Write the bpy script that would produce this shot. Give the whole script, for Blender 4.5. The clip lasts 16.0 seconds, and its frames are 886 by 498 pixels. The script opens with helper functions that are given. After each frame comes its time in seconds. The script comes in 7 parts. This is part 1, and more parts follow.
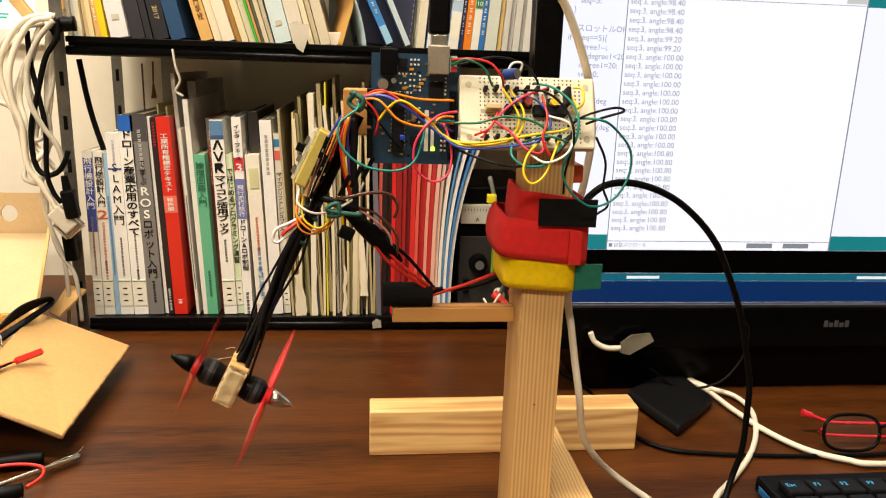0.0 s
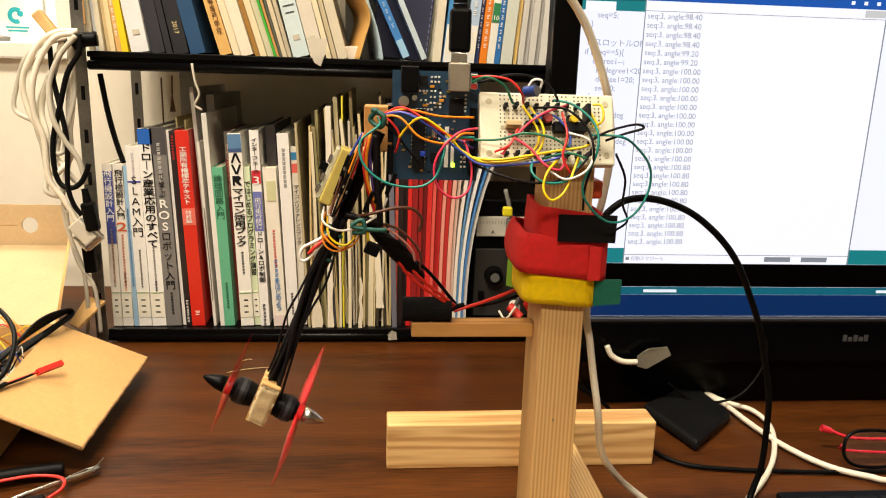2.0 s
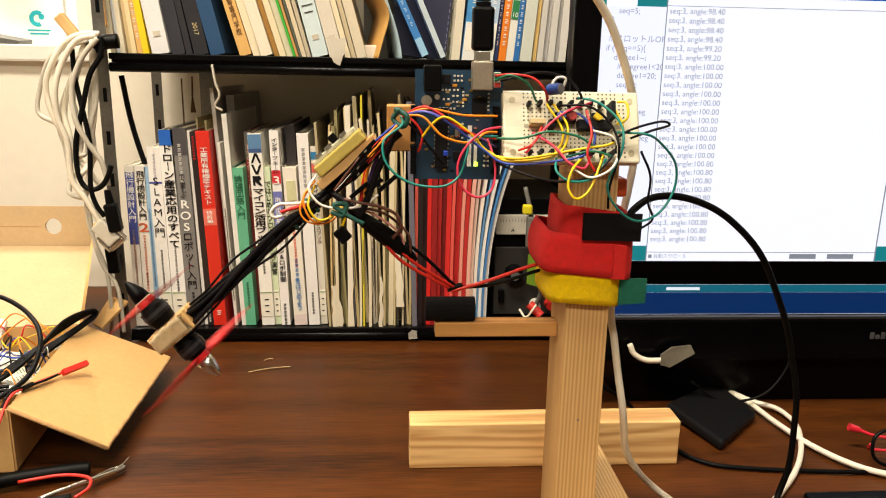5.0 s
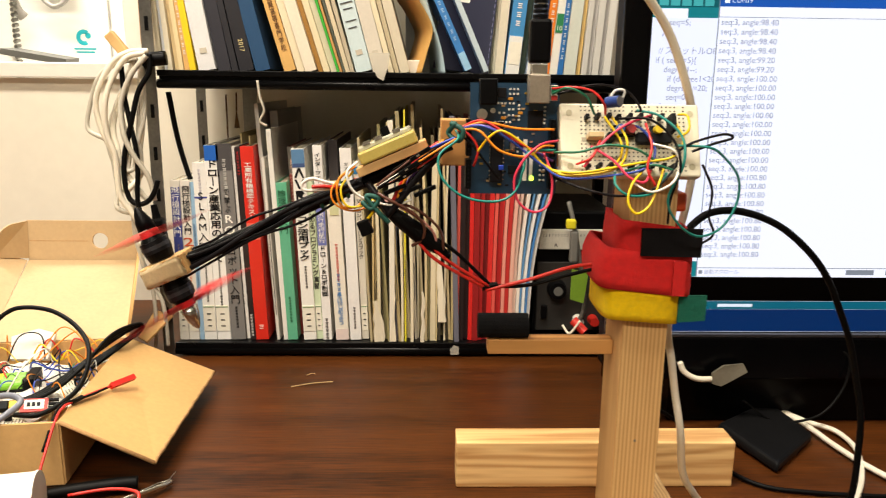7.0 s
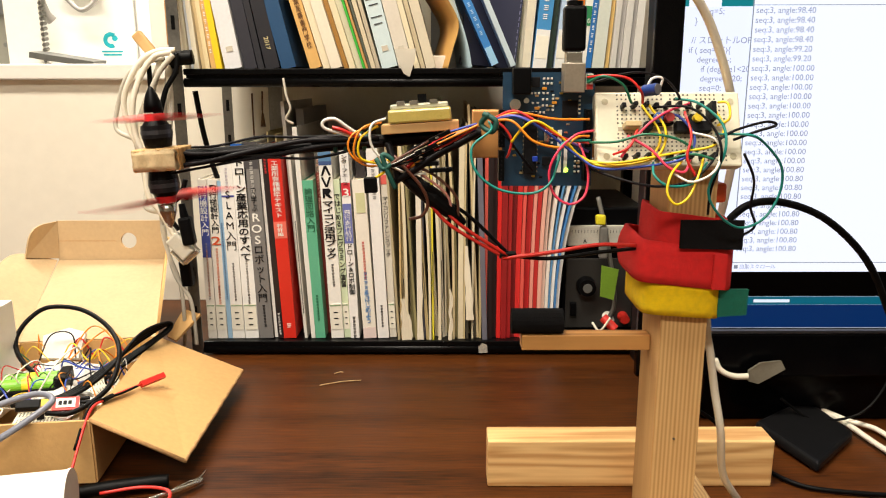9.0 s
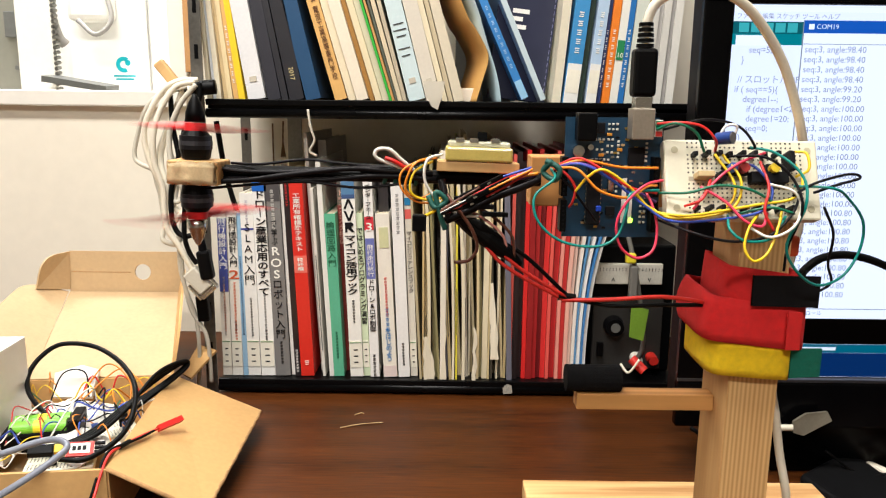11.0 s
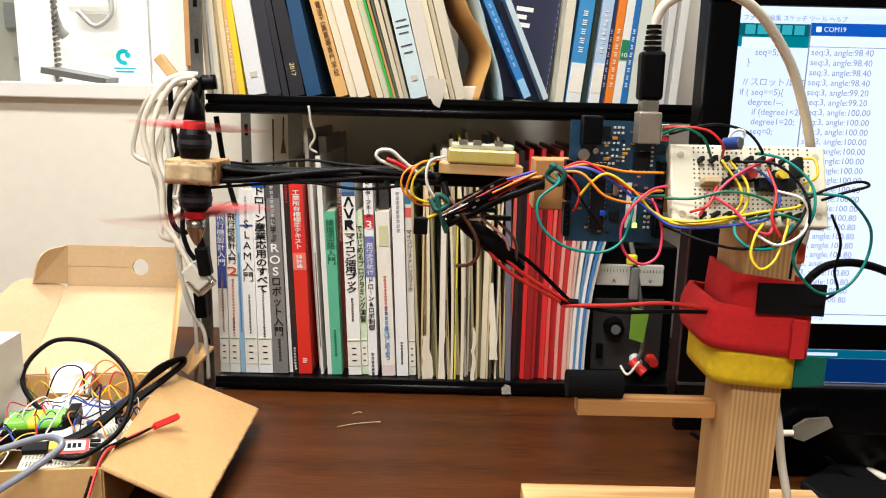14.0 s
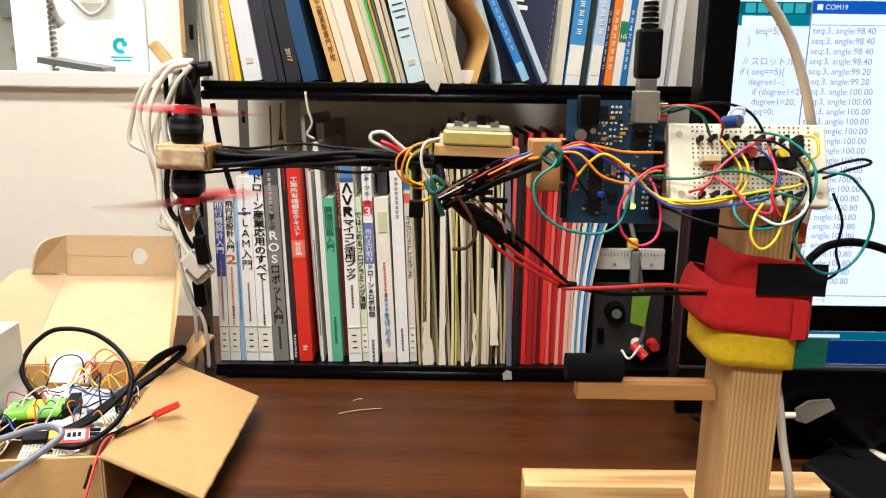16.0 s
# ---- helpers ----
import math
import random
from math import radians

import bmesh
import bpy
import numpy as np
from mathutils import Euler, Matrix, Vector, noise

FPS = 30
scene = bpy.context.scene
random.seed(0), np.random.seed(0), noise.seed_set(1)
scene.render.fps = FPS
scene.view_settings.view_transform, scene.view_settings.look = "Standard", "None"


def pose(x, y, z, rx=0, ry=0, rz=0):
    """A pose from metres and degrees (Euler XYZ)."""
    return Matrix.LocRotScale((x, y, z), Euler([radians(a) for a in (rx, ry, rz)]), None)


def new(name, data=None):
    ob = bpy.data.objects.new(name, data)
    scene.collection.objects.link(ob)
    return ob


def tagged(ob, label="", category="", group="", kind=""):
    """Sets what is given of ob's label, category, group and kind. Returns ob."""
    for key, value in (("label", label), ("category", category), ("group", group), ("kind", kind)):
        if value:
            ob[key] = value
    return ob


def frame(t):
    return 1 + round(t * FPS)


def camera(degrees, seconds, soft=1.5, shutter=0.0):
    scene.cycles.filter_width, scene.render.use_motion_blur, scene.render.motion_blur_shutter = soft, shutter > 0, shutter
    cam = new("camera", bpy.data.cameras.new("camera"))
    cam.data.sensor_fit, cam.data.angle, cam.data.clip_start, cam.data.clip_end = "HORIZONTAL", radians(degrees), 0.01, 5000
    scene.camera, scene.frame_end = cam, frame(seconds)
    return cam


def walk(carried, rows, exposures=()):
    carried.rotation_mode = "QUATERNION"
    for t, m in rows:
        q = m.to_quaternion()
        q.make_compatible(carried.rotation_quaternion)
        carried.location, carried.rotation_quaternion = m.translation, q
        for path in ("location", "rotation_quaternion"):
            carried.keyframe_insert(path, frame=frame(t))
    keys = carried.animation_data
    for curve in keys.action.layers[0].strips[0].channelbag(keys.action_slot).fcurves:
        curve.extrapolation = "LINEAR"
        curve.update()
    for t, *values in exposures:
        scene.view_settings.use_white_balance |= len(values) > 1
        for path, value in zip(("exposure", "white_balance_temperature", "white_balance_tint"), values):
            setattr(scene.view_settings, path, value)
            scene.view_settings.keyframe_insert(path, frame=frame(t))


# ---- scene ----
cam = camera(61.67, 16.0, soft=1.1, shutter=0.6)
# seconds, eye x y z, yaw, pitch, roll
PATH = [
    (0, 0.0036, -0.0101, 0.3407, -6.35, -14.14, 1.91),
    (0.5, 0.0022, -0.0103, 0.3431, -6.32, -13.81, 2.08),
    (1, 0.0009, -0.0113, 0.3433, -6.20, -13.70, 2.17),
    (1.5, -0.0011, -0.0111, 0.3452, -5.73, -13.68, 2.02),
    (2, -0.0016, -0.0110, 0.3448, -5.39, -13.44, 1.79),
    (2.5, -0.0026, -0.0119, 0.3446, -5.28, -13.52, 1.64),
    (3, -0.0044, -0.0097, 0.3448, -4.39, -13.79, 1.69),
    (3.5, -0.0053, -0.0118, 0.3444, -4.40, -13.60, 1.69),
    (4, -0.0054, -0.0108, 0.3450, -4.23, -13.70, 1.33),
    (6.3, -0.0092, -0.0066, 0.3459, -3.90, -13.27, 0.94),
    (6.5, -0.0111, -0.0063, 0.3464, -3.22, -13.13, 0.97),
    (7, -0.0197, -0.0007, 0.3444, -1.61, -12.60, 0.68),
    (7.5, -0.0222, 0.0076, 0.3426, -0.77, -12.62, 0.46),
    (8, -0.0234, 0.0029, 0.3416, -1.26, -12.09, 0.51),
    (8.5, -0.0232, 0.0048, 0.3410, -0.36, -12.29, -0.36),
    (9, -0.0256, 0.0071, 0.3390, 0.18, -12.61, -0.12),
    (9.5, -0.0296, 0.0114, 0.3399, 0.98, -12.25, -0.94),
    (9.7, -0.0357, 0.0148, 0.3402, 2.02, -12.08, -0.70),
    (11.8, -0.0592, 0.0422, 0.3535, -0.83, -10.46, 1.27),
    (12, -0.0588, 0.0411, 0.3527, -0.62, -10.67, 1.44),
    (12.5, -0.0587, 0.0413, 0.3521, -0.55, -10.76, 1.60),
    (13, -0.0594, 0.0419, 0.3518, -0.37, -11.00, 1.64),
    (13.5, -0.0592, 0.0435, 0.3523, 0.28, -11.23, 1.43),
    (14, -0.0591, 0.0433, 0.3526, -0.00, -11.19, 1.36),
    (14.5, -0.0592, 0.0432, 0.3520, 0.36, -11.12, 1.11),
    (15, -0.0590, 0.0430, 0.3511, 0.50, -10.96, 1.28),
    (15.5, -0.0575, 0.0438, 0.3510, 0.31, -11.35, 1.19),
    (16, -0.0558, 0.0475, 0.3495, 0.16, -12.15, 0.73),
]
walk(cam, [(t, pose(x, y, z, 90 + p, 0, w) @ pose(0, 0, 0, 0, 0, r)) for t, x, y, z, w, p, r in PATH],
     exposures=[(0, 0, 7250, 10), (4.2, 0, 7150, 10), (7, 0, 6850, 10), (9.5, 0, 6550, 10), (12, 0, 5800, 10), (16, 0, 5800, 10)])

# ---------------------------------------------------------------- light
world = bpy.data.worlds.new("room_air")
scene.world = world
world.use_nodes = True
world.node_tree.nodes["Background"].inputs[0].default_value = (1.0, 0.95, 0.88, 1)
world.node_tree.nodes["Background"].inputs[1].default_value = 0.015
scene.view_settings.exposure = 0.0


def area_lamp(name, m, sx, sy, watts, colour):
    d = bpy.data.lights.new(name, "AREA")
    d.shape, d.size, d.size_y, d.energy, d.color = "RECTANGLE", sx, sy, watts, colour
    ob = new(name, d)
    ob.matrix_world = m
    return ob


WARM = (1.0, 0.92, 0.81)
area_lamp("ceiling_tube_light", pose(-0.50, 0.20, 1.75, 0, 0, 0), 1.2, 0.25, 52, WARM)
area_lamp("ceiling_tube_light", pose(-0.35, -1.1, 1.75, 0, 0, 0), 1.2, 0.25, 40, WARM)
area_lamp("next_room_light", pose(-1.1, 1.55, 1.55, 0, 0, 0), 1.2, 0.3, 40, (1, 0.97, 0.92))


# ---------------------------------------------------------------- materials
def srgb(r, g, b):
    return tuple(((c / 255) / 12.92 if c / 255 <= 0.04045 else ((c / 255 + 0.055) / 1.055) ** 2.4) for c in (r, g, b))


MATS = {}


def mat(name, rgb, rough=0.6, metal=0.0, var=0.12, scale=60.0, bump=0.0, coat=0.0, stretch=(1, 1, 1), glow=0.0, fine=1.0, spec=0.5):
    """A surface with two scales of colour variation and fine relief. rgb in 0 to 255."""
    if name in MATS:
        return MATS[name]
    m = bpy.data.materials.new(name)
    m.use_nodes = True
    nt = m.node_tree
    b = nt.nodes["Principled BSDF"]
    base = srgb(*rgb)
    if max(rgb) < 30:
        spec = 0.12
    b.inputs["Roughness"].default_value = rough
    b.inputs["Metallic"].default_value = metal
    b.inputs["Coat Weight"].default_value = coat
    b.inputs["Specular IOR Level"].default_value = spec
    if glow:
        b.inputs["Emission Color"].default_value = (*base, 1)
        b.inputs["Emission Strength"].default_value = glow
    tc = nt.nodes.new("ShaderNodeTexCoord")
    mp = nt.nodes.new("ShaderNodeMapping")
    mp.inputs["Scale"].default_value = stretch
    nt.links.new(tc.outputs["Object"], mp.inputs["Vector"])
    info = nt.nodes.new("ShaderNodeObjectInfo")
    n1 = nt.nodes.new("ShaderNodeTexNoise")
    n1.inputs["Scale"].default_value = scale
    n1.inputs["Detail"].default_value = 5
    n2 = nt.nodes.new("ShaderNodeTexNoise")
    n2.inputs["Scale"].default_value = scale * 9 * fine
    n2.inputs["Detail"].default_value = 3
    for n in (n1, n2):
        nt.links.new(mp.outputs["Vector"], n.inputs["Vector"])
    mix = nt.nodes.new("ShaderNodeMath")
    mix.operation = "ADD"
    nt.links.new(n1.outputs["Fac"], mix.inputs[0])
    nt.links.new(n2.outputs["Fac"], mix.inputs[1])
    ramp = nt.nodes.new("ShaderNodeMapRange")
    ramp.inputs["From Min"].default_value, ramp.inputs["From Max"].default_value = 0.65, 1.35
    ramp.inputs["To Min"].default_value, ramp.inputs["To Max"].default_value = 1 - var, 1 + var
    nt.links.new(mix.outputs[0], ramp.inputs["Value"])
    vary = nt.nodes.new("ShaderNodeMapRange")
    vary.inputs["To Min"].default_value, vary.inputs["To Max"].default_value = 1 - var * 0.5, 1 + var * 0.5
    nt.links.new(info.outputs["Random"], vary.inputs["Value"])
    mul = nt.nodes.new("ShaderNodeMath")
    mul.operation = "MULTIPLY"
    nt.links.new(ramp.outputs[0], mul.inputs[0])
    nt.links.new(vary.outputs[0], mul.inputs[1])
    hsv = nt.nodes.new("ShaderNodeHueSaturation")
    hsv.inputs["Color"].default_value = (*([c * 0.04 for c in base] if glow else base), 1)
    nt.links.new(mul.outputs[0], hsv.inputs["Value"])
    nt.links.new(hsv.outputs[0], b.inputs["Base Color"])
    r2 = nt.nodes.new("ShaderNodeMapRange")
    r2.inputs["To Min"].default_value, r2.inputs["To Max"].default_value = max(0.02, rough - 0.08), min(1, rough + 0.08)
    nt.links.new(n1.outputs["Fac"], r2.inputs["Value"])
    nt.links.new(r2.outputs[0], b.inputs["Roughness"])
    if bump:
        bp = nt.nodes.new("ShaderNodeBump")
        bp.inputs["Strength"].default_value = bump
        bp.inputs["Distance"].default_value = 0.0006
        nt.links.new(mix.outputs[0], bp.inputs["Height"])
        nt.links.new(bp.outputs[0], b.inputs["Normal"])
    MATS[name] = m
    return m


def wood(name, light, dark, along, rings, rough=0.5, coat=0.0, wobble=6.0, fine=0.35, across="", curl=0.35, spec=0.5, sharp=0.0):
    """Wood with growth rings cut lengthwise; along: the axis of the grain (0 x, 1 y, 2 z); rings: bands to a metre."""
    m = bpy.data.materials.new(name)
    m.use_nodes = True
    nt = m.node_tree
    b = nt.nodes["Principled BSDF"]
    b.inputs["Coat Weight"].default_value = coat
    b.inputs["Specular IOR Level"].default_value = spec
    tc = nt.nodes.new("ShaderNodeTexCoord")
    mp = nt.nodes.new("ShaderNodeMapping")
    sc = [1.0, 1.0, 1.0]
    sc[along] = 0.06
    mp.inputs["Scale"].default_value = sc
    nt.links.new(tc.outputs["Object"], mp.inputs["Vector"])
    wv = nt.nodes.new("ShaderNodeTexWave")
    wv.bands_direction = across or ("Y" if along == 0 else "X")
    wv.inputs["Scale"].default_value = rings
    wv.inputs["Distortion"].default_value = wobble
    wv.inputs["Detail"].default_value = 3
    wv.inputs["Detail Scale"].default_value = curl
    nt.links.new(mp.outputs["Vector"], wv.inputs["Vector"])
    n1 = nt.nodes.new("ShaderNodeTexNoise")
    n1.inputs["Scale"].default_value = 420
    n1.inputs["Detail"].default_value = 6
    nt.links.new(mp.outputs["Vector"], n1.inputs["Vector"])
    n0 = nt.nodes.new("ShaderNodeTexNoise")
    n0.inputs["Scale"].default_value = 14
    n0.inputs["Detail"].default_value = 4
    nt.links.new(mp.outputs["Vector"], n0.inputs["Vector"])
    mixa = nt.nodes.new("ShaderNodeMix")
    mixa.inputs["Factor"].default_value = fine
    nt.links.new(wv.outputs["Fac"], mixa.inputs[2])
    nt.links.new(n1.outputs["Fac"], mixa.inputs[3])
    mixb = nt.nodes.new("ShaderNodeMix")
    mixb.inputs["Factor"].default_value = 0.4
    nt.links.new(mixa.outputs[0], mixb.inputs[2])
    nt.links.new(n0.outputs["Fac"], mixb.inputs[3])
    cr = nt.nodes.new("ShaderNodeValToRGB")
    cr.color_ramp.elements[0].position, cr.color_ramp.elements[1].position = 0.25 + sharp, 0.72 - sharp
    cr.color_ramp.elements[0].color = (*srgb(*dark), 1)
    cr.color_ramp.elements[1].color = (*srgb(*light), 1)
    nt.links.new(mixb.outputs[0], cr.inputs["Fac"])
    nt.links.new(cr.outputs[0], b.inputs["Base Color"])
    rr = nt.nodes.new("ShaderNodeMapRange")
    rr.inputs["To Min"].default_value, rr.inputs["To Max"].default_value = rough - 0.1, rough + 0.12
    nt.links.new(n1.outputs["Fac"], rr.inputs["Value"])
    nt.links.new(rr.outputs[0], b.inputs["Roughness"])
    bp = nt.nodes.new("ShaderNodeBump")
    bp.inputs["Strength"].default_value, bp.inputs["Distance"].default_value = 0.25, 0.0004
    nt.links.new(n1.outputs["Fac"], bp.inputs["Height"])
    nt.links.new(bp.outputs[0], b.inputs["Normal"])
    return m


def clear(name, rgb, alpha, rough=0.1):
    m = bpy.data.materials.new(name)
    m.use_nodes = True
    b = m.node_tree.nodes["Principled BSDF"]
    b.inputs["Base Color"].default_value = (*srgb(*rgb), 1)
    b.inputs["Alpha"].default_value = alpha
    b.inputs["Roughness"].default_value = rough
    return m


DESK_WOOD = wood("desk_laminate", (97, 52, 19), (26, 11, 3), 0, 7, 0.40, 0.0, 16, 0.90, "", 0.5, 0.20, 0.05)
PINE_V = wood("pine_upright_grain", (230, 192, 132), (192, 146, 88), 2, 118, 0.6, 0, 3.5, 0.42)
PINE_H = wood("pine_level_grain", (234, 194, 132), (184, 132, 76), 0, 17, 0.6, 0, 13, 0.40, "Z", 2.6)
PLY = wood("light_plywood", (218, 178, 118), (184, 138, 82), 0, 40, 0.6, 0, 4, 0.3)
BLACK_STEEL = mat("black_painted_steel", (6, 6, 7), 0.3, 0.0, 0.2, 40, 0.1, 0.0)
GREY_STEEL = mat("galvanised_grey_steel", (128, 126, 120), 0.38, 0.85, 0.2, 30, 0.15)
WALL = mat("cream_painted_wall", (236, 229, 212), 0.75, 0, 0.03, 6, 0.15)
WHITE_PAINT = mat("white_gloss_paint", (236, 232, 222), 0.45, 0, 0.03, 8, 0.05)
CARD = mat("brown_corrugated_card", (198, 157, 99), 0.85, 0, 0.07, 22, 0.35)
CARD_IN = mat("pale_corrugated_card", (188, 161, 122), 0.85, 0, 0.06, 22, 0.35)
CARD_EDGE = mat("cut_card_edge", (176, 136, 88), 0.9, 0, 0.25, 300, 0.5)
PAPER = mat("cream_paper_edges", (226, 216, 192), 0.85, 0, 0.1, 40, 0.6, stretch=(14, 1, 0.4))
BLACK_PLASTIC = mat("black_plastic", (6, 6, 7), 0.42, 0, 0.15, 80, 0.1)
BLACK_RUBBER = mat("black_cable_jacket", (7, 7, 7), 0.5, 0, 0.12, 90, 0.1)
BLACK_FOAM = mat("black_foam", (22, 22, 23), 0.95, 0, 0.3, 220, 0.9)
WHITE_CABLE = mat("ivory_cable_jacket", (232, 224, 204), 0.42, 0, 0.05, 60, 0.05)
CHROME = mat("polished_metal", (200, 198, 192), 0.22, 1.0, 0.08, 90)
RED_WIRE = mat("red_silicone_wire", (206, 44, 34), 0.45, 0, 0.08, 90)
BLACK_INK = mat("black_print", (24, 24, 26), 0.6, 0, 0.05)
WHITE_INK = mat("white_print", (240, 238, 232), 0.6, 0, 0.03)


# ---------------------------------------------------------------- mesh helpers
def part(name, bm, material, parent=None, label="", smooth=False):
    """Links a bmesh as one mesh object under a thing or a part."""
    me = bpy.data.meshes.new(name)
    if smooth:
        for f in bm.faces:
            f.smooth = True
    bm.to_mesh(me)
    bm.free()
    me.materials.append(material)
    ob = new(name, me)
    if parent is not None:
        ob.parent = parent
    if label:
        ob["label"] = label
    return ob


def empty(name, m=None, label="", category="", group=""):
    ob = new(name)
    ob.empty_display_size = 0.01
    if m is not None:
        ob.matrix_basis = m
    return tagged(ob, label, category, group)


def block(x0, x1, y0, y1, z0, z1, bevel=0.0, bm=None):
    """A box between two corners, its edges rounded by bevel; added to bm if that is given."""
    b = bmesh.new()
    bmesh.ops.create_cube(b, size=1.0, matrix=Matrix.Translation(((x0 + x1) / 2, (y0 + y1) / 2, (z0 + z1) / 2)) @ Matrix.Diagonal((abs(x1 - x0), abs(y1 - y0), abs(z1 - z0), 1)))
    if bevel:
        bmesh.ops.bevel(b, geom=b.edges[:], offset=bevel, segments=2, affect="EDGES", profile=0.5)
    return join(bm, b)


def join(bm, b):
    if bm is None:
        return b
    me = bpy.data.meshes.new("tmp")
    b.to_mesh(me)
    b.free()
    bm.from_mesh(me)
    bpy.data.meshes.remove(me)
    return bm


def rod(a, b, r0, r1=None, seg=16, bm=None, caps=True):
    """A round bar or cone from a to b."""
    a, b = Vector(a), Vector(b)
    d = b - a
    m = Matrix.Translation((a + b) / 2) @ d.to_track_quat("Z", "Y").to_matrix().to_4x4()
    t = bmesh.new()
    bmesh.ops.create_cone(t, cap_ends=caps, segments=seg, radius1=r0, radius2=r0 if r1 is None else r1, depth=d.length, matrix=m)
    return join(bm, t)


def lathe(prof, m, seg=24, bm=None):
    """A turned solid: (height, radius) pairs about z, placed by m."""
    t = bmesh.new()
    rings = [[t.verts.new((max(r, 1e-5) * math.cos(k * math.tau / seg), max(r, 1e-5) * math.sin(k * math.tau / seg), h)) for k in range(seg)] for h, r in prof]
    for a, b in zip(rings, rings[1:]):
        for k in range(seg):
            t.faces.new((a[k], a[(k + 1) % seg], b[(k + 1) % seg], b[k]))
    t.faces.new(rings[0][::-1])
    t.faces.new(rings[-1])
    bmesh.ops.recalc_face_normals(t, faces=t.faces[:])
    t.transform(m)
    return join(bm, t)


def glyph(xc, zc, w, h, bm, y=-0.0006):
    """Strokes of the size of one printed character."""
    block(xc - w * 0.45, xc + w * 0.45, y, 0.0002, zc + h * 0.20, zc + h * 0.34, bm=bm)
    block(xc - w * 0.34, xc + w * 0.38, y, 0.0002, zc - h * 0.06, zc + h * 0.06, bm=bm)
    block(xc - w * 0.45, xc + w * 0.40, y, 0.0002, zc - h * 0.36, zc - h * 0.22, bm=bm)


def smooth_points(pts, n=8):
    """A Catmull-Rom line through the points."""
    p = [Vector(q) for q in pts]
    p = [2 * p[0] - p[1]] + p + [2 * p[-1] - p[-2]]
    out = []
    for i in range(1, len(p) - 2):
        a, b, c, d = p[i - 1 : i + 3]
        for k in range(n):
            t = k / n
            out.append(0.5 * (2 * b + (c - a) * t + (2 * a - 5 * b + 4 * c - d) * t * t + (3 * b - a - 3 * c + d) * t ** 3))
    return out + [p[-2]]


def tube(pts, r, n=6, seg=8, bm=None, curved=True):
    """A cable of radius r along the points."""
    line = smooth_points(pts, n) if curved else [Vector(q) for q in pts]
    t = bmesh.new()
    up = Vector((0.13, 0.31, 0.94))
    rings = []
    for i, q in enumerate(line):
        d = (line[min(i + 1, len(line) - 1)] - line[max(i - 1, 0)]).normalized()
        s = d.cross(up)
        s = s.normalized() if s.length > 1e-4 else Vector((1, 0, 0))
        u = s.cross(d).normalized()
        up = u
        rings.append([t.verts.new(q + r * (math.cos(k * math.tau / seg) * s + math.sin(k * math.tau / seg) * u)) for k in range(seg)])
    for a, b in zip(rings, rings[1:]):
        for k in range(seg):
            t.faces.new((a[k], a[(k + 1) % seg], b[(k + 1) % seg], b[k]))
    t.faces.new(rings[0][::-1])
    t.faces.new(rings[-1])
    for f in t.faces:
        f.smooth = True
    return join(bm, t)


def sheet(outline, thick, m=None, bm=None):
    """A flat plate: an outline in x and z, thick along y."""
    t = bmesh.new()
    f = t.faces.new([t.verts.new((x, 0, z)) for x, z in outline])
    g = bmesh.ops.extrude_face_region(t, geom=[f])
    for v in g["geom"]:
        if isinstance(v, bmesh.types.BMVert):
            v.co.y += thick
    bmesh.ops.recalc_face_normals(t, faces=t.faces[:])
    if m is not None:
        t.transform(m)
    return join(bm, t)


def plate(corners, thick):
    """A board from four corners in space, given round its edge; it grows to both sides."""
    c = [Vector(q) for q in corners]
    n = (c[1] - c[0]).cross(c[3] - c[0]).normalized() * thick / 2
    t = bmesh.new()
    top = [t.verts.new(q + n) for q in c]
    low = [t.verts.new(q - n) for q in c]
    t.faces.new(top)
    t.faces.new(low[::-1])
    for i in range(len(c)):
        j = (i + 1) % len(c)
        t.faces.new((top[j], top[i], low[i], low[j]))
    bmesh.ops.recalc_face_normals(t, faces=t.faces[:])
    return t


FONT = bpy.data.curves.new("lettering", "FONT")
FONT_OB = new("lettering", FONT)


def letters(text, size, m, material, parent, name="title", width=None, gap=1.0, depth=0.00015, align="CENTER", bold=0.0, height=None):
    """Writing as a mesh, centred on m, in m's x and y; width: stretched or shrunk to this width."""
    FONT.body, FONT.size, FONT.extrude, FONT.space_line = text, size, depth, gap
    FONT.offset = size * bold
    FONT.align_x, FONT.align_y, FONT.resolution_u = align, "CENTER", 3
    bpy.context.view_layer.update()
    me = bpy.data.meshes.new_from_object(FONT_OB.evaluated_get(bpy.context.evaluated_depsgraph_get()))
    me.name = name
    if width and len(me.vertices):
        xs = [v.co.x for v in me.vertices]
        w = max(xs) - min(xs)
        if w > 0:
            me.transform(Matrix.Diagonal((width / w, 1, 1, 1)))
    if height and len(me.vertices):
        ys = [v.co.y for v in me.vertices]
        a, c = min(ys), max(ys)
        me.transform(Matrix.Diagonal((1, height / max(1e-6, c - a), 1, 1)) @ Matrix.Translation((0, -(a + c) / 2, 0)))
    me.transform(m)
    me.materials.clear()
    me.materials.append(material)
    ob = new(name, me)
    ob.parent = parent
    return ob


FACING = pose(0, 0, 0, 90, 0, 0)  # writing on an upright face that looks towards -y


def down(text):
    """Characters one below the other."""
    return "\n".join("｜" if c == "ー" else c for c in text)

# ---------------------------------------------------------------- the room
def structure(name, bm, material, label, category):
    return tagged(part(name, bm, material), label, category, kind="structure")


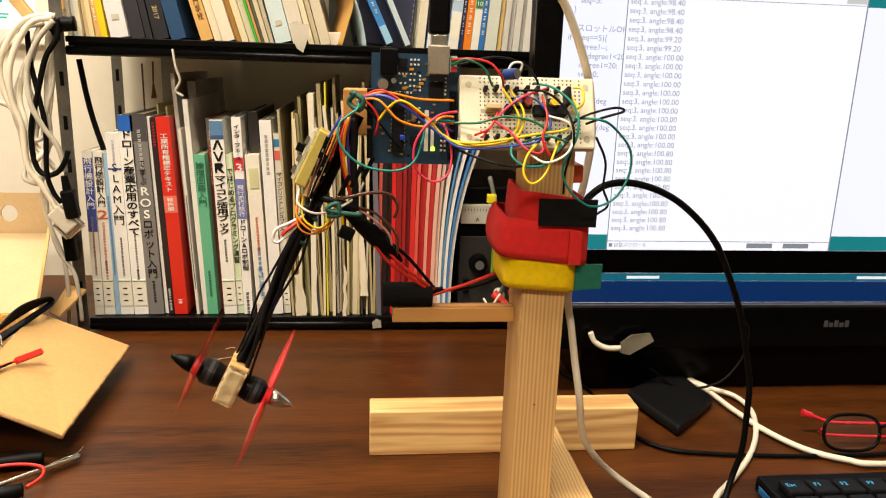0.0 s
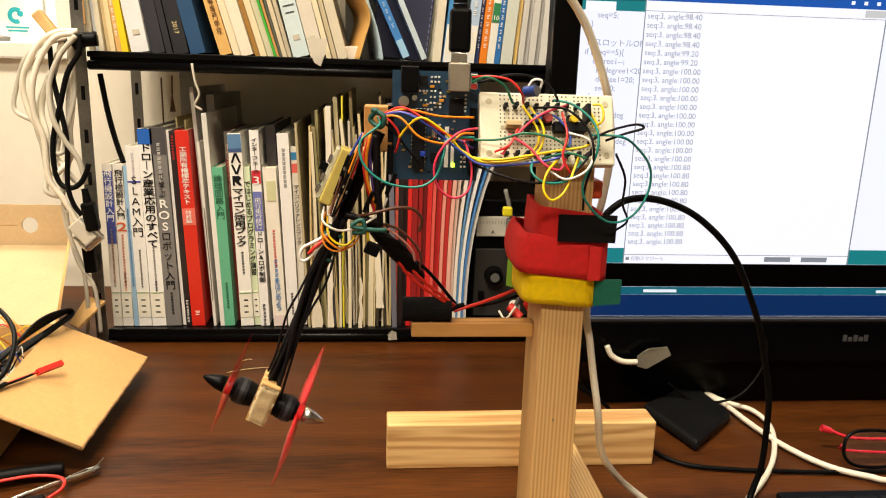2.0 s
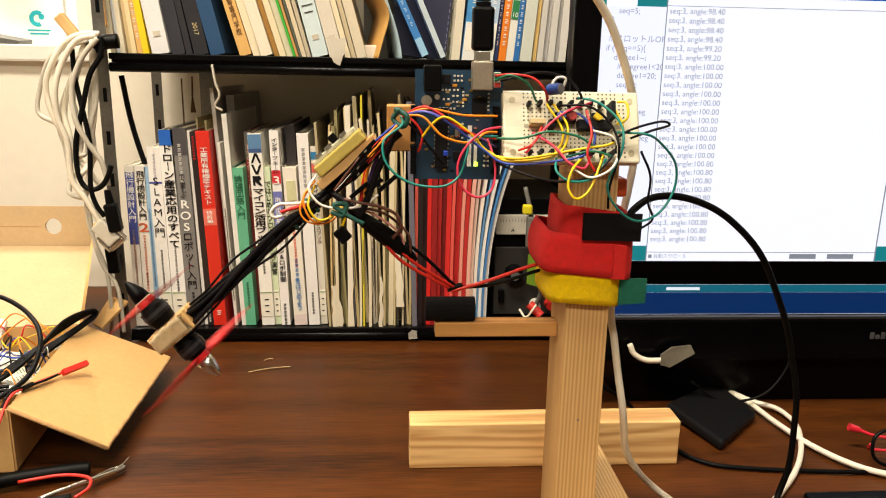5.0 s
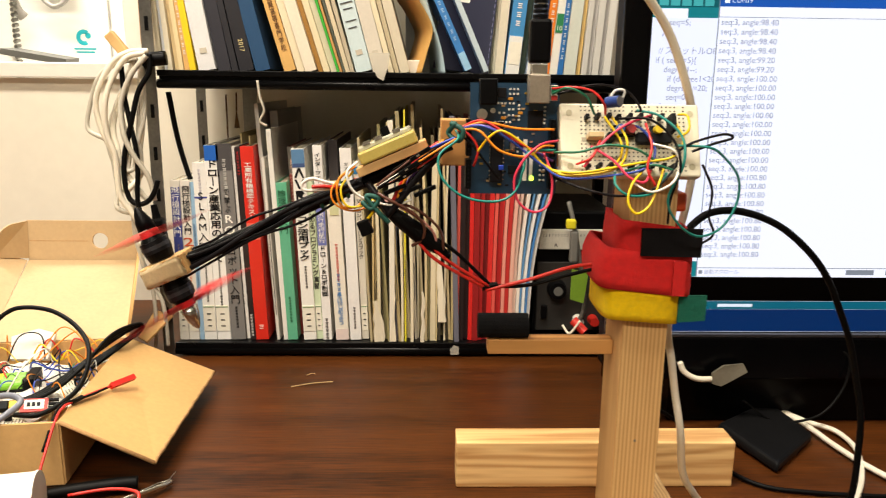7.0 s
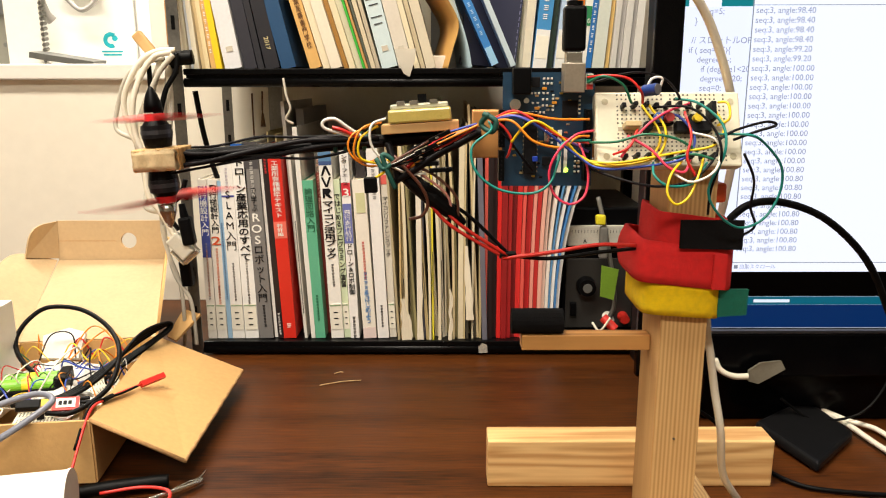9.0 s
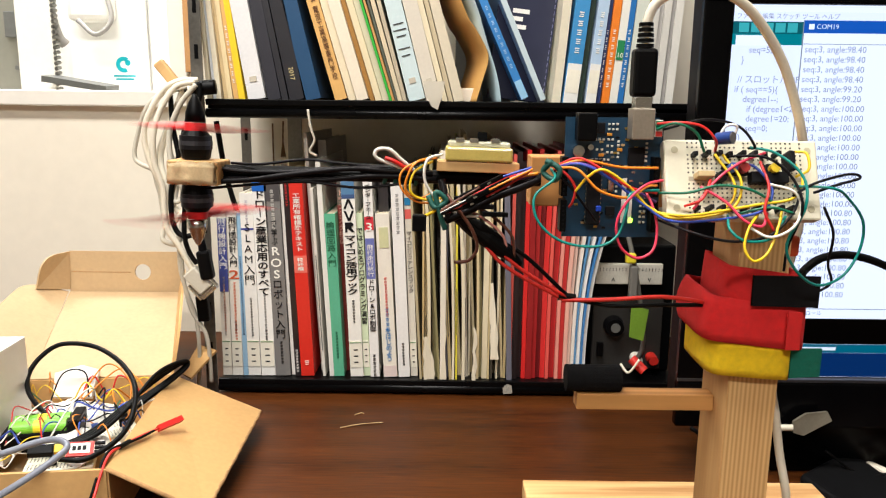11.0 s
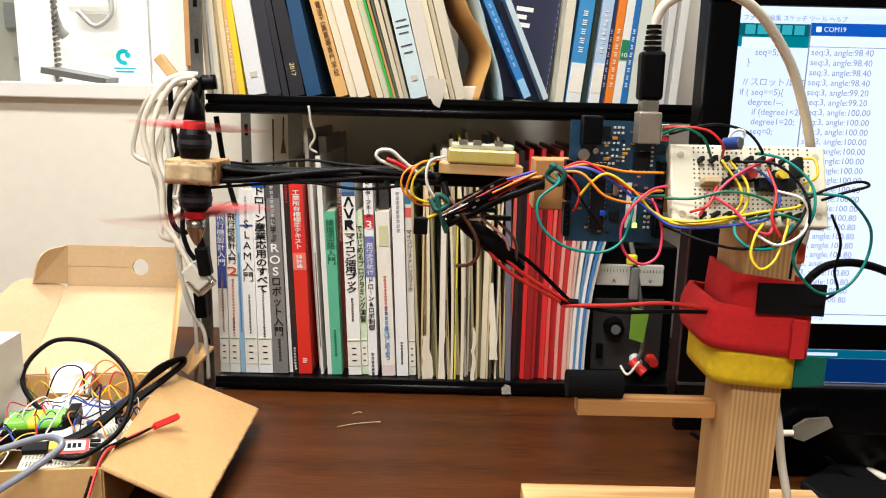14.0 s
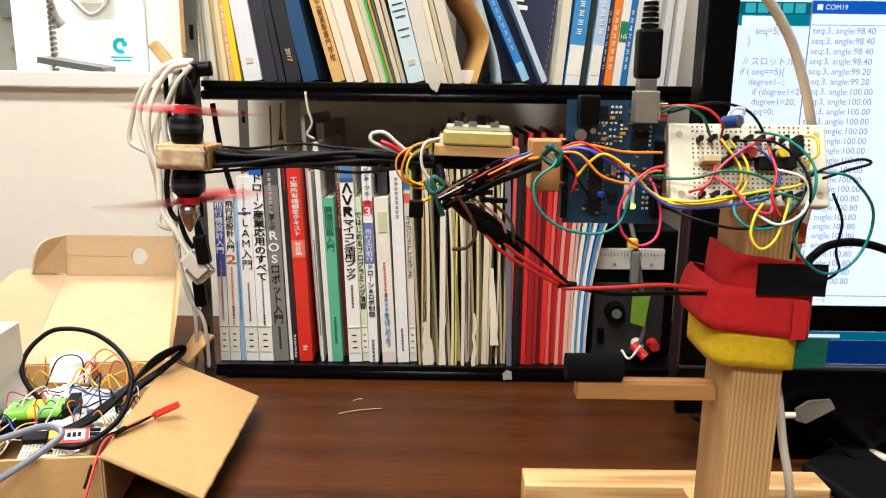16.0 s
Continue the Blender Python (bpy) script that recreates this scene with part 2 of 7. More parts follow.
structure("floor", block(-3.2, 2.4, -2.4, 3.0, -0.77, -0.72), mat("grey_floor_tile", (118, 114, 108), 0.5, 0, 0.1, 10, 0.1), "grey vinyl office floor below the desk", "floor")
structure("ceiling", block(-3.2, 2.4, -2.4, 3.0, 1.8, 1.86), WALL, "white painted office ceiling", "ceiling")
# walls out of view, coloured darker to cut the light they bounce back
LOW_BOUNCE = mat("low_bounce_wall", (150, 142, 128), 0.8, 0, 0.05, 6, 0.15)
structure("wall_west", block(-3.2, -3.1, -2.4, 3.0, -0.72, 1.8), LOW_BOUNCE, "unseen left wall, darkened to bounce less light", "wall")
structure("wall_east", block(2.3, 2.4, -2.4, 3.0, -0.72, 1.8), LOW_BOUNCE, "unseen right wall, darkened to bounce less light", "wall")
structure("wall_south", block(-3.1, 2.3, -2.4, -2.3, -0.72, 1.8), LOW_BOUNCE, "unseen wall behind the camera, darkened to bounce less light", "wall")
structure("wall_far", block(-3.1, 2.3, 2.3, 2.4, -0.72, 1.8), mat("bright_white_wall", (244, 242, 236), 0.7, 0, 0.02, 5, 0.1), "white wall of the next room", "wall")
# the partition behind the desk, with an opening to the next room
b = block(-3.1, -0.462, 1.16, 1.22, -0.72, 0.345)
block(-0.462, 2.3, 1.16, 1.22, -0.72, 1.8, bm=b)
block(-3.1, -0.462, 1.16, 1.22, 1.15, 1.8, bm=b)
structure("wall_north", b, WALL, "cream partition wall with an opening to the next room", "wall")
structure("window_sill", block(-3.1, -0.44, 1.145, 1.235, 0.3455, 0.368, 0.002), WHITE_PAINT, "white painted sill of the partition opening", "sill")
structure("trim", block(-0.4615, -0.436, 1.148, 1.158, 0.3685, 1.15, 0.002), WHITE_PAINT, "white upright trim beside the opening", "trim")

# next room, seen through the opening
cab = empty("steel_cabinet", pose(-1.2, 1.75, 0), "pale grey steel cabinet with a small handle plate", "cabinet")
part("body", block(-0.28, 0.25, 0.004, 0.4, -0.72, 0.9, 0.004), mat("grey_steel_cabinet", (122, 120, 108), 0.45, 0, 0.05, 10), cab)
part("door", block(-0.27, 0.235, -0.012, 0.0, -0.7, 0.88, 0.003), mat("grey_steel_cabinet", (186, 184, 172)), cab)
part("handle", block(0.17, 0.195, -0.024, -0.0125, 0.49, 0.545, 0.002), mat("dark_grey_plate", (96, 96, 92), 0.4), cab, "dark grey handle plate")
part("keyhole", rod((0.186, -0.012, 0.425), (0.186, -0.016, 0.425), 0.005), mat("dark_grey_plate", (96, 96, 92)), cab)
wb = empty("white_locker", pose(-0.62, 1.72, 0), "bright white locker with a round teal sticker", "locker")
part("body", block(-0.3, 0.25, 0.004, 0.35, -0.72, 0.9, 0.003), mat("bright_white_wall", (244, 242, 236)), wb)
part("door", block(-0.29, -0.09, -0.010, 0.0, -0.7, 0.88, 0.002), mat("bright_white_wall", (244, 242, 236)), wb)
part("door", block(-0.083, 0.24, -0.010, 0.0, -0.7, 0.88, 0.002), mat("bright_white_wall", (244, 242, 236)), wb)
bm = bmesh.new()
ring = [(0.017 * math.cos(a), 0.017 * math.sin(a)) for a in np.linspace(0.9, 5.2, 24)]
inn = [(0.008 * math.cos(a), 0.008 * math.sin(a)) for a in np.linspace(5.2, 0.9, 24)]
sheet(ring + inn, 0.0006, pose(-0.145, -0.0112, 0.433), bm)
rod((-0.136, -0.0106, 0.437), (-0.136, -0.0112, 0.437), 0.0062, bm=bm)
TEAL = mat("teal_print", (20, 172, 186), 0.5)
part("sticker", bm, TEAL, wb, "round teal crescent sticker")
for k in range(2):
    part("sticker_line", block(-0.168 + 0.004 * k, -0.12 - 0.004 * k, -0.0112, -0.0106, 0.407 - 0.007 * k, 0.4105 - 0.007 * k), TEAL, wb)
sp = empty("spiral_notebook", pose(-0.90, 1.62, 0.0), "white spiral-bound notebook standing on the sill side", "notebook")
part("cover", block(-0.045, 0.03, 0, 0.012, 0.33, 0.62, 0.001), WHITE_PAINT, sp)
for k in range(26):
    part("ring", rod((0.033, -0.003, 0.345 + k * 0.0105), (0.033, 0.014, 0.348 + k * 0.0105), 0.0038, seg=8), GREY_STEEL, sp)
tagged(part("shelf_board", block(-1.5, -0.45, 1.56, 1.72, 0.31, 0.33, 0.001), WHITE_PAINT), "white side board below the window in the next room", "board", kind="structure")
ph = empty("wall_phone", pose(-0.83, 1.66, 0.5), "white handset with a curled cord", "handset")
part("body", block(-0.03, 0.06, 0, 0.05, 0.02, 0.1, 0.012), WHITE_PAINT, ph)
part("handset", tube([(-0.045, -0.01, 0.09), (-0.052, -0.02, 0.04), (-0.045, -0.01, -0.012), (-0.035, 0, -0.03)], 0.011), mat("grey_phone_plastic", (150, 146, 140), 0.4), ph)
part("cord", tube([(0.06, 0, 0.07), (0.07, -0.01, 0.02), (0.04, -0.02, -0.01), (0.0, -0.01, 0.02)], 0.005), mat("grey_phone_plastic", (150, 146, 140)), ph)
tr = empty("dark_tray", pose(-0.80, 1.57, 0.331), "dark flat tray lying on the white board", "tray")
part("tray", plate([(-0.075, 0.0, 0.066), (0.055, 0.0, 0.046), (0.055, 0.06, 0.050), (-0.075, 0.06, 0.070)], 0.012), mat("dark_grey_plate", (96, 96, 92)), tr)

# ---------------------------------------------------------------- the desk
desk = empty("desk", None, "dark brown wood-grain office desk", "desk")
part("desktop", block(-1.35, 1.2, -0.42, 1.155, -0.028, 0.0, 0.002), DESK_WOOD, desk)
part("side_panel", block(-1.33, -1.3, -0.35, 1.1, -0.72, -0.0285), DESK_WOOD, desk)
part("side_panel", block(1.15, 1.18, -0.35, 1.1, -0.72, -0.0285), DESK_WOOD, desk)
part("modesty_panel", block(-1.298, 1.148, 1.06, 1.08, -0.5, -0.0285), DESK_WOOD, desk)

# ---------------------------------------------------------------- the bookshelf
SY = 0.905  # front of the shelf
shelf = empty("desktop_bookshelf", None, "black steel desktop bookshelf with two tiers full of books", "bookshelf")
for z0, z1, n in ((0.002, 0.017, "lower_shelf"), (0.334, 0.354, "upper_shelf")):
    part(n, block(-0.333, 0.236, SY + 0.004, 1.12, z0 + 0.003, z1, 0.0012), BLACK_STEEL, shelf)
    part("front_rail", tube([(-0.333, SY, z0 + 0.006), (0.236, SY, z0 + 0.006)], 0.0055, curved=False, seg=12), BLACK_STEEL, shelf)
    part("lip", block(-0.333, 0.236, SY - 0.004, SY + 0.003, z1 - 0.005, z1 + 0.002, 0.001), BLACK_STEEL, shelf)
for x, y, m_ in ((-0.3475, SY - 0.004, GREY_STEEL), (-0.3475, 1.1, GREY_STEEL), (0.2375, SY - 0.004, BLACK_STEEL), (0.2375, 1.1, BLACK_STEEL)):
    bm = block(x, x + 0.0135, y, y + 0.002, 0.001, 0.72)
    block(x, x + 0.002, y + 0.002, y + 0.017, 0.001, 0.72, bm=bm)
    part("upright", bm, m_, shelf, "scuffed grey steel angle upright" if m_ is GREY_STEEL else "")
    for k in range(12):
        part("slot", block(x + 0.005, x + 0.0095, y - 0.0006, y + 0.001, 0.05 + k * 0.05, 0.066 + k * 0.05, 0.0004), BLACK_PLASTIC, shelf)
part("back_bar", block(-0.285, -0.265, 1.118, 1.121, 0.017, 0.334), GREY_STEEL, shelf)
part("tier_bolt", rod((0.2445, SY - 0.004, 0.385), (0.2445, SY - 0.008, 0.385), 0.004), CHROME, shelf)
part("corner_cap", tube([(-0.349, SY - 0.008, 0.362), (-0.335, SY - 0.012, 0.367), (-0.318, SY - 0.01, 0.369)], 0.0085), BLACK_PLASTIC, shelf, "black plastic corner cap")


# ---------------------------------------------------------------- books
def cover(rgb, rough=0.42):
    return mat("cover_%d_%d_%d" % rgb, rgb, rough, 0, 0.05, 30, 0.06, 0.1)


PAGES = mat("page_block", (224, 212, 184), 0.9, 0, 0.12, 30, 0.5, stretch=(30, 1, 0.3))


def book(x, z, w, h, d, rgb, lean=0.0, setback=0.0, label="", bands=(), texts=(), stick=False, soft=True, turn=0.0):
    """A book upright on its tail, its back to the front. x, z: the left foot of its back; bands: (from, to, rgb) up the back as parts of
    its height; texts: (words, part of the height at the middle, size, rgb, kind) with kind 'v' one below the other or 'r' along the back."""
    name = "book"
    bm = block(0, w, 0, 0.0012, 0, h, 0.0003)
    block(0, 0.0009, 0.0012, d, 0, h, bm=bm)
    block(w - 0.0009, w, 0.0012, d, 0, h, bm=bm)
    ob = part(name, bm, cover(rgb))
    ob.matrix_basis = pose(x, SY + 0.012 + setback, z, 0, lean, turn)
    tagged(ob, label, "book", "books on the shelf")
    part("page_block", block(0.001, w - 0.001, 0.0014, d - 0.003, 0.002, h - 0.002), PAGES, ob)
    for a, c, col in bands:
        part("band", block(0.0002, w - 0.0002, -0.0003, 0.0004, a * h, c * h), cover(col), ob)
    for words, at, size, col, kind in texts:
        ink = mat("ink_%d_%d_%d" % col, col, 0.55, 0, 0.03)
        m = Matrix.Translation((w / 2, -0.0005, at * h)) @ FACING
        if isinstance(kind, tuple):  # upright writing between two heights above the floor of the shelf
            zt, zb = kind[0] - z, kind[1] - z
            m = Matrix.Translation((w / 2, -0.0005, (zt + zb) / 2)) @ FACING
            letters(down(words), size, m, ink, ob, width=size, height=zt - zb, bold=kind[2])
        elif kind == "v":
            letters(down(words), size * 0.97, m, ink, ob, gap=0.86, bold=0.008)
        elif kind == "r":
            letters(words, size, m @ pose(0, 0, 0, 0, 0, -90), ink, ob)
        elif kind == "h":
            letters(words, size, m, ink, ob)
        else:  # a bar for words that cannot be read, kind is its length
            n = max(1, round(kind / (size * 0.95)))
            for k in range(n):
                zc = at * h - kind / 2 + kind * (k + 0.5) / n
                p = kind / n
                bm = block(w / 2 - size * 0.34, w / 2 + size * 0.34, -0.0005, 0.0002, zc + p * 0.16, zc + p * 0.30)
                block(w / 2 - size * 0.26, w / 2 + size * 0.30, -0.0005, 0.0002, zc - p * 0.06, zc + p * 0.04, bm=bm)
                block(w / 2 - size * 0.34, w / 2 + size * 0.26, -0.0005, 0.0002, zc - p * 0.32, zc - p * 0.20, bm=bm)
                part("print_bar", bm, ink, ob)
    if stick:
        part("library_label", block(0.0006, w - 0.0006, -0.0007, 0.0004, 0.012, 0.046), cover((232, 228, 212)), ob, "white library label with a green rule")
        part("label_rule", block(0.0008, w - 0.0008, -0.001, 0.0, 0.0435, 0.0447), cover((120, 150, 110)), ob)
        for k in range(3):
            part("label_print", block(w * 0.34, w * 0.66, -0.001, 0.0, 0.018 + 0.008 * k, 0.0195 + 0.008 * k), BLACK_INK, ob)
    return ob


K, W_, R_ = (26, 26, 28), (238, 236, 228), (196, 60, 40)
Z0 = 0.0175
book(-0.3315, Z0, 0.0112, 0.2065, 0.148, (226, 220, 208), 0.1, 0, "white paperback with a blue upper half and white title", [(0.52, 0.96, (62, 74, 148))],
     [("飛行機設計入門", 0.73, 0.0094, W_, (0.216, 0.153, 0.004)), ("", 0.43, 0.0036, (150, 140, 136), 0.075), ("", 0.42, 0.003, (222, 150, 116), 0.06)], True)
book(-0.3195, Z0, 0.0127, 0.2065, 0.148, (232, 228, 218), 0.1, 0, "white paperback with a black vertical title", [],
     [("飛行機設計入門", 0.74, 0.0096, K, (0.217, 0.156, 0.01)), ("2", 0.61, 0.012, (204, 88, 50), (0.152, 0.141, 0.01)), ("", 0.40, 0.0042, (220, 130, 96), 0.075), ("", 0.30, 0.004, K, 0.018)], True)
book(-0.3060, Z0, 0.0057, 0.2045, 0.148, (150, 186, 214), -0.6, 0, "slim light blue booklet among white books", [], [("", 0.5, 0.003, (90, 130, 170), 0.1)])
book(-0.3000, Z0, 0.0157, 0.2285, 0.148, (236, 234, 228), -0.8, 0, "white paperback on robot mapping with a black title", [(0.805, 0.815, (70, 76, 150))],
     [("SLAM入門", 0.62, 0.0128, K, (0.209, 0.134, 0)), ("", 0.9, 0.0045, (190, 184, 196), 0.03), ("", 0.33, 0.0034, (70, 70, 70), 0.05)], True)
book(-0.2835, Z0, 0.0172, 0.2495, 0.182, (238, 237, 232), -1.0, 0, "white book with a blue head and bold black title", [(0.925, 1.0, (28, 96, 186))],
     [("ドローン産業応用のすべて", 0.63, 0.0136, K, (0.249, 0.121, 0.02)), ("", 0.33, 0.0036, (120, 120, 120), 0.05), ("", 0.21, 0.004, K, 0.014)], True)
book(-0.2655, Z0, 0.0182, 0.2516, 0.182, (122, 120, 118), -1.9, 0, "grey book with a white and black title", [(0.87, 1.0, (74, 72, 74))],
     [("", 0.83, 0.0060, (206, 204, 198), 0.05), ("で学ぶ", 0.66, 0.0072, K, (0.213, 0.184, 0.006)), ("ROS", 0.525, 0.0128, W_, (0.181, 0.142, 0.015)), ("ロボット入門", 0.3, 0.0118, K, (0.139, 0.066, 0.006)), ("", 0.12, 0.0045, K, 0.03)])
book(-0.2465, Z0, 0.0047, 0.2486, 0.18, (230, 226, 220), -2.0, 0.004, "thin white brochure between two books", [], [])
book(-0.2415, Z0, 0.0072, 0.2477, 0.182, (34, 26, 28), -2.2, 0, "slim black book with red lettering", [], [("", 0.92, 0.004, (196, 40, 40), 0.03), ("", 0.08, 0.004, (210, 206, 200), 0.03)])
book(-0.2340, Z0, 0.0162, 0.2487, 0.182, (214, 44, 30), -2.3, 0, "bright red textbook with a white title", [(0.53, 0.615, (226, 112, 96))],
     [("工業所有権標準テキスト", 0.745, 0.0092, W_, (0.246, 0.176, 0.008)), ("特許編", 0.475, 0.0072, W_, (0.168, 0.152, 0.004)), ("", 0.07, 0.008, (240, 200, 190), 0.009)])
book(-0.2120, Z0, 0.0045, 0.30, 0.2, (196, 192, 184), -3.2, 0.02, "tall grey clear file among the books", [], [])
book(-0.2070, Z0, 0.0035, 0.235, 0.2, (218, 214, 204), -2.8, 0.0, "thin white pamphlet among the books", [], [("", 0.4, 0.002, (60, 60, 60), 0.12)])
book(-0.2032, Z0, 0.0100, 0.29, 0.2, (156, 154, 150), -2.8, 0.055, "tall dull grey ring file pushed back", [], [])
book(-0.1985, Z0, 0.0060, 0.27, 0.2, (228, 226, 218), -2.8, 0.0, "tall thin white booklet", [], [])
book(-0.1935, Z0, 0.0132, 0.2047, 0.148, (96, 178, 142), -2.4, 0, "green paperback with a dark green title", [],
     [("論理回路入門", 0.8, 0.0100, (18, 92, 62), (0.213, 0.158, 0.002)), ("", 0.2, 0.0042, (20, 100, 70), 0.035)])
book(-0.1800, Z0, 0.0085, 0.247, 0.15, (124, 44, 40), -2.4, 0.022, "dark red technical book behind a green one", [(0.86, 1.0, (96, 92, 84))], [("トランジスタ技術", 0.62, 0.0075, (222, 170, 150), (0.249, 0.182, 0.004))])
heavy_book = book(-0.1725, Z0, 0.0162, 0.2467, 0.182, (238, 236, 228), -2.2, 0, "white book with a heavy black title and blue head", [(0.925, 0.995, (86, 128, 168)), (0.905, 0.925, (60, 84, 130))],
     [("マイコン活用ブック", 0.58, 0.0142, K, (0.196, 0.123, 0.022)), ("", 0.34, 0.0042, (60, 60, 60), 0.03)], True)
for zc, shape in ((0.2165, [(-0.0062, -0.006), (-0.0036, -0.006), (0.0, 0.0028), (0.0036, -0.006), (0.0062, -0.006), (0.0016, 0.006), (-0.0016, 0.006)]),
                  (0.2025, [(-0.0016, -0.006), (0.0016, -0.006), (0.0062, 0.006), (0.0036, 0.006), (0.0, -0.0028), (-0.0036, 0.006), (-0.0062, 0.006)]),
                  (0.1885, [(-0.0055, -0.006), (-0.0028, -0.006), (-0.0028, -0.0012), (0.0025, -0.006), (0.0058, -0.006), (0.0020, -0.0004), (0.0052, 0.0028), (0.0030, 0.006), (-0.0055, 0.006)])):
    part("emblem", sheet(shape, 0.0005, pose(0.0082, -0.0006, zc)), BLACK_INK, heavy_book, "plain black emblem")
book(-0.1560, Z0, 0.0082, 0.2057, 0.15, (206, 220, 186), -2.5, 0.003, "pale green programming exercise book", [], [("ではじめるプログラミング演習", 0.6, 0.0076, K, (0.205, 0.085, 0.01))], True)
book(-0.1475, Z0, 0.0112, 0.2506, 0.182, (238, 236, 232), -1.9, 0, "white magazine with a red issue number", [(0.74, 0.805, (204, 48, 60)), (0.5, 0.7, (108, 116, 180))],
     [("インターフェース", 0.905, 0.0068, K, (0.259, 0.216, 0.006)), ("3", 0.765, 0.0070, W_, (0.212, 0.202, 0.01)), ("飛行走行航行", 0.6, 0.0078, W_, (0.185, 0.146, 0.004)), ("ドローン&ロボ制御", 0.37, 0.0078, K, (0.142, 0.076, 0.012)), ("", 0.06, 0.005, K, 0.03)])
book(-0.1310, Z0, 0.0120, 0.255, 0.182, (54, 50, 52), -2.2, 0.03, "dark magazine pushed back behind a small book", [], [])
cream_book = book(-0.1310, Z0, 0.0167, 0.2057, 0.15, (232, 226, 212), -2.8, 0, "cream beginner's electronics book with a blue title", [(0.0, 0.07, (224, 206, 200))],
     [("", 0.5, 0.0045, (206, 74, 62), 0.05), ("をはじめよう", 0.2, 0.0085, (52, 124, 186), "v"), ("", 0.36, 0.006, (52, 124, 186), 0.03)])
part("library_label", block(0.0035, 0.0145, -0.0007, 0.0004, 0.164, 0.189), cover((206, 206, 160)), cream_book, "yellowish library label")
book(-0.1125, Z0, 0.0142, 0.2477, 0.18, (236, 234, 230), -2.4, 0, "white instruction manual with a grey tab", [], [("", 0.83, 0.006, (150, 150, 150), 0.05), ("", 0.12, 0.004, K, 0.03)])
book(-0.0975, Z0, 0.0087, 0.2317, 0.18, (216, 210, 196), -2.3, 0.004, "pale reference book with a blue and red head", [(0.93, 0.97, (40, 120, 170)), (0.86, 0.91, (214, 96, 88))],
     [("マイコンリファレンスブック", 0.62, 0.0062, K, (0.201, 0.125, 0.006)), ("", 0.12, 0.004, K, 0.03)], True)

def curled(x, w, h, rgb, bend, label, setback=0.0):
    """A limp file whose upper half bends sideways by bend metres."""
    bm = bmesh.new()
    n = 14
    rows = []
    for i in range(n + 1):
        f = i / n
        dx = bend * f ** 2.6
        rows.append([bm.verts.new((dx + a, q, h * f)) for a, q in ((0, 0), (w, 0), (w, 0.2), (0, 0.2))])
    for p, q in zip(rows, rows[1:]):
        for k in range(4):
            bm.faces.new((p[k], p[(k + 1) % 4], q[(k + 1) % 4], q[k]))
    bm.faces.new(rows[0][::-1])
    bm.faces.new(rows[-1])
    bmesh.ops.recalc_face_normals(bm, faces=bm.faces[:])
    ob = part("file", bm, cover(rgb))
    ob.matrix_basis = pose(x, SY + 0.010 + setback, Z0)
    return tagged(ob, label, "file", "files on the lower shelf")



# loose booklets and papers standing between the books and the red files
rng = random.Random(4)
x = -0.0862
tints = [(214, 196, 152), (204, 186, 140), (226, 216, 188), (190, 172, 124), (140, 132, 92), (234, 226, 208), (178, 166, 132), (108, 108, 120), (206, 182, 130), (222, 210, 178), (90, 84, 70)]
while x < 0.022:
    w = rng.choice((0.0022, 0.003, 0.0038, 0.005, 0.0065))
    h = rng.uniform(0.245, 0.302)
    col = rng.choice(tints)
    if 0.0 < x + 0.0437 < 0.004:
        col = (218, 206, 60)
    if rng.random() < 0.45:
        ob = curled(x - 0.001, w, h, col, rng.uniform(-0.012, 0.003), "thin limp booklet bending among loose papers", rng.uniform(-0.010, 0.006))
        x += w + 0.0004
        continue
    ob = book(x, Z0 - 0.001, w, h, 0.2, col, rng.uniform(-3.4, -0.3), rng.uniform(-0.008, 0.022), "thin well-thumbed booklet among loose papers")
    if rng.random() < 0.3:
        part("print_bar", block(w * 0.35, w * 0.65, -0.0006, 0.0004, h * 0.2, h * rng.uniform(0.25, 0.4)), mat("ink_90_80_66", (90, 80, 66), 0.6), ob)
    x += w + rng.uniform(0.0002, 0.0011)


x = 0.0235
spec = [((222, 96, 84), 4, 0), ((34, 24, 26), 6, 0), ((40, 26, 28), 5, 0), ((214, 40, 38), 5, 0.0), ((150, 30, 32), 7, 0), ((170, 34, 36), 5, 0.002), ((120, 24, 28), 5, 0.003),
        ((206, 46, 44), 6, 0.004), ((226, 92, 82), 4, 0.006), ((176, 36, 38), 7, 0.008), ((232, 150, 134), 4, 0.010), ((190, 48, 46), 5, 0.012), ((234, 176, 158), 5, 0.014), ((228, 196, 180), 4, 0.018),
        ((236, 226, 214), 4, 0.024), ((96, 150, 196), 2.5, 0.032), ((236, 234, 228), 3.5, 0.038), ((70, 130, 190), 2.5, 0.046), ((238, 236, 230), 4, 0.05)]
for col, mm, bend in spec:
    curled(x, mm / 1000, rng.uniform(0.268, 0.285) if bend < 0.02 else 0.262, col, bend, "red and pink card file standing with others" if col[0] > col[2] + 25 else "limp pale file curling to one side" if bend > 0.02 else "black card file between red ones", rng.uniform(0, 0.008))
    x += mm / 1000 + 0.0004

# ---- upper tier
Z1 = 0.3545
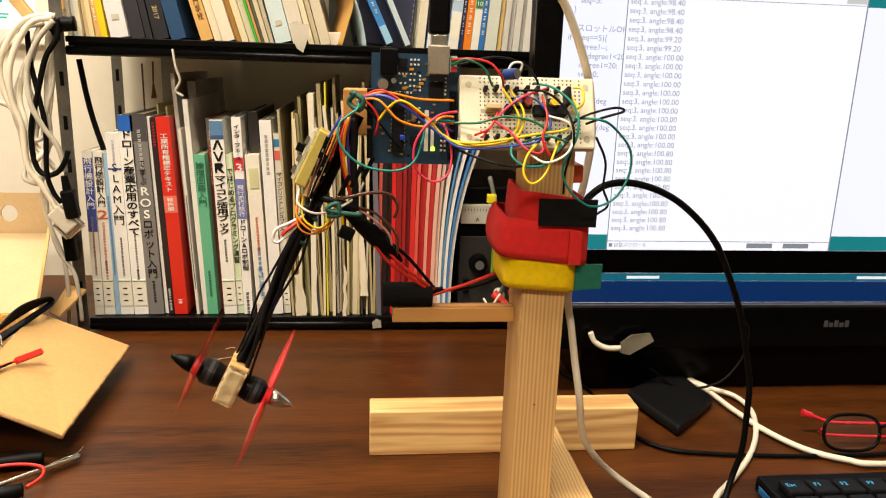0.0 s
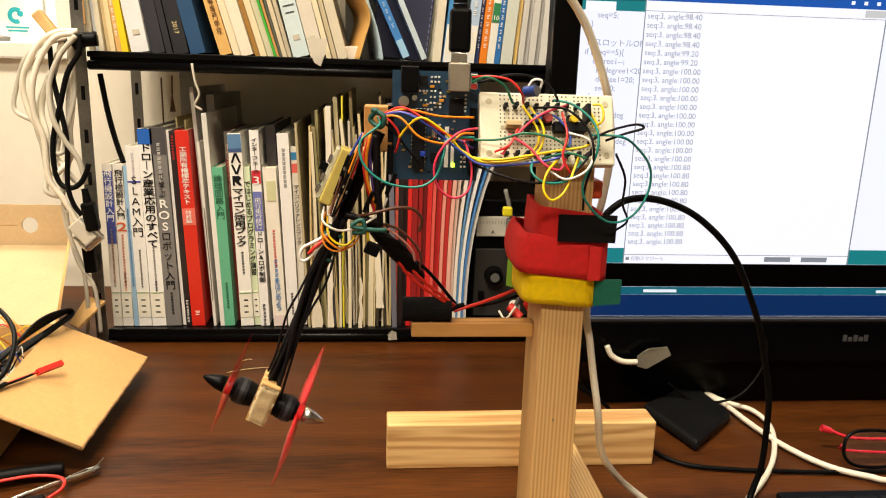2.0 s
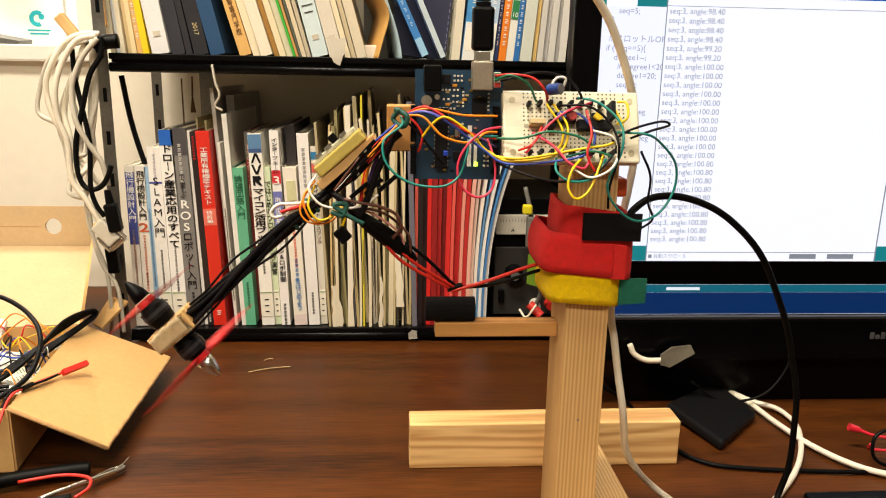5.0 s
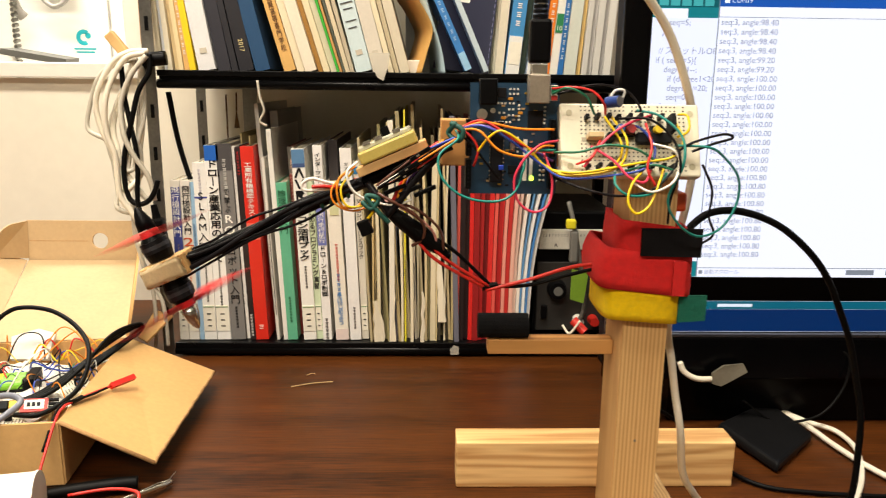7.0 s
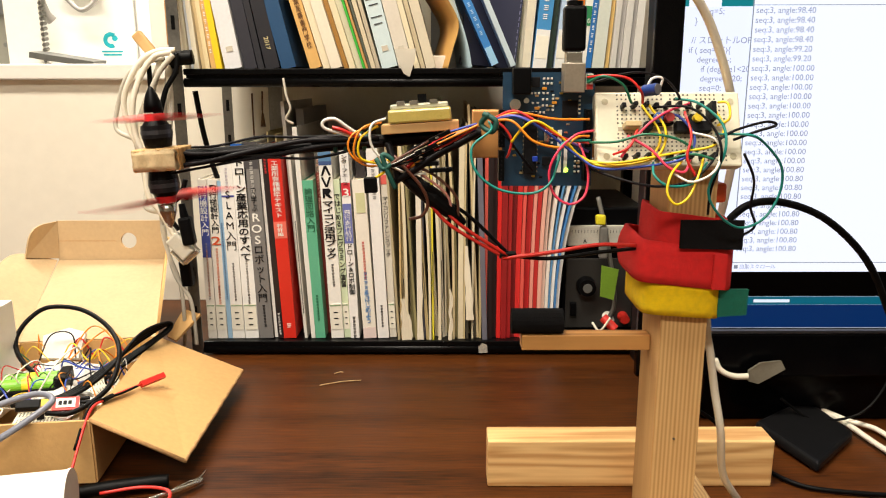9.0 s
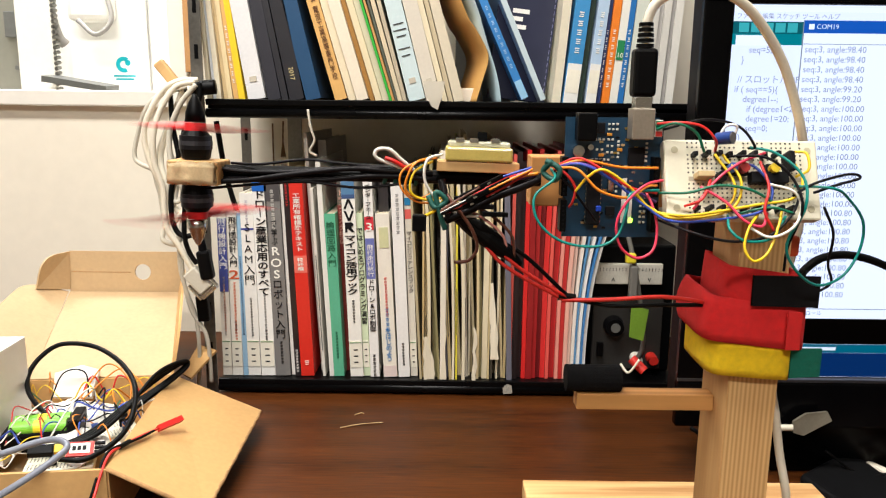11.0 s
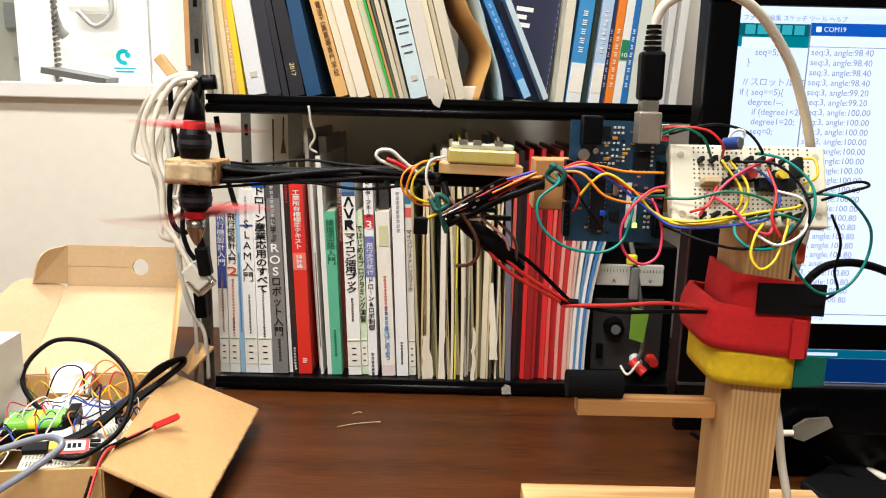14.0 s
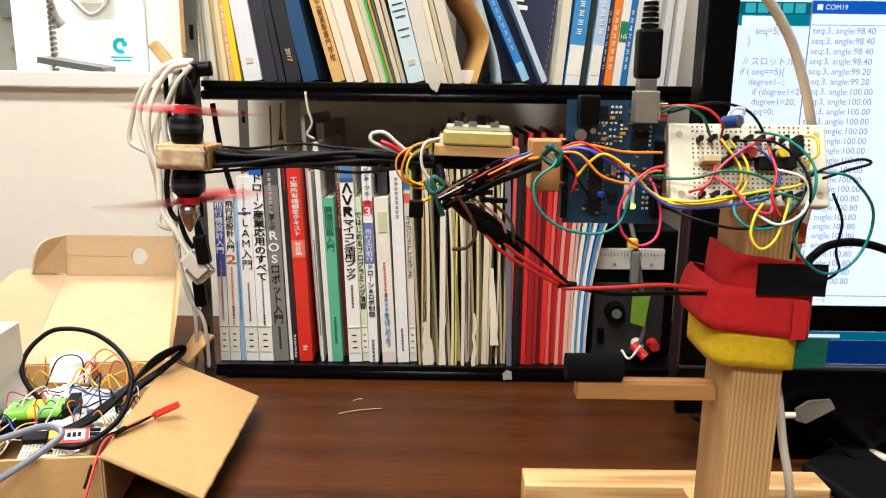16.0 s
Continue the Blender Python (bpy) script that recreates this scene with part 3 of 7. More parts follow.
# feet along the tier, and how far the row leans there
ROW_OLD = (-0.333, -0.2958, -0.2935, -0.2475, -0.231, -0.19, -0.1735, -0.1335, -0.1085, -0.087, -0.0665, -0.041, 0.0715, 0.083, 0.1085, 0.1312, 0.1412, 0.158, 0.2105)
ROW_X = (-0.335, -0.291, -0.2865, -0.239, -0.220, -0.186, -0.172, -0.123, -0.100, -0.081, -0.063, -0.036, 0.066, 0.078, 0.104, 0.123, 0.132, 0.148, 0.2055)
ROW_LEAN = (-3.0, -8.0, -9.0, -10.7, -13.0, -15.8, -16.0, -17.0, -14.5, -14.3, -15.0, -15.0, 4.6, 5.6, 5.6, 5.0, 5.2, 4.8, 3.0)


def upper(x, w, h, col, lean, sb, label):
    """A book or file on the upper tier; its foot, width and lean follow those of the row it stands in."""
    x, right = float(np.interp(x, ROW_OLD, ROW_X)), float(np.interp(x + w, ROW_OLD, ROW_X))
    lean, w = float(np.interp(x, ROW_X, ROW_LEAN)), right - x
    ob = book(x, Z1 + max(0, w * math.sin(math.radians(lean))), w, h, 0.19, col, lean, sb, label + " on the upper tier")
    if w > 0.0145 and col[0] > 60:
        part("print_bar", block(w * 0.3, w * 0.7, -0.0007, 0.0004, 0.02, 0.026), mat("ink_150_140_120", (196, 188, 170), 0.6), ob)
    if "year" in label:
        letters("2017", 0.0075, Matrix.Translation((w / 2, -0.0006, 0.03)) @ FACING @ pose(0, 0, 0, 0, 0, -90), mat("pale_gold_print", (222, 206, 150), 0.4), ob)
    if "handwriting" in label:
        letters("E.", 0.014, Matrix.Translation((w / 2, -0.0006, 0.121)) @ FACING, mat("marker_ink", (54, 56, 60), 0.6), ob)
        for k, (q, s) in enumerate(((0.006, 0.088), (0.0075, 0.081), (0.0055, 0.074), (0.0065, 0.060), (0.005, 0.052))):
            part("handwriting_bar", block(w / 2 - q, w / 2 + q, -0.0006, 0.0004, s - 0.0006, s + 0.0006), mat("marker_ink", (54, 56, 60)), ob)
    if "printed back" in label:
        letters(down("電波工業高等専門学校"), 0.006, Matrix.Translation((w * 0.55, -0.0006, 0.066)) @ FACING, mat("ink_120_80_40", (104, 66, 30), 0.6), ob, width=0.0062, height=0.084, bold=0.004)
        bm = bmesh.new()
        glyph(w * 0.55, 0.1165, 0.0062, 0.0075, bm)
        part("print_bar", bm, mat("ink_120_80_40", (104, 66, 30), 0.6), ob)
    if "issue number" in label:
        part("band", block(0.0004, w - 0.0004, -0.0007, 0.0004, 0.05, 0.072), cover((40, 130, 80)), ob)
        letters("10", 0.0075, Matrix.Translation((w / 2, -0.0009, 0.055)) @ FACING, WHITE_INK, ob)
    if label.startswith(("blue and white", "pale blue book")):
        part("band", block(0.0004, w - 0.0004, -0.0006, 0.0004, 0.0, 0.045), cover((232, 232, 226)), ob)
        part("library_label", block(0.001, w - 0.001, -0.0009, 0.0004, 0.012, 0.038), cover((236, 232, 214)), ob)
        for k in range(5):
            bm = bmesh.new()
            glyph(w * 0.5, 0.06 + k * 0.010, w * 0.36, 0.008, bm)
            part("print_bar", bm, WHITE_INK, ob)
    if label.startswith(("orange", "blue magazine", "thin navy")):
        for k in range(8):
            bm = bmesh.new()
            glyph(w * 0.5, 0.022 + k * 0.0085, w * 0.42, 0.0066, bm)
            part("print_bar", bm, WHITE_INK, ob)


upper(-0.333, 0.0040, 0.25, (226, 214, 184), -4, 0.0, "cream paper file")
upper(-0.328, 0.0035, 0.26, (206, 210, 214), -5, 0.004, "pale grey paper file")
upper(-0.324, 0.0050, 0.25, (228, 218, 192), -6, 0.0, "cream paper file")
upper(-0.318, 0.0045, 0.25, (210, 186, 140), -7, 0.006, "tan paper file")
upper(-0.3125, 0.0045, 0.255, (226, 206, 160), -8, 0.0, "cream paper file")
upper(-0.3075, 0.0050, 0.25, (222, 176, 110), -8, 0.002, "orange-tan paper file")
upper(-0.3020, 0.0062, 0.25, (236, 204, 40), -8.5, 0.0, "yellow paper file")
upper(-0.2935, 0.0195, 0.265, (226, 226, 226), -9, -0.004, "white clear-pocket binder")
upper(-0.2720, 0.0145, 0.24, (48, 48, 56), -9.5, 0.0, "black diary")
upper(-0.2562, 0.0070, 0.24, (40, 40, 46), -10, 0.0, "thin black diary")
upper(-0.2475, 0.0145, 0.24, (36, 36, 42), -10, 0.0, "black diary stamped with a year")
upper(-0.2310, 0.0210, 0.25, (34, 74, 112), -10.5, 0.0, "dark blue cloth binder")
upper(-0.1900, 0.0165, 0.27, (220, 174, 104), -12, 0.0, "tan card file with a printed back")
upper(-0.1720, 0.0070, 0.27, (232, 218, 186), -12, 0.0, "cream paper file")
upper(-0.1640, 0.0110, 0.27, (234, 222, 200), -11.5, -0.004, "cream paper file")
upper(-0.1520, 0.0045, 0.27, (166, 122, 58), -11.5, 0.004, "brown paper file")
upper(-0.1465, 0.0060, 0.26, (226, 212, 176), -11, 0.0, "cream paper file")
upper(-0.1400, 0.0060, 0.265, (216, 208, 180), -11, 0.006, "cream paper file")
upper(-0.1335, 0.0032, 0.265, (60, 176, 60), -11, 0.0, "bright green paper file")
upper(-0.1298, 0.0030, 0.26, (196, 150, 90), -10.5, 0.0, "tan paper file")
upper(-0.1262, 0.0030, 0.26, (90, 96, 84), -10.5, 0.004, "dull green paper file")
upper(-0.1226, 0.0055, 0.26, (210, 196, 166), -10, 0.002, "cream paper file")
upper(-0.1165, 0.0050, 0.26, (196, 184, 160), -10, 0.006, "cream paper file")
upper(-0.1085, 0.0215, 0.27, (206, 224, 226), -10, -0.003, "pale blue card file with handwriting")
upper(-0.0855, 0.0190, 0.26, (218, 210, 194), -11, -0.002, "soft cream envelope file")
upper(-0.0650, 0.0060, 0.26, (226, 214, 182), -11, 0.0, "cream paper file")
upper(-0.0580, 0.0050, 0.26, (196, 182, 150), -11, 0.004, "cream paper file")
upper(-0.0520, 0.0110, 0.25, (214, 204, 180), -11.5, 0.006, "cream paper file")
upper(0.0830, 0.0165, 0.21, (64, 140, 196), 4.5, 0.0, "blue and white paperback")
upper(0.1000, 0.0070, 0.21, (48, 66, 52), 4, 0.010, "dark green book pushed back")
upper(0.1085, 0.0150, 0.21, (176, 200, 224), 4, 0.0, "pale blue book")
upper(0.1250, 0.0050, 0.2, (40, 60, 110), 4, 0.004, "thin navy book")
upper(0.1312, 0.0095, 0.21, (232, 128, 34), 4, 0.0, "orange magazine")
upper(0.1412, 0.0095, 0.21, (236, 234, 224), 4, 0.0, "white magazine with a green issue number")
upper(0.1510, 0.0070, 0.21, (40, 110, 178), 4, 0.0, "blue magazine")
upper(0.1590, 0.0130, 0.24, (206, 212, 200), 4, 0.0, "pale flat file")
upper(0.1735, 0.0040, 0.25, (224, 190, 120), 5, 0.004, "tan paper file")
upper(0.1785, 0.0060, 0.26, (206, 204, 196), 6, 0.0, "clear pocket file")
upper(0.1850, 0.0050, 0.255, (186, 184, 180), 5, 0.004, "clear pocket file")
upper(0.1905, 0.0070, 0.25, (210, 208, 200), 5, 0.0, "clear pocket file")
upper(0.1980, 0.0040, 0.25, (160, 158, 154), 4, 0.002, "grey pocket file")
upper(0.2025, 0.0080, 0.24, (216, 214, 206), 3, 0.0, "clear pocket file")
upper(0.0715, 0.0095, 0.24, (222, 214, 190), 3.0, 0.004, "cream paperback")
# leaning blue books against a navy folder, a bent envelope and a pale blue sheet
nb = book(0.030, Z1 + 0.004, 0.009, 0.26, 0.19, (56, 128, 196), -25, 0.0, "blue paperback leaning hard to one side on the upper tier")
part("band", block(0.0004, 0.0086, -0.0006, 0.0004, 0.0, 0.022), cover((150, 196, 226)), nb)
for k in range(9):
    bm = bmesh.new()
    glyph(0.0045, 0.04 + k * 0.0088, 0.0032, 0.0062, bm)
    part("print_bar", bm, mat("ink_186_214_236", (186, 214, 236), 0.6), nb)
book(0.0535, Z1 + 0.003, 0.0065, 0.25, 0.19, (196, 212, 218), -24, 0.006, "pale grey-blue file leaning on its neighbour on the upper tier")
nv = part("navy_folder", block(-0.030, 0.040, 0, 0.008, 0, 0.24, 0.001), cover((38, 42, 66)))
nv.matrix_basis = pose(0.022, SY + 0.05, Z1 + 0.0045, 0, 6, 4)
tagged(nv, "navy blue cloth notebook seen from the front", "notebook", "books on the shelf")
for k in range(30):
    part("stitch", block(0.037, 0.0378, -0.0006, 0.0004, 0.006 + k * 0.0075, 0.0105 + k * 0.0075), cover((120, 122, 160)), nv)
for k, q in enumerate((0.018, 0.013, 0.02)):
    part("print_bar", block(-0.012, -0.012 + q, -0.0006, 0.0004, 0.083 + 0.009 * k, 0.088 + 0.009 * k), WHITE_INK, nv)


def bowed(front, y, deep, drift, thick, rgb, label, category):
    """A sheet of card standing on edge: its front edge follows (x, z) pairs, and it runs back by deep, drifting sideways."""
    line = smooth_points([(x, 0, z) for x, z in front] + [(front[-1][0] - 0.045, 0, front[-1][1] + 0.11)], 5)
    bm = bmesh.new()
    rows = [[bm.verts.new((p.x + drift * f + dx, y + deep * f, max(p.z, Z1 + 0.0003))) for f, dx in ((0, 0), (0.35, -0.003), (1, 0), (1, thick), (0.35, thick - 0.003), (0, thick))] for p in line]
    for p, q in zip(rows, rows[1:]):
        for k in range(6):
            bm.faces.new((p[k], p[(k + 1) % 6], q[(k + 1) % 6], q[k]))
    bm.faces.new(rows[0][::-1])
    bm.faces.new(rows[-1])
    bmesh.ops.recalc_face_normals(bm, faces=bm.faces[:])
    return tagged(part(category, bm, cover(rgb, 0.6), None, "", True), label, category)


bowed([(-0.0230, 0.3548), (-0.0160, 0.3800), (-0.0100, 0.4020), (-0.0130, 0.4170), (-0.0260, 0.4390), (-0.0390, 0.4610)], SY + 0.009, 0.10, -0.022, 0.0007, (198, 152, 84), "brown envelope bulging on the upper tier", "envelope")
bowed([(0.0060, 0.3550), (0.0030, 0.3740), (-0.0020, 0.3940), (-0.0110, 0.4200), (-0.0180, 0.4420), (-0.0250, 0.4630)], SY + 0.007, 0.09, -0.016, 0.0007, (176, 200, 208), "pale blue card curling on the upper tier", "card")
tagged(part("plastic_sleeve", sheet([(-0.0840, 0.3780), (-0.0590, 0.3780), (-0.0610, 0.3630), (-0.0670, 0.3460), (-0.0740, 0.3500), (-0.0800, 0.3620)], 0.0006, pose(0, SY - 0.009, 0)), clear("clear_pocket_film", (222, 216, 200), 0.6, 0.25)), "corner of a clear plastic sleeve hanging over the shelf edge", "sleeve")
tagged(part("small_carton", block(-0.040, -0.022, SY + 0.03, SY + 0.12, Z1, Z1 + 0.017, 0.001), cover((220, 212, 196))), "small cream carton on the upper tier", "carton")
gp = part("storage_box", block(-0.045, 0.03, SY + 0.16, SY + 0.2, Z1, Z1 + 0.2, 0.002), cover((120, 118, 110)))
tagged(gp, "dull grey box at the back of the upper tier", "box")

# ---------------------------------------------------------------- the monitor
MY = 0.705
mon = empty("monitor", pose(0, MY, 0), "wide black monitor showing a code editor and a serial window", "monitor")
SL, SR, SB, ST = 0.189, 0.786, 0.103, 0.439
GLOSS = mat("glossy_black_bezel", (5, 5, 6), 0.22, 0, 0.1, 40, 0, 0.0)
part("housing", block(SL - 0.022, SR + 0.022, 0.004, 0.04, 0.058, ST + 0.022, 0.004), BLACK_PLASTIC, mon)
bm = block(SL - 0.026, SL, -0.006, 0.0035, 0.094, ST + 0.024, 0.002)
block(SR, SR + 0.026, -0.006, 0.0035, 0.094, ST + 0.024, 0.002, bm=bm)
block(SL - 0.026, SR + 0.026, -0.006, 0.0035, ST, ST + 0.024, 0.002, bm=bm)
block(SL - 0.026, SR + 0.026, -0.0075, 0.0035, 0.054, SB - 0.004, 0.002, bm=bm)
part("bezel", bm, GLOSS, mon)
part("bezel_trim", block(SL - 0.026, SR + 0.026, -0.0068, 0.001, SB - 0.004, SB - 0.001, 0.0005), mat("dark_silver_trim", (84, 84, 88), 0.3, 0.8), mon, "thin silver trim strip")
for k in range(5):
    part("maker_mark", block(0.497 + 0.006 * k, 0.5012 + 0.006 * k, -0.0085, -0.0074, 0.0775, 0.0845 - 0.0025 * (k % 2)), mat("grey_print", (70, 70, 73), 0.5), mon)


def lit(name, rgb, power=1.0):
    return mat("screen_" + name, rgb, 0.3, 0, 0.0, 10, 0, 0, glow=power)


def pane(name, x0, x1, z0, z1, lift, material, parent):
    return part(name, block(x0, x1, -lift - 0.0004, -lift, z0, z1), material, parent)


GLOW = 1.14
scr = pane("screen", SL, SR, SB, ST, 0.0, lit("code_white", (226, 234, 255), GLOW), mon)
S_WHITE, S_BLUE, S_TEAL, S_DTEAL = lit("window_white", (232, 238, 255), GLOW), lit("title_blue", (20, 90, 190), 0.9), lit("bar_teal", (0, 138, 150), 0.8), lit("bar_dark_teal", (0, 100, 110), 0.8)
S_TASK, S_BLACK, S_INK, S_GREY = lit("task_blue", (0, 54, 118), 0.6), lit("console_black", (6, 6, 8), 0.05), lit("text_ink", (158, 165, 192), 0.84), lit("frame_grey", (150, 160, 176), 0.7)
pane("menu_bar", SL, SR, 0.4335, ST, 0.001, S_WHITE, scr)
pane("tool_bar", SL, SR, 0.4148, 0.4250, 0.001, S_DTEAL, scr)
pane("tab_bar", SL, SR, 0.4055, 0.4148, 0.001, S_TEAL, scr)
for k in range(5):
    pane("tool_button", SL + 0.006 + 0.0105 * k, SL + 0.0145 + 0.0105 * k, 0.4160, 0.4238, 0.0014, lit("button_teal", (70, 190, 196), 0.8), scr)
pane("tab", SL + 0.004, SL + 0.033, 0.4050, 0.4135, 0.0014, S_WHITE, scr)
pane("status_bar", SL, SR, 0.1605, 0.176, 0.001, S_TEAL, scr)
pane("console", SL, SR, 0.1355, 0.1602, 0.001, S_BLACK, scr)
pane("foot_bar", SL, SR, 0.127, 0.1352, 0.001, lit("foot_teal", (0, 112, 140), 0.7), scr)
pane("task_bar", SL, SR, SB + 0.0006, 0.1268, 0.001, S_TASK, scr)
FLAT = Matrix.Translation((0, -0.0019, 0)) @ FACING


def screen_text(text, x, z, size, material, name="text_line", lift=0.0019):
    o = letters(text, size, Matrix.Translation((x, -lift, z)) @ FACING, material, scr, name, depth=0.00005, align="LEFT")
    return o


screen_text("ファイル 編集 スケッチ ツール ヘルプ", SL + 0.003, 0.4292, 0.0052, S_INK)
for k, (dx, line) in enumerate(((0.012, "seq=5;"), (0.006, "}"), (0, ""), (0.004, "// スロットルOFF"), (0.002, "if ( seq==5){"), (0.010, "degree1--;"), (0.014, "if (degree1<20"), (0.014, "degree1=20;"), (0.014, "seq=0;"), (0.008, "}"), (0, ""), (0.006, "seq+=1-(deg"), (0, ""), (0.006, "angle(deg"), (0.02, "write(deg"), (0, ""), (0.006, "delay(deg"))):
    if line:
        screen_text(line, SL + 0.004 + dx, 0.4010 - 0.0084 * k, 0.0076, S_INK)
WL, WR, WB, WT = 0.2505, 0.491, 0.1605, 0.4262
pane("serial_window", WL, WR, WB, WT, 0.0022, S_WHITE, scr)
pane("window_frame", WL - 0.0006, WL + 0.0003, WB, WT, 0.0026, S_GREY, scr)
pane("window_frame", WR - 0.0003, WR + 0.0008, WB, WT, 0.0026, S_GREY, scr)
pane("title_bar", WL, WR, 0.4156, WT, 0.0028, S_BLUE, scr)
screen_text("COM19", WL + 0.0105, 0.4208, 0.0058, lit("caption_white", (230, 240, 255), 1.0), "caption", 0.0036)
pane("title_icon", WL + 0.004, WL + 0.0085, 0.4186, 0.4231, 0.0034, S_WHITE, scr)
for k in range(3):
    pane("title_button", WR - 0.012 - 0.013 * k, WR - 0.0085 - 0.013 * k, 0.4192, 0.4225, 0.0034, S_WHITE, scr)
pane("input_line", WL, WR, 0.4062, 0.4067, 0.0028, S_GREY, scr)
pane("send_button", WR - 0.022, WR - 0.001, 0.4080, 0.4145, 0.0028, lit("button_grey", (206, 212, 222), 0.9), scr)
pane("scroll_line", WL, WR, 0.1695, 0.1701, 0.0028, S_GREY, scr)
screen_text("自動スクロール", WL + 0.007, 0.1655, 0.005, S_INK, "check_text", 0.003)
pane("check_box", WL + 0.002, WL + 0.0055, 0.1638, 0.1673, 0.0028, S_GREY, scr)
for k, (a, c) in enumerate(((0.40, 0.49), (0.44, 0.482))):
    pane("drop_box", a + 0.0, a + 0.028, 0.1632, 0.1682, 0.0028, S_GREY, scr)
angle = 97.6
for k in range(27):
    angle += 0.8 if k in (0, 4, 6, 17) else 0.0
    screen_text("seq:3, angle:%.2f" % angle, WL + 0.0022, 0.4018 - 0.0084 * k, 0.0076, S_INK, "text_line", 0.0032)
for x0, x1 in ((0.275, 0.31), (0.53, 0.62)):
    pane("foot_text", x0, x1, 0.1295, 0.1325, 0.0016, lit("caption_white", (230, 240, 255)), scr)
# plain black block added to keep the gap under the screen in shade
part("base", block(0.238, 0.80, 0.010, 0.15, 0.0, 0.0575, 0.003), GLOSS, mon, "black block added to fill the shaded gap below the screen")

bm = plate([(0.303, 0.604, 0.006), (0.367, 0.666, 0.006), (0.353, 0.737, 0.010), (0.277, 0.680, 0.011)], 0.011)
bmesh.ops.bevel(bm, geom=bm.edges[:], offset=0.004, segments=3, affect="EDGES", profile=0.5)
pad = part("wedge_stand", bm, mat("satin_black_plastic", (20, 20, 21), 0.36, 0, 0.1, 30))
tagged(pad, "low black plastic wedge on the desk below the monitor", "stand")

# ---------------------------------------------------------------- bench power supply beside the files
psu = empty("bench_power_supply", pose(0.128, 0.945, 0.018), "grey bench power supply with two meters and a knob", "power supply")
part("case", block(0.0, 0.105, 0.004, 0.17, 0.0, 0.165, 0.003), BLACK_PLASTIC, psu)
part("front_panel", block(0.004, 0.092, 0.0, 0.0038, 0.004, 0.098, 0.001), mat("brushed_grey_panel", (52, 50, 47), 0.55, 0.3, 0.1, 30), psu)
for k in range(2):
    mt = part("meter", block(0.004 + 0.042 * k, 0.0455 + 0.042 * k, -0.004, 0.0036, 0.116, 0.142, 0.001), mat("meter_face", (206, 202, 188), 0.4), psu, "white moving-coil meter")
    letters("AV"[k], 0.007, Matrix.Translation((0.026 + 0.045 * k, -0.0046, 0.122)) @ FACING, BLACK_INK, mt, "scale_letter")
    for j in range(9):
        part("scale_mark", block(0.009 + 0.045 * k + 0.004 * j, 0.0094 + 0.045 * k + 0.004 * j, -0.0048, -0.004, 0.133, 0.137), BLACK_INK, mt)
part("knob", rod((0.03, 0.0, 0.062), (0.03, -0.014, 0.062), 0.013, 0.011, 24), BLACK_PLASTIC, psu)
part("knob_cap", rod((0.03, -0.0142, 0.062), (0.03, -0.0155, 0.062), 0.006, bm=None), mat("dark_grey_plate", (96, 96, 92)), psu)
part("switch", block(0.010, 0.018, -0.006, 0.0, 0.022, 0.04, 0.001), BLACK_PLASTIC, psu)
for k, c in enumerate(((0.060, WHITE_PAINT), (0.080, RED_WIRE))):
    part("terminal", rod((c[0], 0.0, 0.02), (c[0], -0.016, 0.02), 0.007, 0.006, 16), c[1], psu)
for k in range(4):
    part("panel_print", block(0.05, 0.066, -0.0006, 0.0001, 0.05 + 0.01 * k, 0.0525 + 0.01 * k), BLACK_INK, psu)
cl = empty("test_lead", None, "grey crocodile clip lead with yellow and green tape", "test lead")
part("cable", tube([(0.165, 0.925, 0.20), (0.172, 0.918, 0.17), (0.178, 0.915, 0.14), (0.186, 0.918, 0.1), (0.192, 0.925, 0.06), (0.185, 0.93, 0.036)], 0.003), mat("grey_lead", (110, 108, 102), 0.5), cl)
part("clip", block(0.166, 0.176, 0.905, 0.915, 0.125, 0.165, 0.002), mat("grey_lead", (110, 108, 102)), cl)
part("yellow_tape", block(0.160, 0.172, 0.904, 0.914, 0.168, 0.18, 0.002), mat("yellow_tape", (220, 206, 40), 0.5), cl)
part("green_tape", plate([(0.168, 0.900, 0.118), (0.190, 0.903, 0.112), (0.186, 0.905, 0.072), (0.168, 0.902, 0.078)], 0.001), mat("lime_tape", (128, 168, 52), 0.55), cl)
part("white_lead", tube([(0.162, 0.912, 0.04), (0.17, 0.903, 0.032), (0.182, 0.9, 0.05)], 0.0016), WHITE_CABLE, cl)
part("red_plug", rod((0.176, 0.915, 0.046), (0.19, 0.905, 0.033), 0.006), RED_WIRE, cl)

# ---------------------------------------------------------------- the test stand
stand = empty("wooden_stand", None, "pine test stand with upright post, foot and stop bar", "stand")
part("post", block(0.1063, 0.1350, 0.4417, 0.4825, 0.0, 0.33, 0.0008), PINE_V, stand)
part("foot", block(0.0105, 0.2538, 0.5855, 0.614, 0.0, 0.0424, 0.0012), PINE_H, stand)
bm = block(0.1355, 0.1685, 0.25, 0.585, 0.0, 0.0424, 0.001)
part("foot_beam", bm, PINE_V, stand)
AMBER = wood("amber_batten", (208, 154, 88), (172, 116, 58), 0, 40, 0.6, 0, 4, 0.3)
part("cross_bar", block(-0.0090, 0.1060, 0.4560, 0.4790, 0.2948, 0.3228, 0.0008), AMBER, stand)
part("stop_bar", block(0.0235, 0.1061, 0.4600, 0.4720, 0.1706, 0.1806, 0.0006), AMBER, stand)
bm = rod((0.0170, 0.4655, 0.1888), (0.0500, 0.4655, 0.1888), 0.0082, seg=20)
part("foam_stop", bm, BLACK_FOAM, stand, "black foam roll taped to the stop bar")
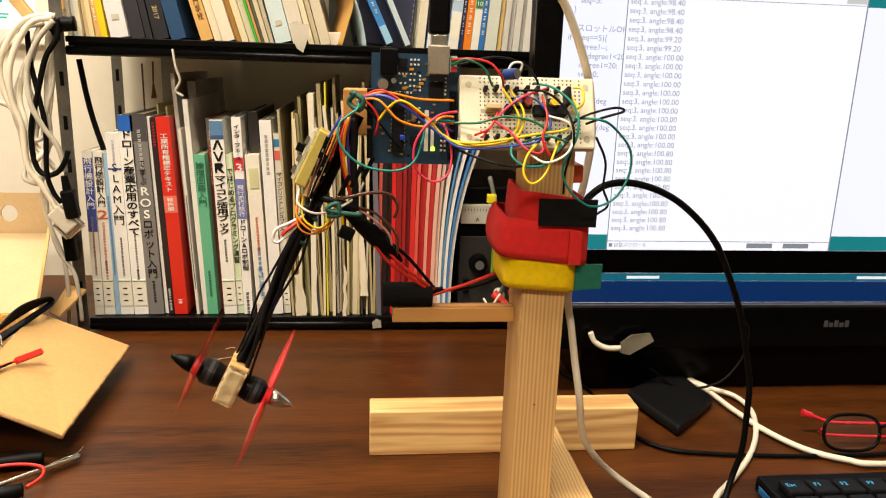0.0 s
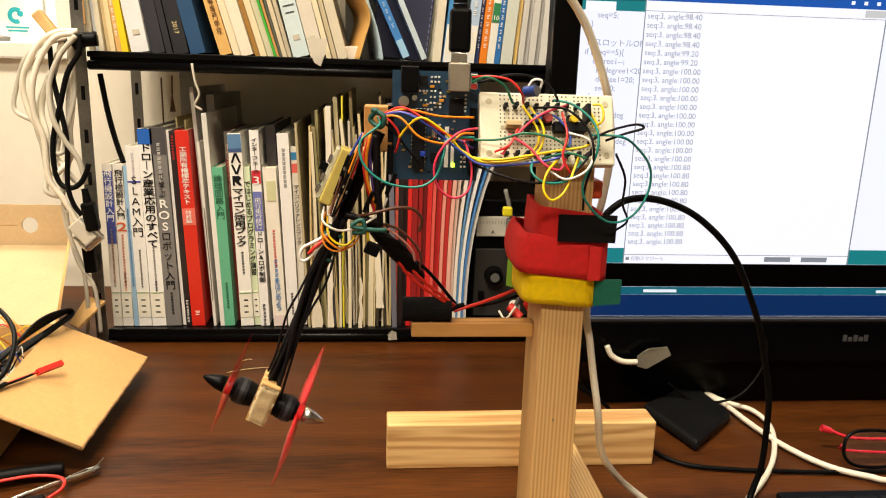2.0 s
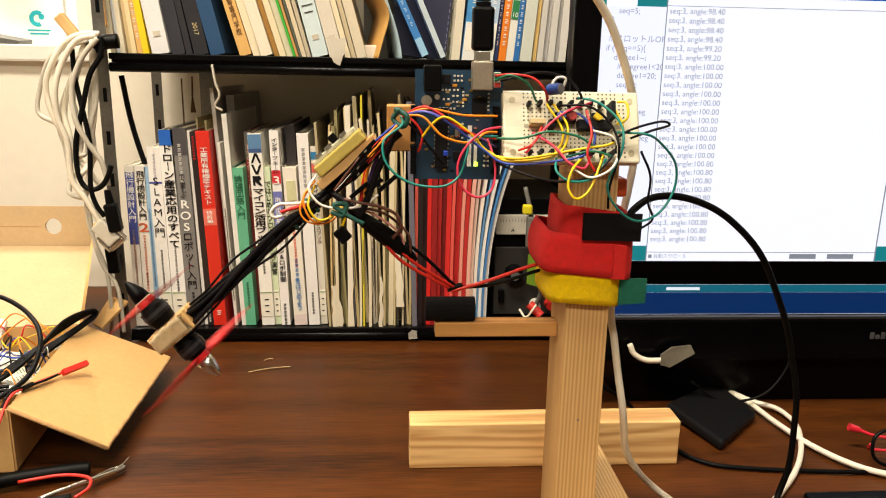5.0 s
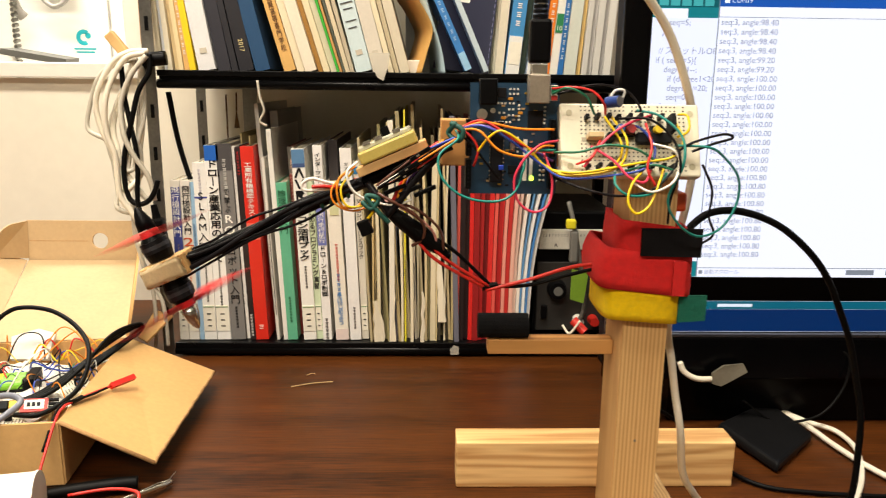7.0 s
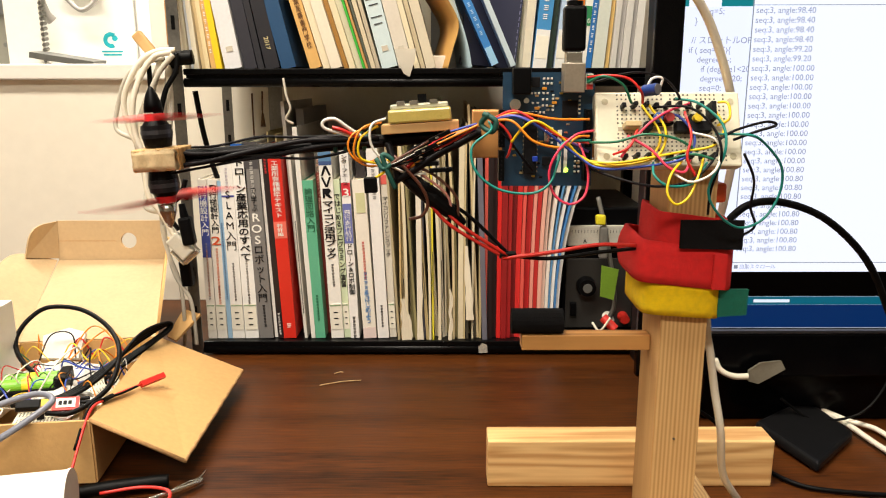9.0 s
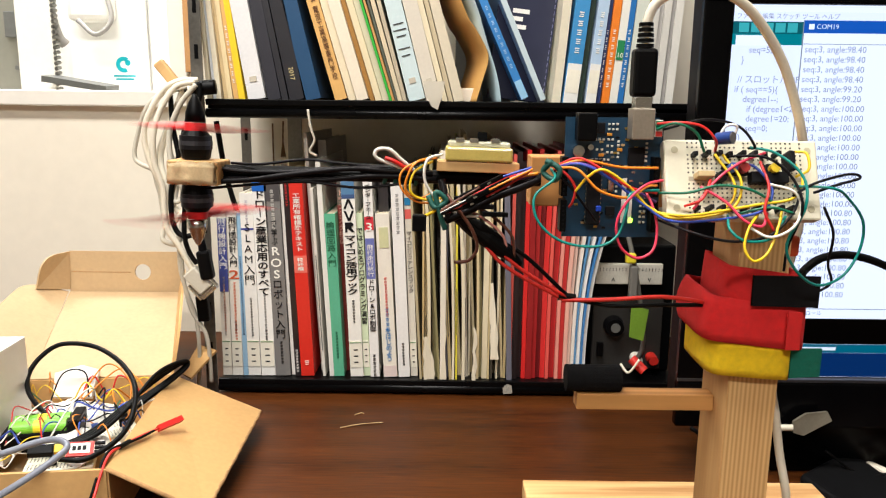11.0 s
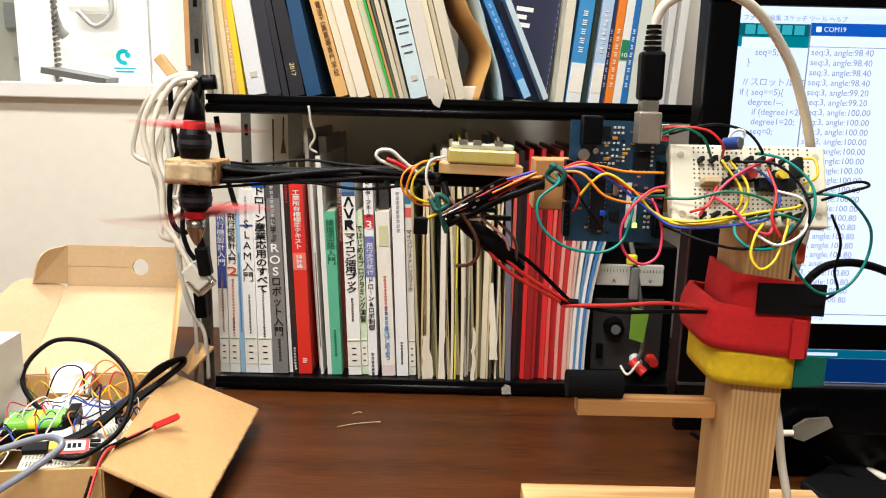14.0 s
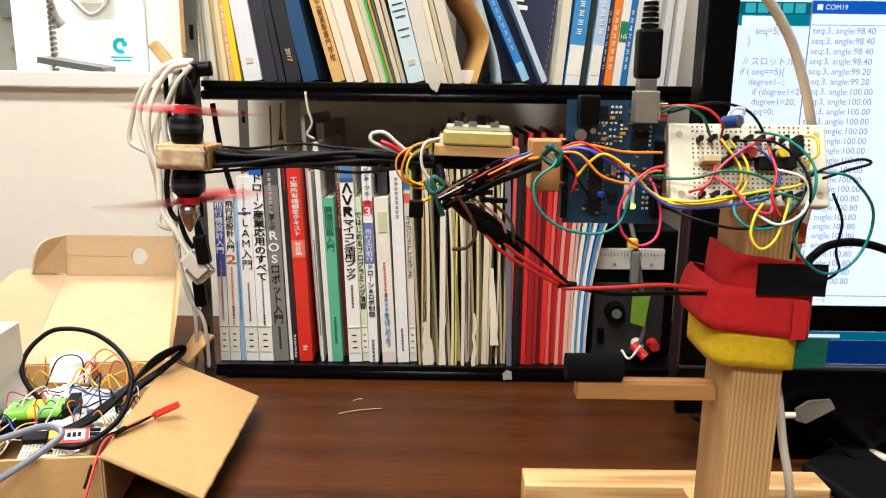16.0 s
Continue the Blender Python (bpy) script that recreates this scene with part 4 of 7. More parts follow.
part("nail", rod((0.1195, 0.4419, 0.118), (0.1195, 0.4413, 0.118), 0.0008, seg=8), GREY_STEEL, stand)


def band(x0, x1, y0, y1, zl, zr, high, thick, name, material, label, snug_low=0.2, snug_top=0.3):
    """A strap round the post: a rounded loop whose lower edge runs from zl at its left to zr at its right."""
    t = bmesh.new()
    n, r = 40, 0.012
    rings = []
    for i in range(n):
        a = math.tau * i / n
        cx, cy = math.cos(a), math.sin(a)
        px = (x0 + x1) / 2 + (x1 - x0) / 2 * math.copysign(abs(cx) ** 0.45, cx)
        py = (y0 + y1) / 2 + (y1 - y0) / 2 * math.copysign(abs(cy) ** 0.45, cy)
        f = (px - x0) / (x1 - x0)
        z = zr + (zl - zr) * (1 - f) ** 1.3 + 0.0006 * math.sin(3 * a)
        sx = 0.1207 + 0.0162 * math.copysign(abs(cx) ** 0.3, cx)
        sy = 0.4621 + 0.0222 * math.copysign(abs(cy) ** 0.3, cy)
        ring = []
        for g in (0, 0.2, 0.4, 0.6, 0.8, 1.0):
            s = (snug_low * (1 - g) ** 2 + snug_top * g ** 2) * (1 - f) ** 0.7
            ring.append((px + (sx - px) * s, py + (sy - py) * s, z + high * g))
        inner = [(q[0] - thick * cx, q[1] - thick * cy, q[2]) for q in ring[::-1]]
        rings.append([t.verts.new(q) for q in ring + inner])
    for a, b in zip(rings, rings[1:] + rings[:1]):
        for k in range(12):
            t.faces.new((a[k], b[k], b[(k + 1) % 12], a[(k + 1) % 12]))
    bmesh.ops.recalc_face_normals(t, faces=t.faces[:])
    ob = part(name, t, material, None, "", True)
    return tagged(ob, label, "strap", "straps round the post")


FELT = lambda n, c: mat(n, c, 0.95, 0, 0.14, 260, 0.9)
RED_F, YEL_F, GRN_F, BLK_F = FELT("red_hook_and_loop", (226, 38, 38)), FELT("yellow_hook_and_loop", (255, 214, 10)), FELT("green_hook_and_loop", (22, 112, 92)), FELT("black_hook_and_loop", (22, 21, 22))
lower_red = band(0.0850, 0.1505, 0.4355, 0.503, 0.2225, 0.2165, 0.0255, 0.0022, "red_strap", RED_F, "red hook-and-loop strap wound round the post", 0.2, 0.35)
upper_red = band(0.0985, 0.1445, 0.4365, 0.488, 0.2400, 0.2345, 0.0252, 0.0020, "red_strap", RED_F, "second red hook-and-loop strap higher on the post", 0.0, 0.25)
yellow = band(0.0935, 0.1435, 0.4368, 0.496, 0.2020, 0.1985, 0.0205, 0.0022, "yellow_strap", YEL_F, "yellow hook-and-loop strap below the red ones", 0.0, 0.0)
part("strap_end", plate([(0.1330, 0.4338, 0.2185), (0.1410, 0.4346, 0.2182), (0.1410, 0.4346, 0.2400), (0.1330, 0.4338, 0.2405)], 0.0014), RED_F, lower_red, "loose end lapped over the strap")
part("hook_patch", plate([(0.1125, 0.4345, 0.2435), (0.1495, 0.4352, 0.2425), (0.1500, 0.4362, 0.2600), (0.1125, 0.4352, 0.2605)], 0.0016), BLK_F, upper_red, "black hook patch")
part("strap_tab", plate([(0.1405, 0.4420, 0.1990), (0.1590, 0.4440, 0.1995), (0.1590, 0.4440, 0.2160), (0.1405, 0.4420, 0.2165)], 0.0018), GRN_F, yellow, "green tab sticking out")
tagged(part("battery_pack", block(0.1040, 0.1420, 0.4835, 0.4955, 0.205, 0.252, 0.003), BLACK_PLASTIC), "black pack strapped to the back of the post", "battery")
tagged(part("wire_bundle", tube([(0.1000, 0.468, 0.206), (0.1000, 0.468, 0.220), (0.1010, 0.467, 0.236)], 0.0050, 6, 12), BLACK_RUBBER), "black wire bundle held under the straps", "wire bundle")
tagged(part("orange_switch", block(0.1356, 0.1440, 0.450, 0.470, 0.268, 0.280, 0.002), mat("orange_plastic", (214, 84, 44), 0.4)), "orange switch housing on the side of the post", "switch")

# ---- microcontroller board
uno = empty("microcontroller_board", pose(0.0080, 0.4475, 0.2790), "blue microcontroller board standing upright on the cross bar", "circuit board")
PCB = mat("blue_solder_mask", (12, 54, 80), 0.45, 0, 0.15, 140, 0.1, 0.2)
IC = mat("black_chip_epoxy", (26, 26, 28), 0.5, 0, 0.1, 200)
GOLD = mat("gold_plating", (206, 170, 84), 0.3, 1.0)
bm = sheet([(0, 0), (0.0532, 0), (0.0532, 0.060), (0.051, 0.0625), (0.051, 0.066), (0, 0.066)], 0.0016)
part("board", bm, PCB, uno)
usb = part("usb_socket", block(0.0335, 0.0455, -0.0112, 0.0, 0.0545, 0.0710, 0.0006), mat("nickel_socket", (176, 166, 150), 0.35, 0.7), uno, "silver square data socket")
part("dark_mouth", block(0.0352, 0.0438, -0.0096, -0.0018, 0.0708, 0.0714), IC, usb)
part("power_jack", block(0.0050, 0.0152, -0.0108, 0.0, 0.0535, 0.0685, 0.0008), BLACK_PLASTIC, uno)
part("processor", block(0.0125, 0.0200, -0.0042, 0.0, 0.0075, 0.0435, 0.0004), IC, uno, "long black processor chip")
for k in range(14):
    part("chip_pin", block(0.0118, 0.0124, -0.0030, 0.0, 0.0088 + 0.00254 * k, 0.0096 + 0.00254 * k), CHROME, uno)
    part("chip_pin", block(0.0201, 0.0207, -0.0030, 0.0, 0.0088 + 0.00254 * k, 0.0096 + 0.00254 * k), CHROME, uno)
for x in (-0.0008, 0.0490):
    for z0, z1 in ((0.004, 0.0215), (0.0235, 0.0450)):
        hd = part("pin_header", block(x - 0.0017, x + 0.0017, -0.0085, 0.0, z0, z1, 0.0002), BLACK_PLASTIC, uno)
        for k in range(int((z1 - z0) / 0.00254)):
            part("socket_hole", block(x - 0.0005, x + 0.0005, -0.0087, -0.0084, z0 + 0.0009 + 0.00254 * k, z0 + 0.0019 + 0.00254 * k), IC, hd)
part("serial_chip", block(0.0345, 0.0435, -0.0022, 0.0, 0.0405, 0.0500, 0.0003), IC, uno)
part("regulator", block(0.0160, 0.0212, -0.0026, 0.0, 0.0575, 0.0632, 0.0003), IC, uno)
for x, z in ((0.0068, 0.0478), (0.0132, 0.0500)):
    part("capacitor", rod((x, 0, z), (x, -0.0055, z), 0.0032 if x < 0.01 else 0.0016, seg=18), CHROME, uno, "silver can capacitor")
for k in range(46):
    q = rng.uniform(0.0055, 0.046), rng.uniform(0.004, 0.060)
    part("chip_resistor", block(q[0], q[0] + 0.002, -0.0008, 0.0, q[1], q[1] + 0.0011), rng.choice((GOLD, IC, mat("tan_chip", (190, 160, 110), 0.5), CHROME)), uno)
part("crystal", block(0.0238, 0.0276, -0.0036, 0.0, 0.0255, 0.0340, 0.0014), CHROME, uno)
part("reset_button", block(0.0235, 0.0285, -0.0030, 0.0, 0.0125, 0.0175, 0.0004), IC, uno)
TIN = mat("bright_solder_tin", (226, 224, 214), 0.35, 0.3, 0.05, 90)
for gx, gz, nx, nz, dx, dz in ((0.0160, 0.0535, 3, 1, 0.0021, 0), (0.0168, 0.0480, 2, 1, 0.0028, 0), (0.0230, 0.0590, 3, 2, 0.0022, 0.0028), (0.0230, 0.0535, 2, 1, 0.0022, 0), (0.0226, 0.0465, 2, 2, 0.0024, 0.0035), (0.0145, 0.0425, 5, 1, 0.0022, 0),
                               (0.0285, 0.0440, 1, 5, 0, 0.0021), (0.0440, 0.0420, 1, 5, 0, 0.0024), (0.0285, 0.0250, 1, 4, 0, 0.0028), (0.0330, 0.0385, 5, 1, 0.0025, 0), (0.0425, 0.0080, 2, 4, 0.0022, 0.0030)):
    for i in range(nx):
        for k in range(nz):
            part("solder_pad", block(gx + i * dx, gx + i * dx + 0.0013, -0.0011, 0.0, gz + k * dz, gz + k * dz + 0.0012, 0.0002), TIN, uno)
for x, z in ((0.0285, 0.0478), (0.0225, 0.0560), (0.0185, 0.0448)):
    part("chip_capacitor", block(x, x + 0.0028, -0.0014, 0.0, z, z + 0.0016, 0.0002), mat("amber_chip_part", (206, 140, 40), 0.4), uno)
part("board_print", block(0.0325, 0.0350, -0.0002, 0.0002, 0.0080, 0.0330), WHITE_INK, uno)
part("board_print", block(0.0365, 0.0385, -0.0002, 0.0002, 0.0080, 0.0250), WHITE_INK, uno)
part("status_light", block(0.0375, 0.0390, -0.0012, 0.0, 0.0085, 0.0105), mat("lime_led", (190, 255, 60), 0.3, glow=6.0), uno, "lit lime green status light")
part("blue_trimmer", block(0.0175, 0.0205, -0.006, -0.0042, 0.0150, 0.0180, 0.0004), mat("blue_plastic", (30, 70, 190), 0.4), uno)
part("green_tag", block(0.0463, 0.0505, -0.0090, -0.0060, 0.0560, 0.0650, 0.0004), mat("pale_tag", (222, 226, 214), 0.5), uno, "small pale switch block")
part("tag_green", block(0.0466, 0.0502, -0.0094, -0.0089, 0.0608, 0.0645), mat("tag_green", (20, 128, 92), 0.5), uno)
part("tag_red", block(0.0466, 0.0502, -0.0094, -0.0089, 0.0563, 0.0590), mat("tag_red", (200, 52, 44), 0.5), uno)

# ---- breadboard
BB = pose(0.0605, 0.4270, 0.2925, -20, 0, 1.0)
bb = empty("breadboard", BB, "white solderless breadboard leaning back against the post", "breadboard")
BBW, BBH = 0.0830, 0.0440
IVORY = mat("ivory_abs_plastic", (228, 222, 198), 0.5, 0, 0.04, 50)
part("body", block(0, BBW, 0, 0.0085, 0, BBH, 0.0012), IVORY, bb)
for x in (0.0055, BBW - 0.0055):
    for z in (0.006, BBH - 0.006):
        part("mounting_hole", rod((x, 0.001, z), (x, -0.0003, z), 0.0019, seg=16), mat("brass_shade", (186, 178, 148), 0.5, 0.0), bb)
# the groove is a flush strip; its darker ivory paints the shade inside
part("centre_groove", block(0.0125, BBW - 0.0095, -0.0002, 0.002, BBH / 2 - 0.0012, BBH / 2 + 0.0012), mat("ivory_shadow_groove", (176, 168, 146), 0.6), bb)
HOLE = bmesh.new()
for r, z in enumerate([0.0036, 0.0061] + [0.0095 + 0.00243 * k for k in range(5)] + [0.0255 + 0.00243 * k for k in range(5)] + [0.0395, 0.042]):
    for k in range(25):
        if r in (0, 1, 12, 13) and k % 6 == 5:
            continue
        xx = 0.0125 + 0.00254 * k
        block(xx - 0.00042, xx + 0.00042, -0.0002, 0.0004, z - 0.00042, z + 0.00042, bm=HOLE)
tagged(part("contact_holes", HOLE, mat("contact_hole_dark", (52, 48, 42), 0.7), bb), kind="stuff")


def on_board(x, z, y=0.0):
    return BB @ Vector((x, -y, z))


def chip(x0, x1, z0, z1, high, material, name, label=""):
    return part(name, block(x0, x1, -high, 0, z0, z1, 0.0004), material, bb, label)


chip(0.0440, 0.0640, 0.0190, 0.0250, 0.0060, IC, "motor_driver_chip")
chip(0.0150, 0.0240, 0.0215, 0.0245, 0.0080, mat("clear_resistor", (200, 176, 130), 0.4), "resistor")
chip(0.0265, 0.0300, 0.0195, 0.0245, 0.0080, IC, "transistor")
chip(0.0630, 0.0655, 0.0245, 0.0350, 0.0110, IC, "transistor")
for x, c in ((0.0335, (60, 96, 160)), (0.0400, (150, 40, 36)), (0.0560, (220, 190, 40))):
    part("push_button", rod((x, 0, 0.0265), (x, -0.0085, 0.0265), 0.0026, seg=16), mat("button_%d" % c[0], c, 0.4), bb)
    chip(x - 0.0032, x + 0.0032, 0.0235, 0.0295, 0.0045, IC, "button_base")
bm = rod((0.0268, -0.006, 0.0425), (0.0322, -0.0125, 0.0412), 0.0033, seg=20)
part("electrolytic_capacitor", bm, mat("capacitor_blue", (32, 62, 130), 0.35), bb, "blue can capacitor with a grey top")
part("capacitor_top", rod((0.0322, -0.0125, 0.0412), (0.0325, -0.0129, 0.0411), 0.0029, seg=20), mat("capacitor_grey", (150, 150, 156), 0.3, 0.6), bb)
for z in (0.0335, 0.0040):
    for k in range(9):
        chip(0.014 + 0.0062 * k, 0.0163 + 0.0062 * k, z, z + 0.0024, 0.0085 if k % 3 else 0.006, IC, "wire_plug")

# ---- jumper wires
WC = {"orange": (236, 142, 36), "yellow": (236, 200, 30), "teal": (18, 132, 122), "green": (26, 112, 82), "pink": (228, 62, 92), "red": (210, 44, 40), "blue": (46, 74, 170), "purple": (98, 66, 150), "black": (24, 22, 24), "white": (236, 232, 222), "brown": (96, 58, 44)}


def wire_mat(c):
    return mat(c + "_jumper_wire", WC[c], 0.38, 0, 0.05, 90)


def jumper(c, pts, r=0.00075):
    ob = part("jumper_wire", tube(pts, r, 7, 8), wire_mat(c))
    return tagged(ob, "%s jumper wire looping in front of the boards" % c, "wire", "jumper wires")


Q = (-0.0005, 0.438, 0.3175)  # where the bundle is tied at the end of the cross bar
U = lambda x, z, y=0.4375: (0.0080 + x, y, 0.2790 + z)
jumper("orange", [Q, (0.015, 0.433, 0.3225), U(0.028, 0.0400, 0.434), U(0.0490, 0.0395)])
jumper("orange", [Q, (0.012, 0.43, 0.318), (0.024, 0.427, 0.307), (0.040, 0.428, 0.3035), (0.049, 0.43, 0.309), U(0.0490, 0.0300)])
jumper("yellow", [(0.012, 0.432, 0.306), (0.018, 0.430, 0.314), (0.026, 0.428, 0.318), (0.040, 0.428, 0.309), (0.050, 0.428, 0.299), (0.062, 0.424, 0.2945), on_board(0.027, 0.004, 0.006), on_board(0.034, 0.016, 0.008), on_board(0.025, 0.034, 0.006)])
jumper("yellow", [(0.051, 0.430, 0.2985), (0.063, 0.423, 0.2935), on_board(0.030, 0.003, 0.008), on_board(0.0365, 0.018, 0.010), on_board(0.029, 0.034, 0.006)])
jumper("yellow", [(0.0525, 0.43, 0.296), (0.07, 0.420, 0.2955), on_board(0.045, 0.006, 0.01), on_board(0.062, 0.009, 0.012), on_board(0.0700, 0.020, 0.008), on_board(0.0675, 0.031, 0.004)])
jumper("blue", [Q, (0.014, 0.432, 0.3205), (0.030, 0.429, 0.313), (0.048, 0.427, 0.2995), (0.062, 0.422, 0.292), on_board(0.030, -0.001, 0.008), on_board(0.047, 0.003, 0.01), on_board(0.0525, 0.014, 0.010), on_board(0.046, 0.026, 0.008), on_board(0.038, 0.030, 0.005)])
jumper("purple", [Q, (0.012, 0.433, 0.321), (0.026, 0.431, 0.3165), U(0.0490, 0.0210)])
jumper("red", [Q, (0.012, 0.434, 0.3235), (0.022, 0.431, 0.320), (0.040, 0.428, 0.309), U(0.0490, 0.0260)])
jumper("pink", [(0.0585, 0.432, 0.3125), (0.047, 0.424, 0.3105), (0.037, 0.4215, 0.3015), (0.0325, 0.4215, 0.290), (0.0355, 0.422, 0.278), (0.0445, 0.4225, 0.272), (0.053, 0.424, 0.276), (0.0555, 0.427, 0.287), (0.0535, 0.43, 0.298), U(0.0430, 0.0270)])
jumper("teal", [Q, (0.0, 0.428, 0.313), (-0.0105, 0.424, 0.304), (-0.0085, 0.421, 0.291), (0.004, 0.4195, 0.281), (0.022, 0.4195, 0.2785), (0.033, 0.421, 0.284), (0.038, 0.424, 0.297), (0.041, 0.427, 0.306), U(0.0490, 0.0280, 0.433)])
jumper("red", [Q, (0.006, 0.434, 0.316), (0.012, 0.433, 0.308), (0.011, 0.434, 0.3), U(0.0020, 0.018)])
jumper("black", [Q, (0.01, 0.436, 0.308), (0.018, 0.436, 0.298), U(0.0175, 0.010, 0.44)])
jumper("green", [(0.0560, 0.43, 0.306), on_board(0.010, 0.013, 0.006), on_board(0.025, 0.016, 0.010), on_board(0.041, 0.013, 0.012), on_board(0.054, 0.006, 0.010)])
jumper("pink", [on_board(0.012, 0.004, 0.006), on_board(0.024, 0.019, 0.008), on_board(0.036, 0.028, 0.010), on_board(0.052, 0.035, 0.006)])
jumper("pink", [on_board(0.016, 0.016, 0.007), on_board(0.028, 0.007, 0.010), on_board(0.036, -0.003, 0.012), on_board(0.045, -0.006, 0.012), on_board(0.050, 0.002, 0.008)])
jumper("red", [on_board(0.008, 0.006, 0.004), on_board(0.016, 0.009, 0.009), on_board(0.022, 0.02, 0.006)])
jumper("red", [U(0.0470, 0.0630), (0.0645, 0.43, 0.343), (0.076, 0.428, 0.341), (0.083, 0.427, 0.334), on_board(0.026, 0.036, 0.004)])
jumper("green", [U(0.0470, 0.0600), (0.0625, 0.43, 0.3425), (0.073, 0.429, 0.338), (0.078, 0.43, 0.329), on_board(0.020, 0.036, 0.004)])
jumper("black", [U(0.0500, 0.0600), (0.0800, 0.436, 0.3445), (0.098, 0.436, 0.341), (0.106, 0.433, 0.331), on_board(0.044, 0.038, 0.004)])
jumper("teal", [on_board(0.044, 0.038, 0.006), on_board(0.055, 0.033, 0.012), on_board(0.066, 0.020, 0.016), on_board(0.0665, 0.004, 0.016), (0.121, 0.418, 0.281), (0.128, 0.420, 0.267), (0.142, 0.424, 0.258), (0.157, 0.428, 0.262), (0.166, 0.43, 0.276), (0.165, 0.428, 0.292), (0.153, 0.423, 0.305), on_board(0.080, 0.013, 0.018), on_board(0.064, 0.016, 0.010)])
jumper("black", [on_board(0.033, 0.033, 0.006), on_board(0.049, 0.030, 0.014), on_board(0.061, 0.018, 0.016), on_board(0.0645, 0.002, 0.016), (0.124, 0.423, 0.279), (0.125, 0.427, 0.265)])
jumper("black", [on_board(0.062, 0.010, 0.012), on_board(0.072, 0.016, 0.016), on_board(0.089, 0.0205, 0.018), on_board(0.0945, 0.0185, 0.018), on_board(0.084, 0.0155, 0.016), on_board(0.073, 0.012, 0.012)])
jumper("black", [(0.142, 0.425, 0.300), (0.150, 0.428, 0.285), (0.152, 0.434, 0.268), (0.158, 0.44, 0.256), (0.151, 0.442, 0.249)])
jumper("white", [on_board(0.051, 0.017, 0.010), on_board(0.062, 0.012, 0.014), on_board(0.065, 0.003, 0.014), on_board(0.060, -0.007, 0.014), on_board(0.048, -0.012, 0.014), on_board(0.039, -0.006, 0.010)])
jumper("black", [(0.055, 0.43, 0.292), on_board(0.012, -0.010, 0.01), on_board(0.030, -0.014, 0.012), on_board(0.048, -0.011, 0.012), on_board(0.060, -0.001, 0.012), on_board(0.066, 0.01, 0.012)])
jumper("yellow", [on_board(0.045, 0.001, 0.008), on_board(0.037, -0.008, 0.014), on_board(0.0345, -0.018, 0.014), on_board(0.039, -0.0245, 0.014), on_board(0.047, -0.0195, 0.013), on_board(0.0535, -0.006, 0.012), on_board(0.058, 0.004, 0.008)])
jumper("teal", [on_board(0.030, 0.001, 0.006), on_board(0.0285, -0.008, 0.012), on_board(0.036, -0.014, 0.013), on_board(0.050, -0.012, 0.012), on_board(0.059, 0.0, 0.009)])
jumper("green", [on_board(0.036, 0.002, 0.006), on_board(0.050, 0.004, 0.012), on_board(0.062, 0.001, 0.012)])
jumper("red", [on_board(0.049, 0.030, 0.006), on_board(0.050, 0.015, 0.012), on_board(0.047, 0.002, 0.012), on_board(0.052, -0.008, 0.010)])
jumper("white", [on_board(0.026, 0.038, 0.005), on_board(0.030, 0.048, 0.009), on_board(0.036, 0.048, 0.01), on_board(0.034, 0.041, 0.006)])
jumper("yellow", [on_board(0.067, 0.022, 0.006), on_board(0.0725, 0.025, 0.010), on_board(0.0725, 0.034, 0.009), on_board(0.0685, 0.036, 0.005)])
tie = part("green_wire_tie", tube([(-0.004, 0.434, 0.322), (0.003, 0.431, 0.318), (0.001, 0.432, 0.312), (-0.005, 0.436, 0.316), (-0.001, 0.432, 0.322)], 0.0016), mat("dark_green_twist_tie", (24, 84, 74), 0.6))
tagged(tie, "dark green twist tie holding the wire bundle", "twist tie")

# ---- cables
def cable(name, pts, r, material, label, cat="cable"):
    return tagged(part(name, tube(pts, r, 10, 12), material), label, cat, "cables")


plug = empty("data_plug", pose(0.0472, 0.4420, 0.3500), "black moulded plug in the data socket", "plug")
part("shell", block(-0.0045, 0.0045, -0.0045, 0.0040, 0.0, 0.006, 0.0004), CHROME, plug)
part("body", block(-0.0062, 0.0062, -0.0056, 0.0052, 0.006, 0.0310, 0.0020), BLACK_PLASTIC, plug)
for k in range(5):
    part("strain_rib", rod((0, 0, 0.0315 + 0.0027 * k), (0, 0, 0.0333 + 0.0027 * k), 0.0046 - 0.0002 * k, seg=16), BLACK_PLASTIC, plug)
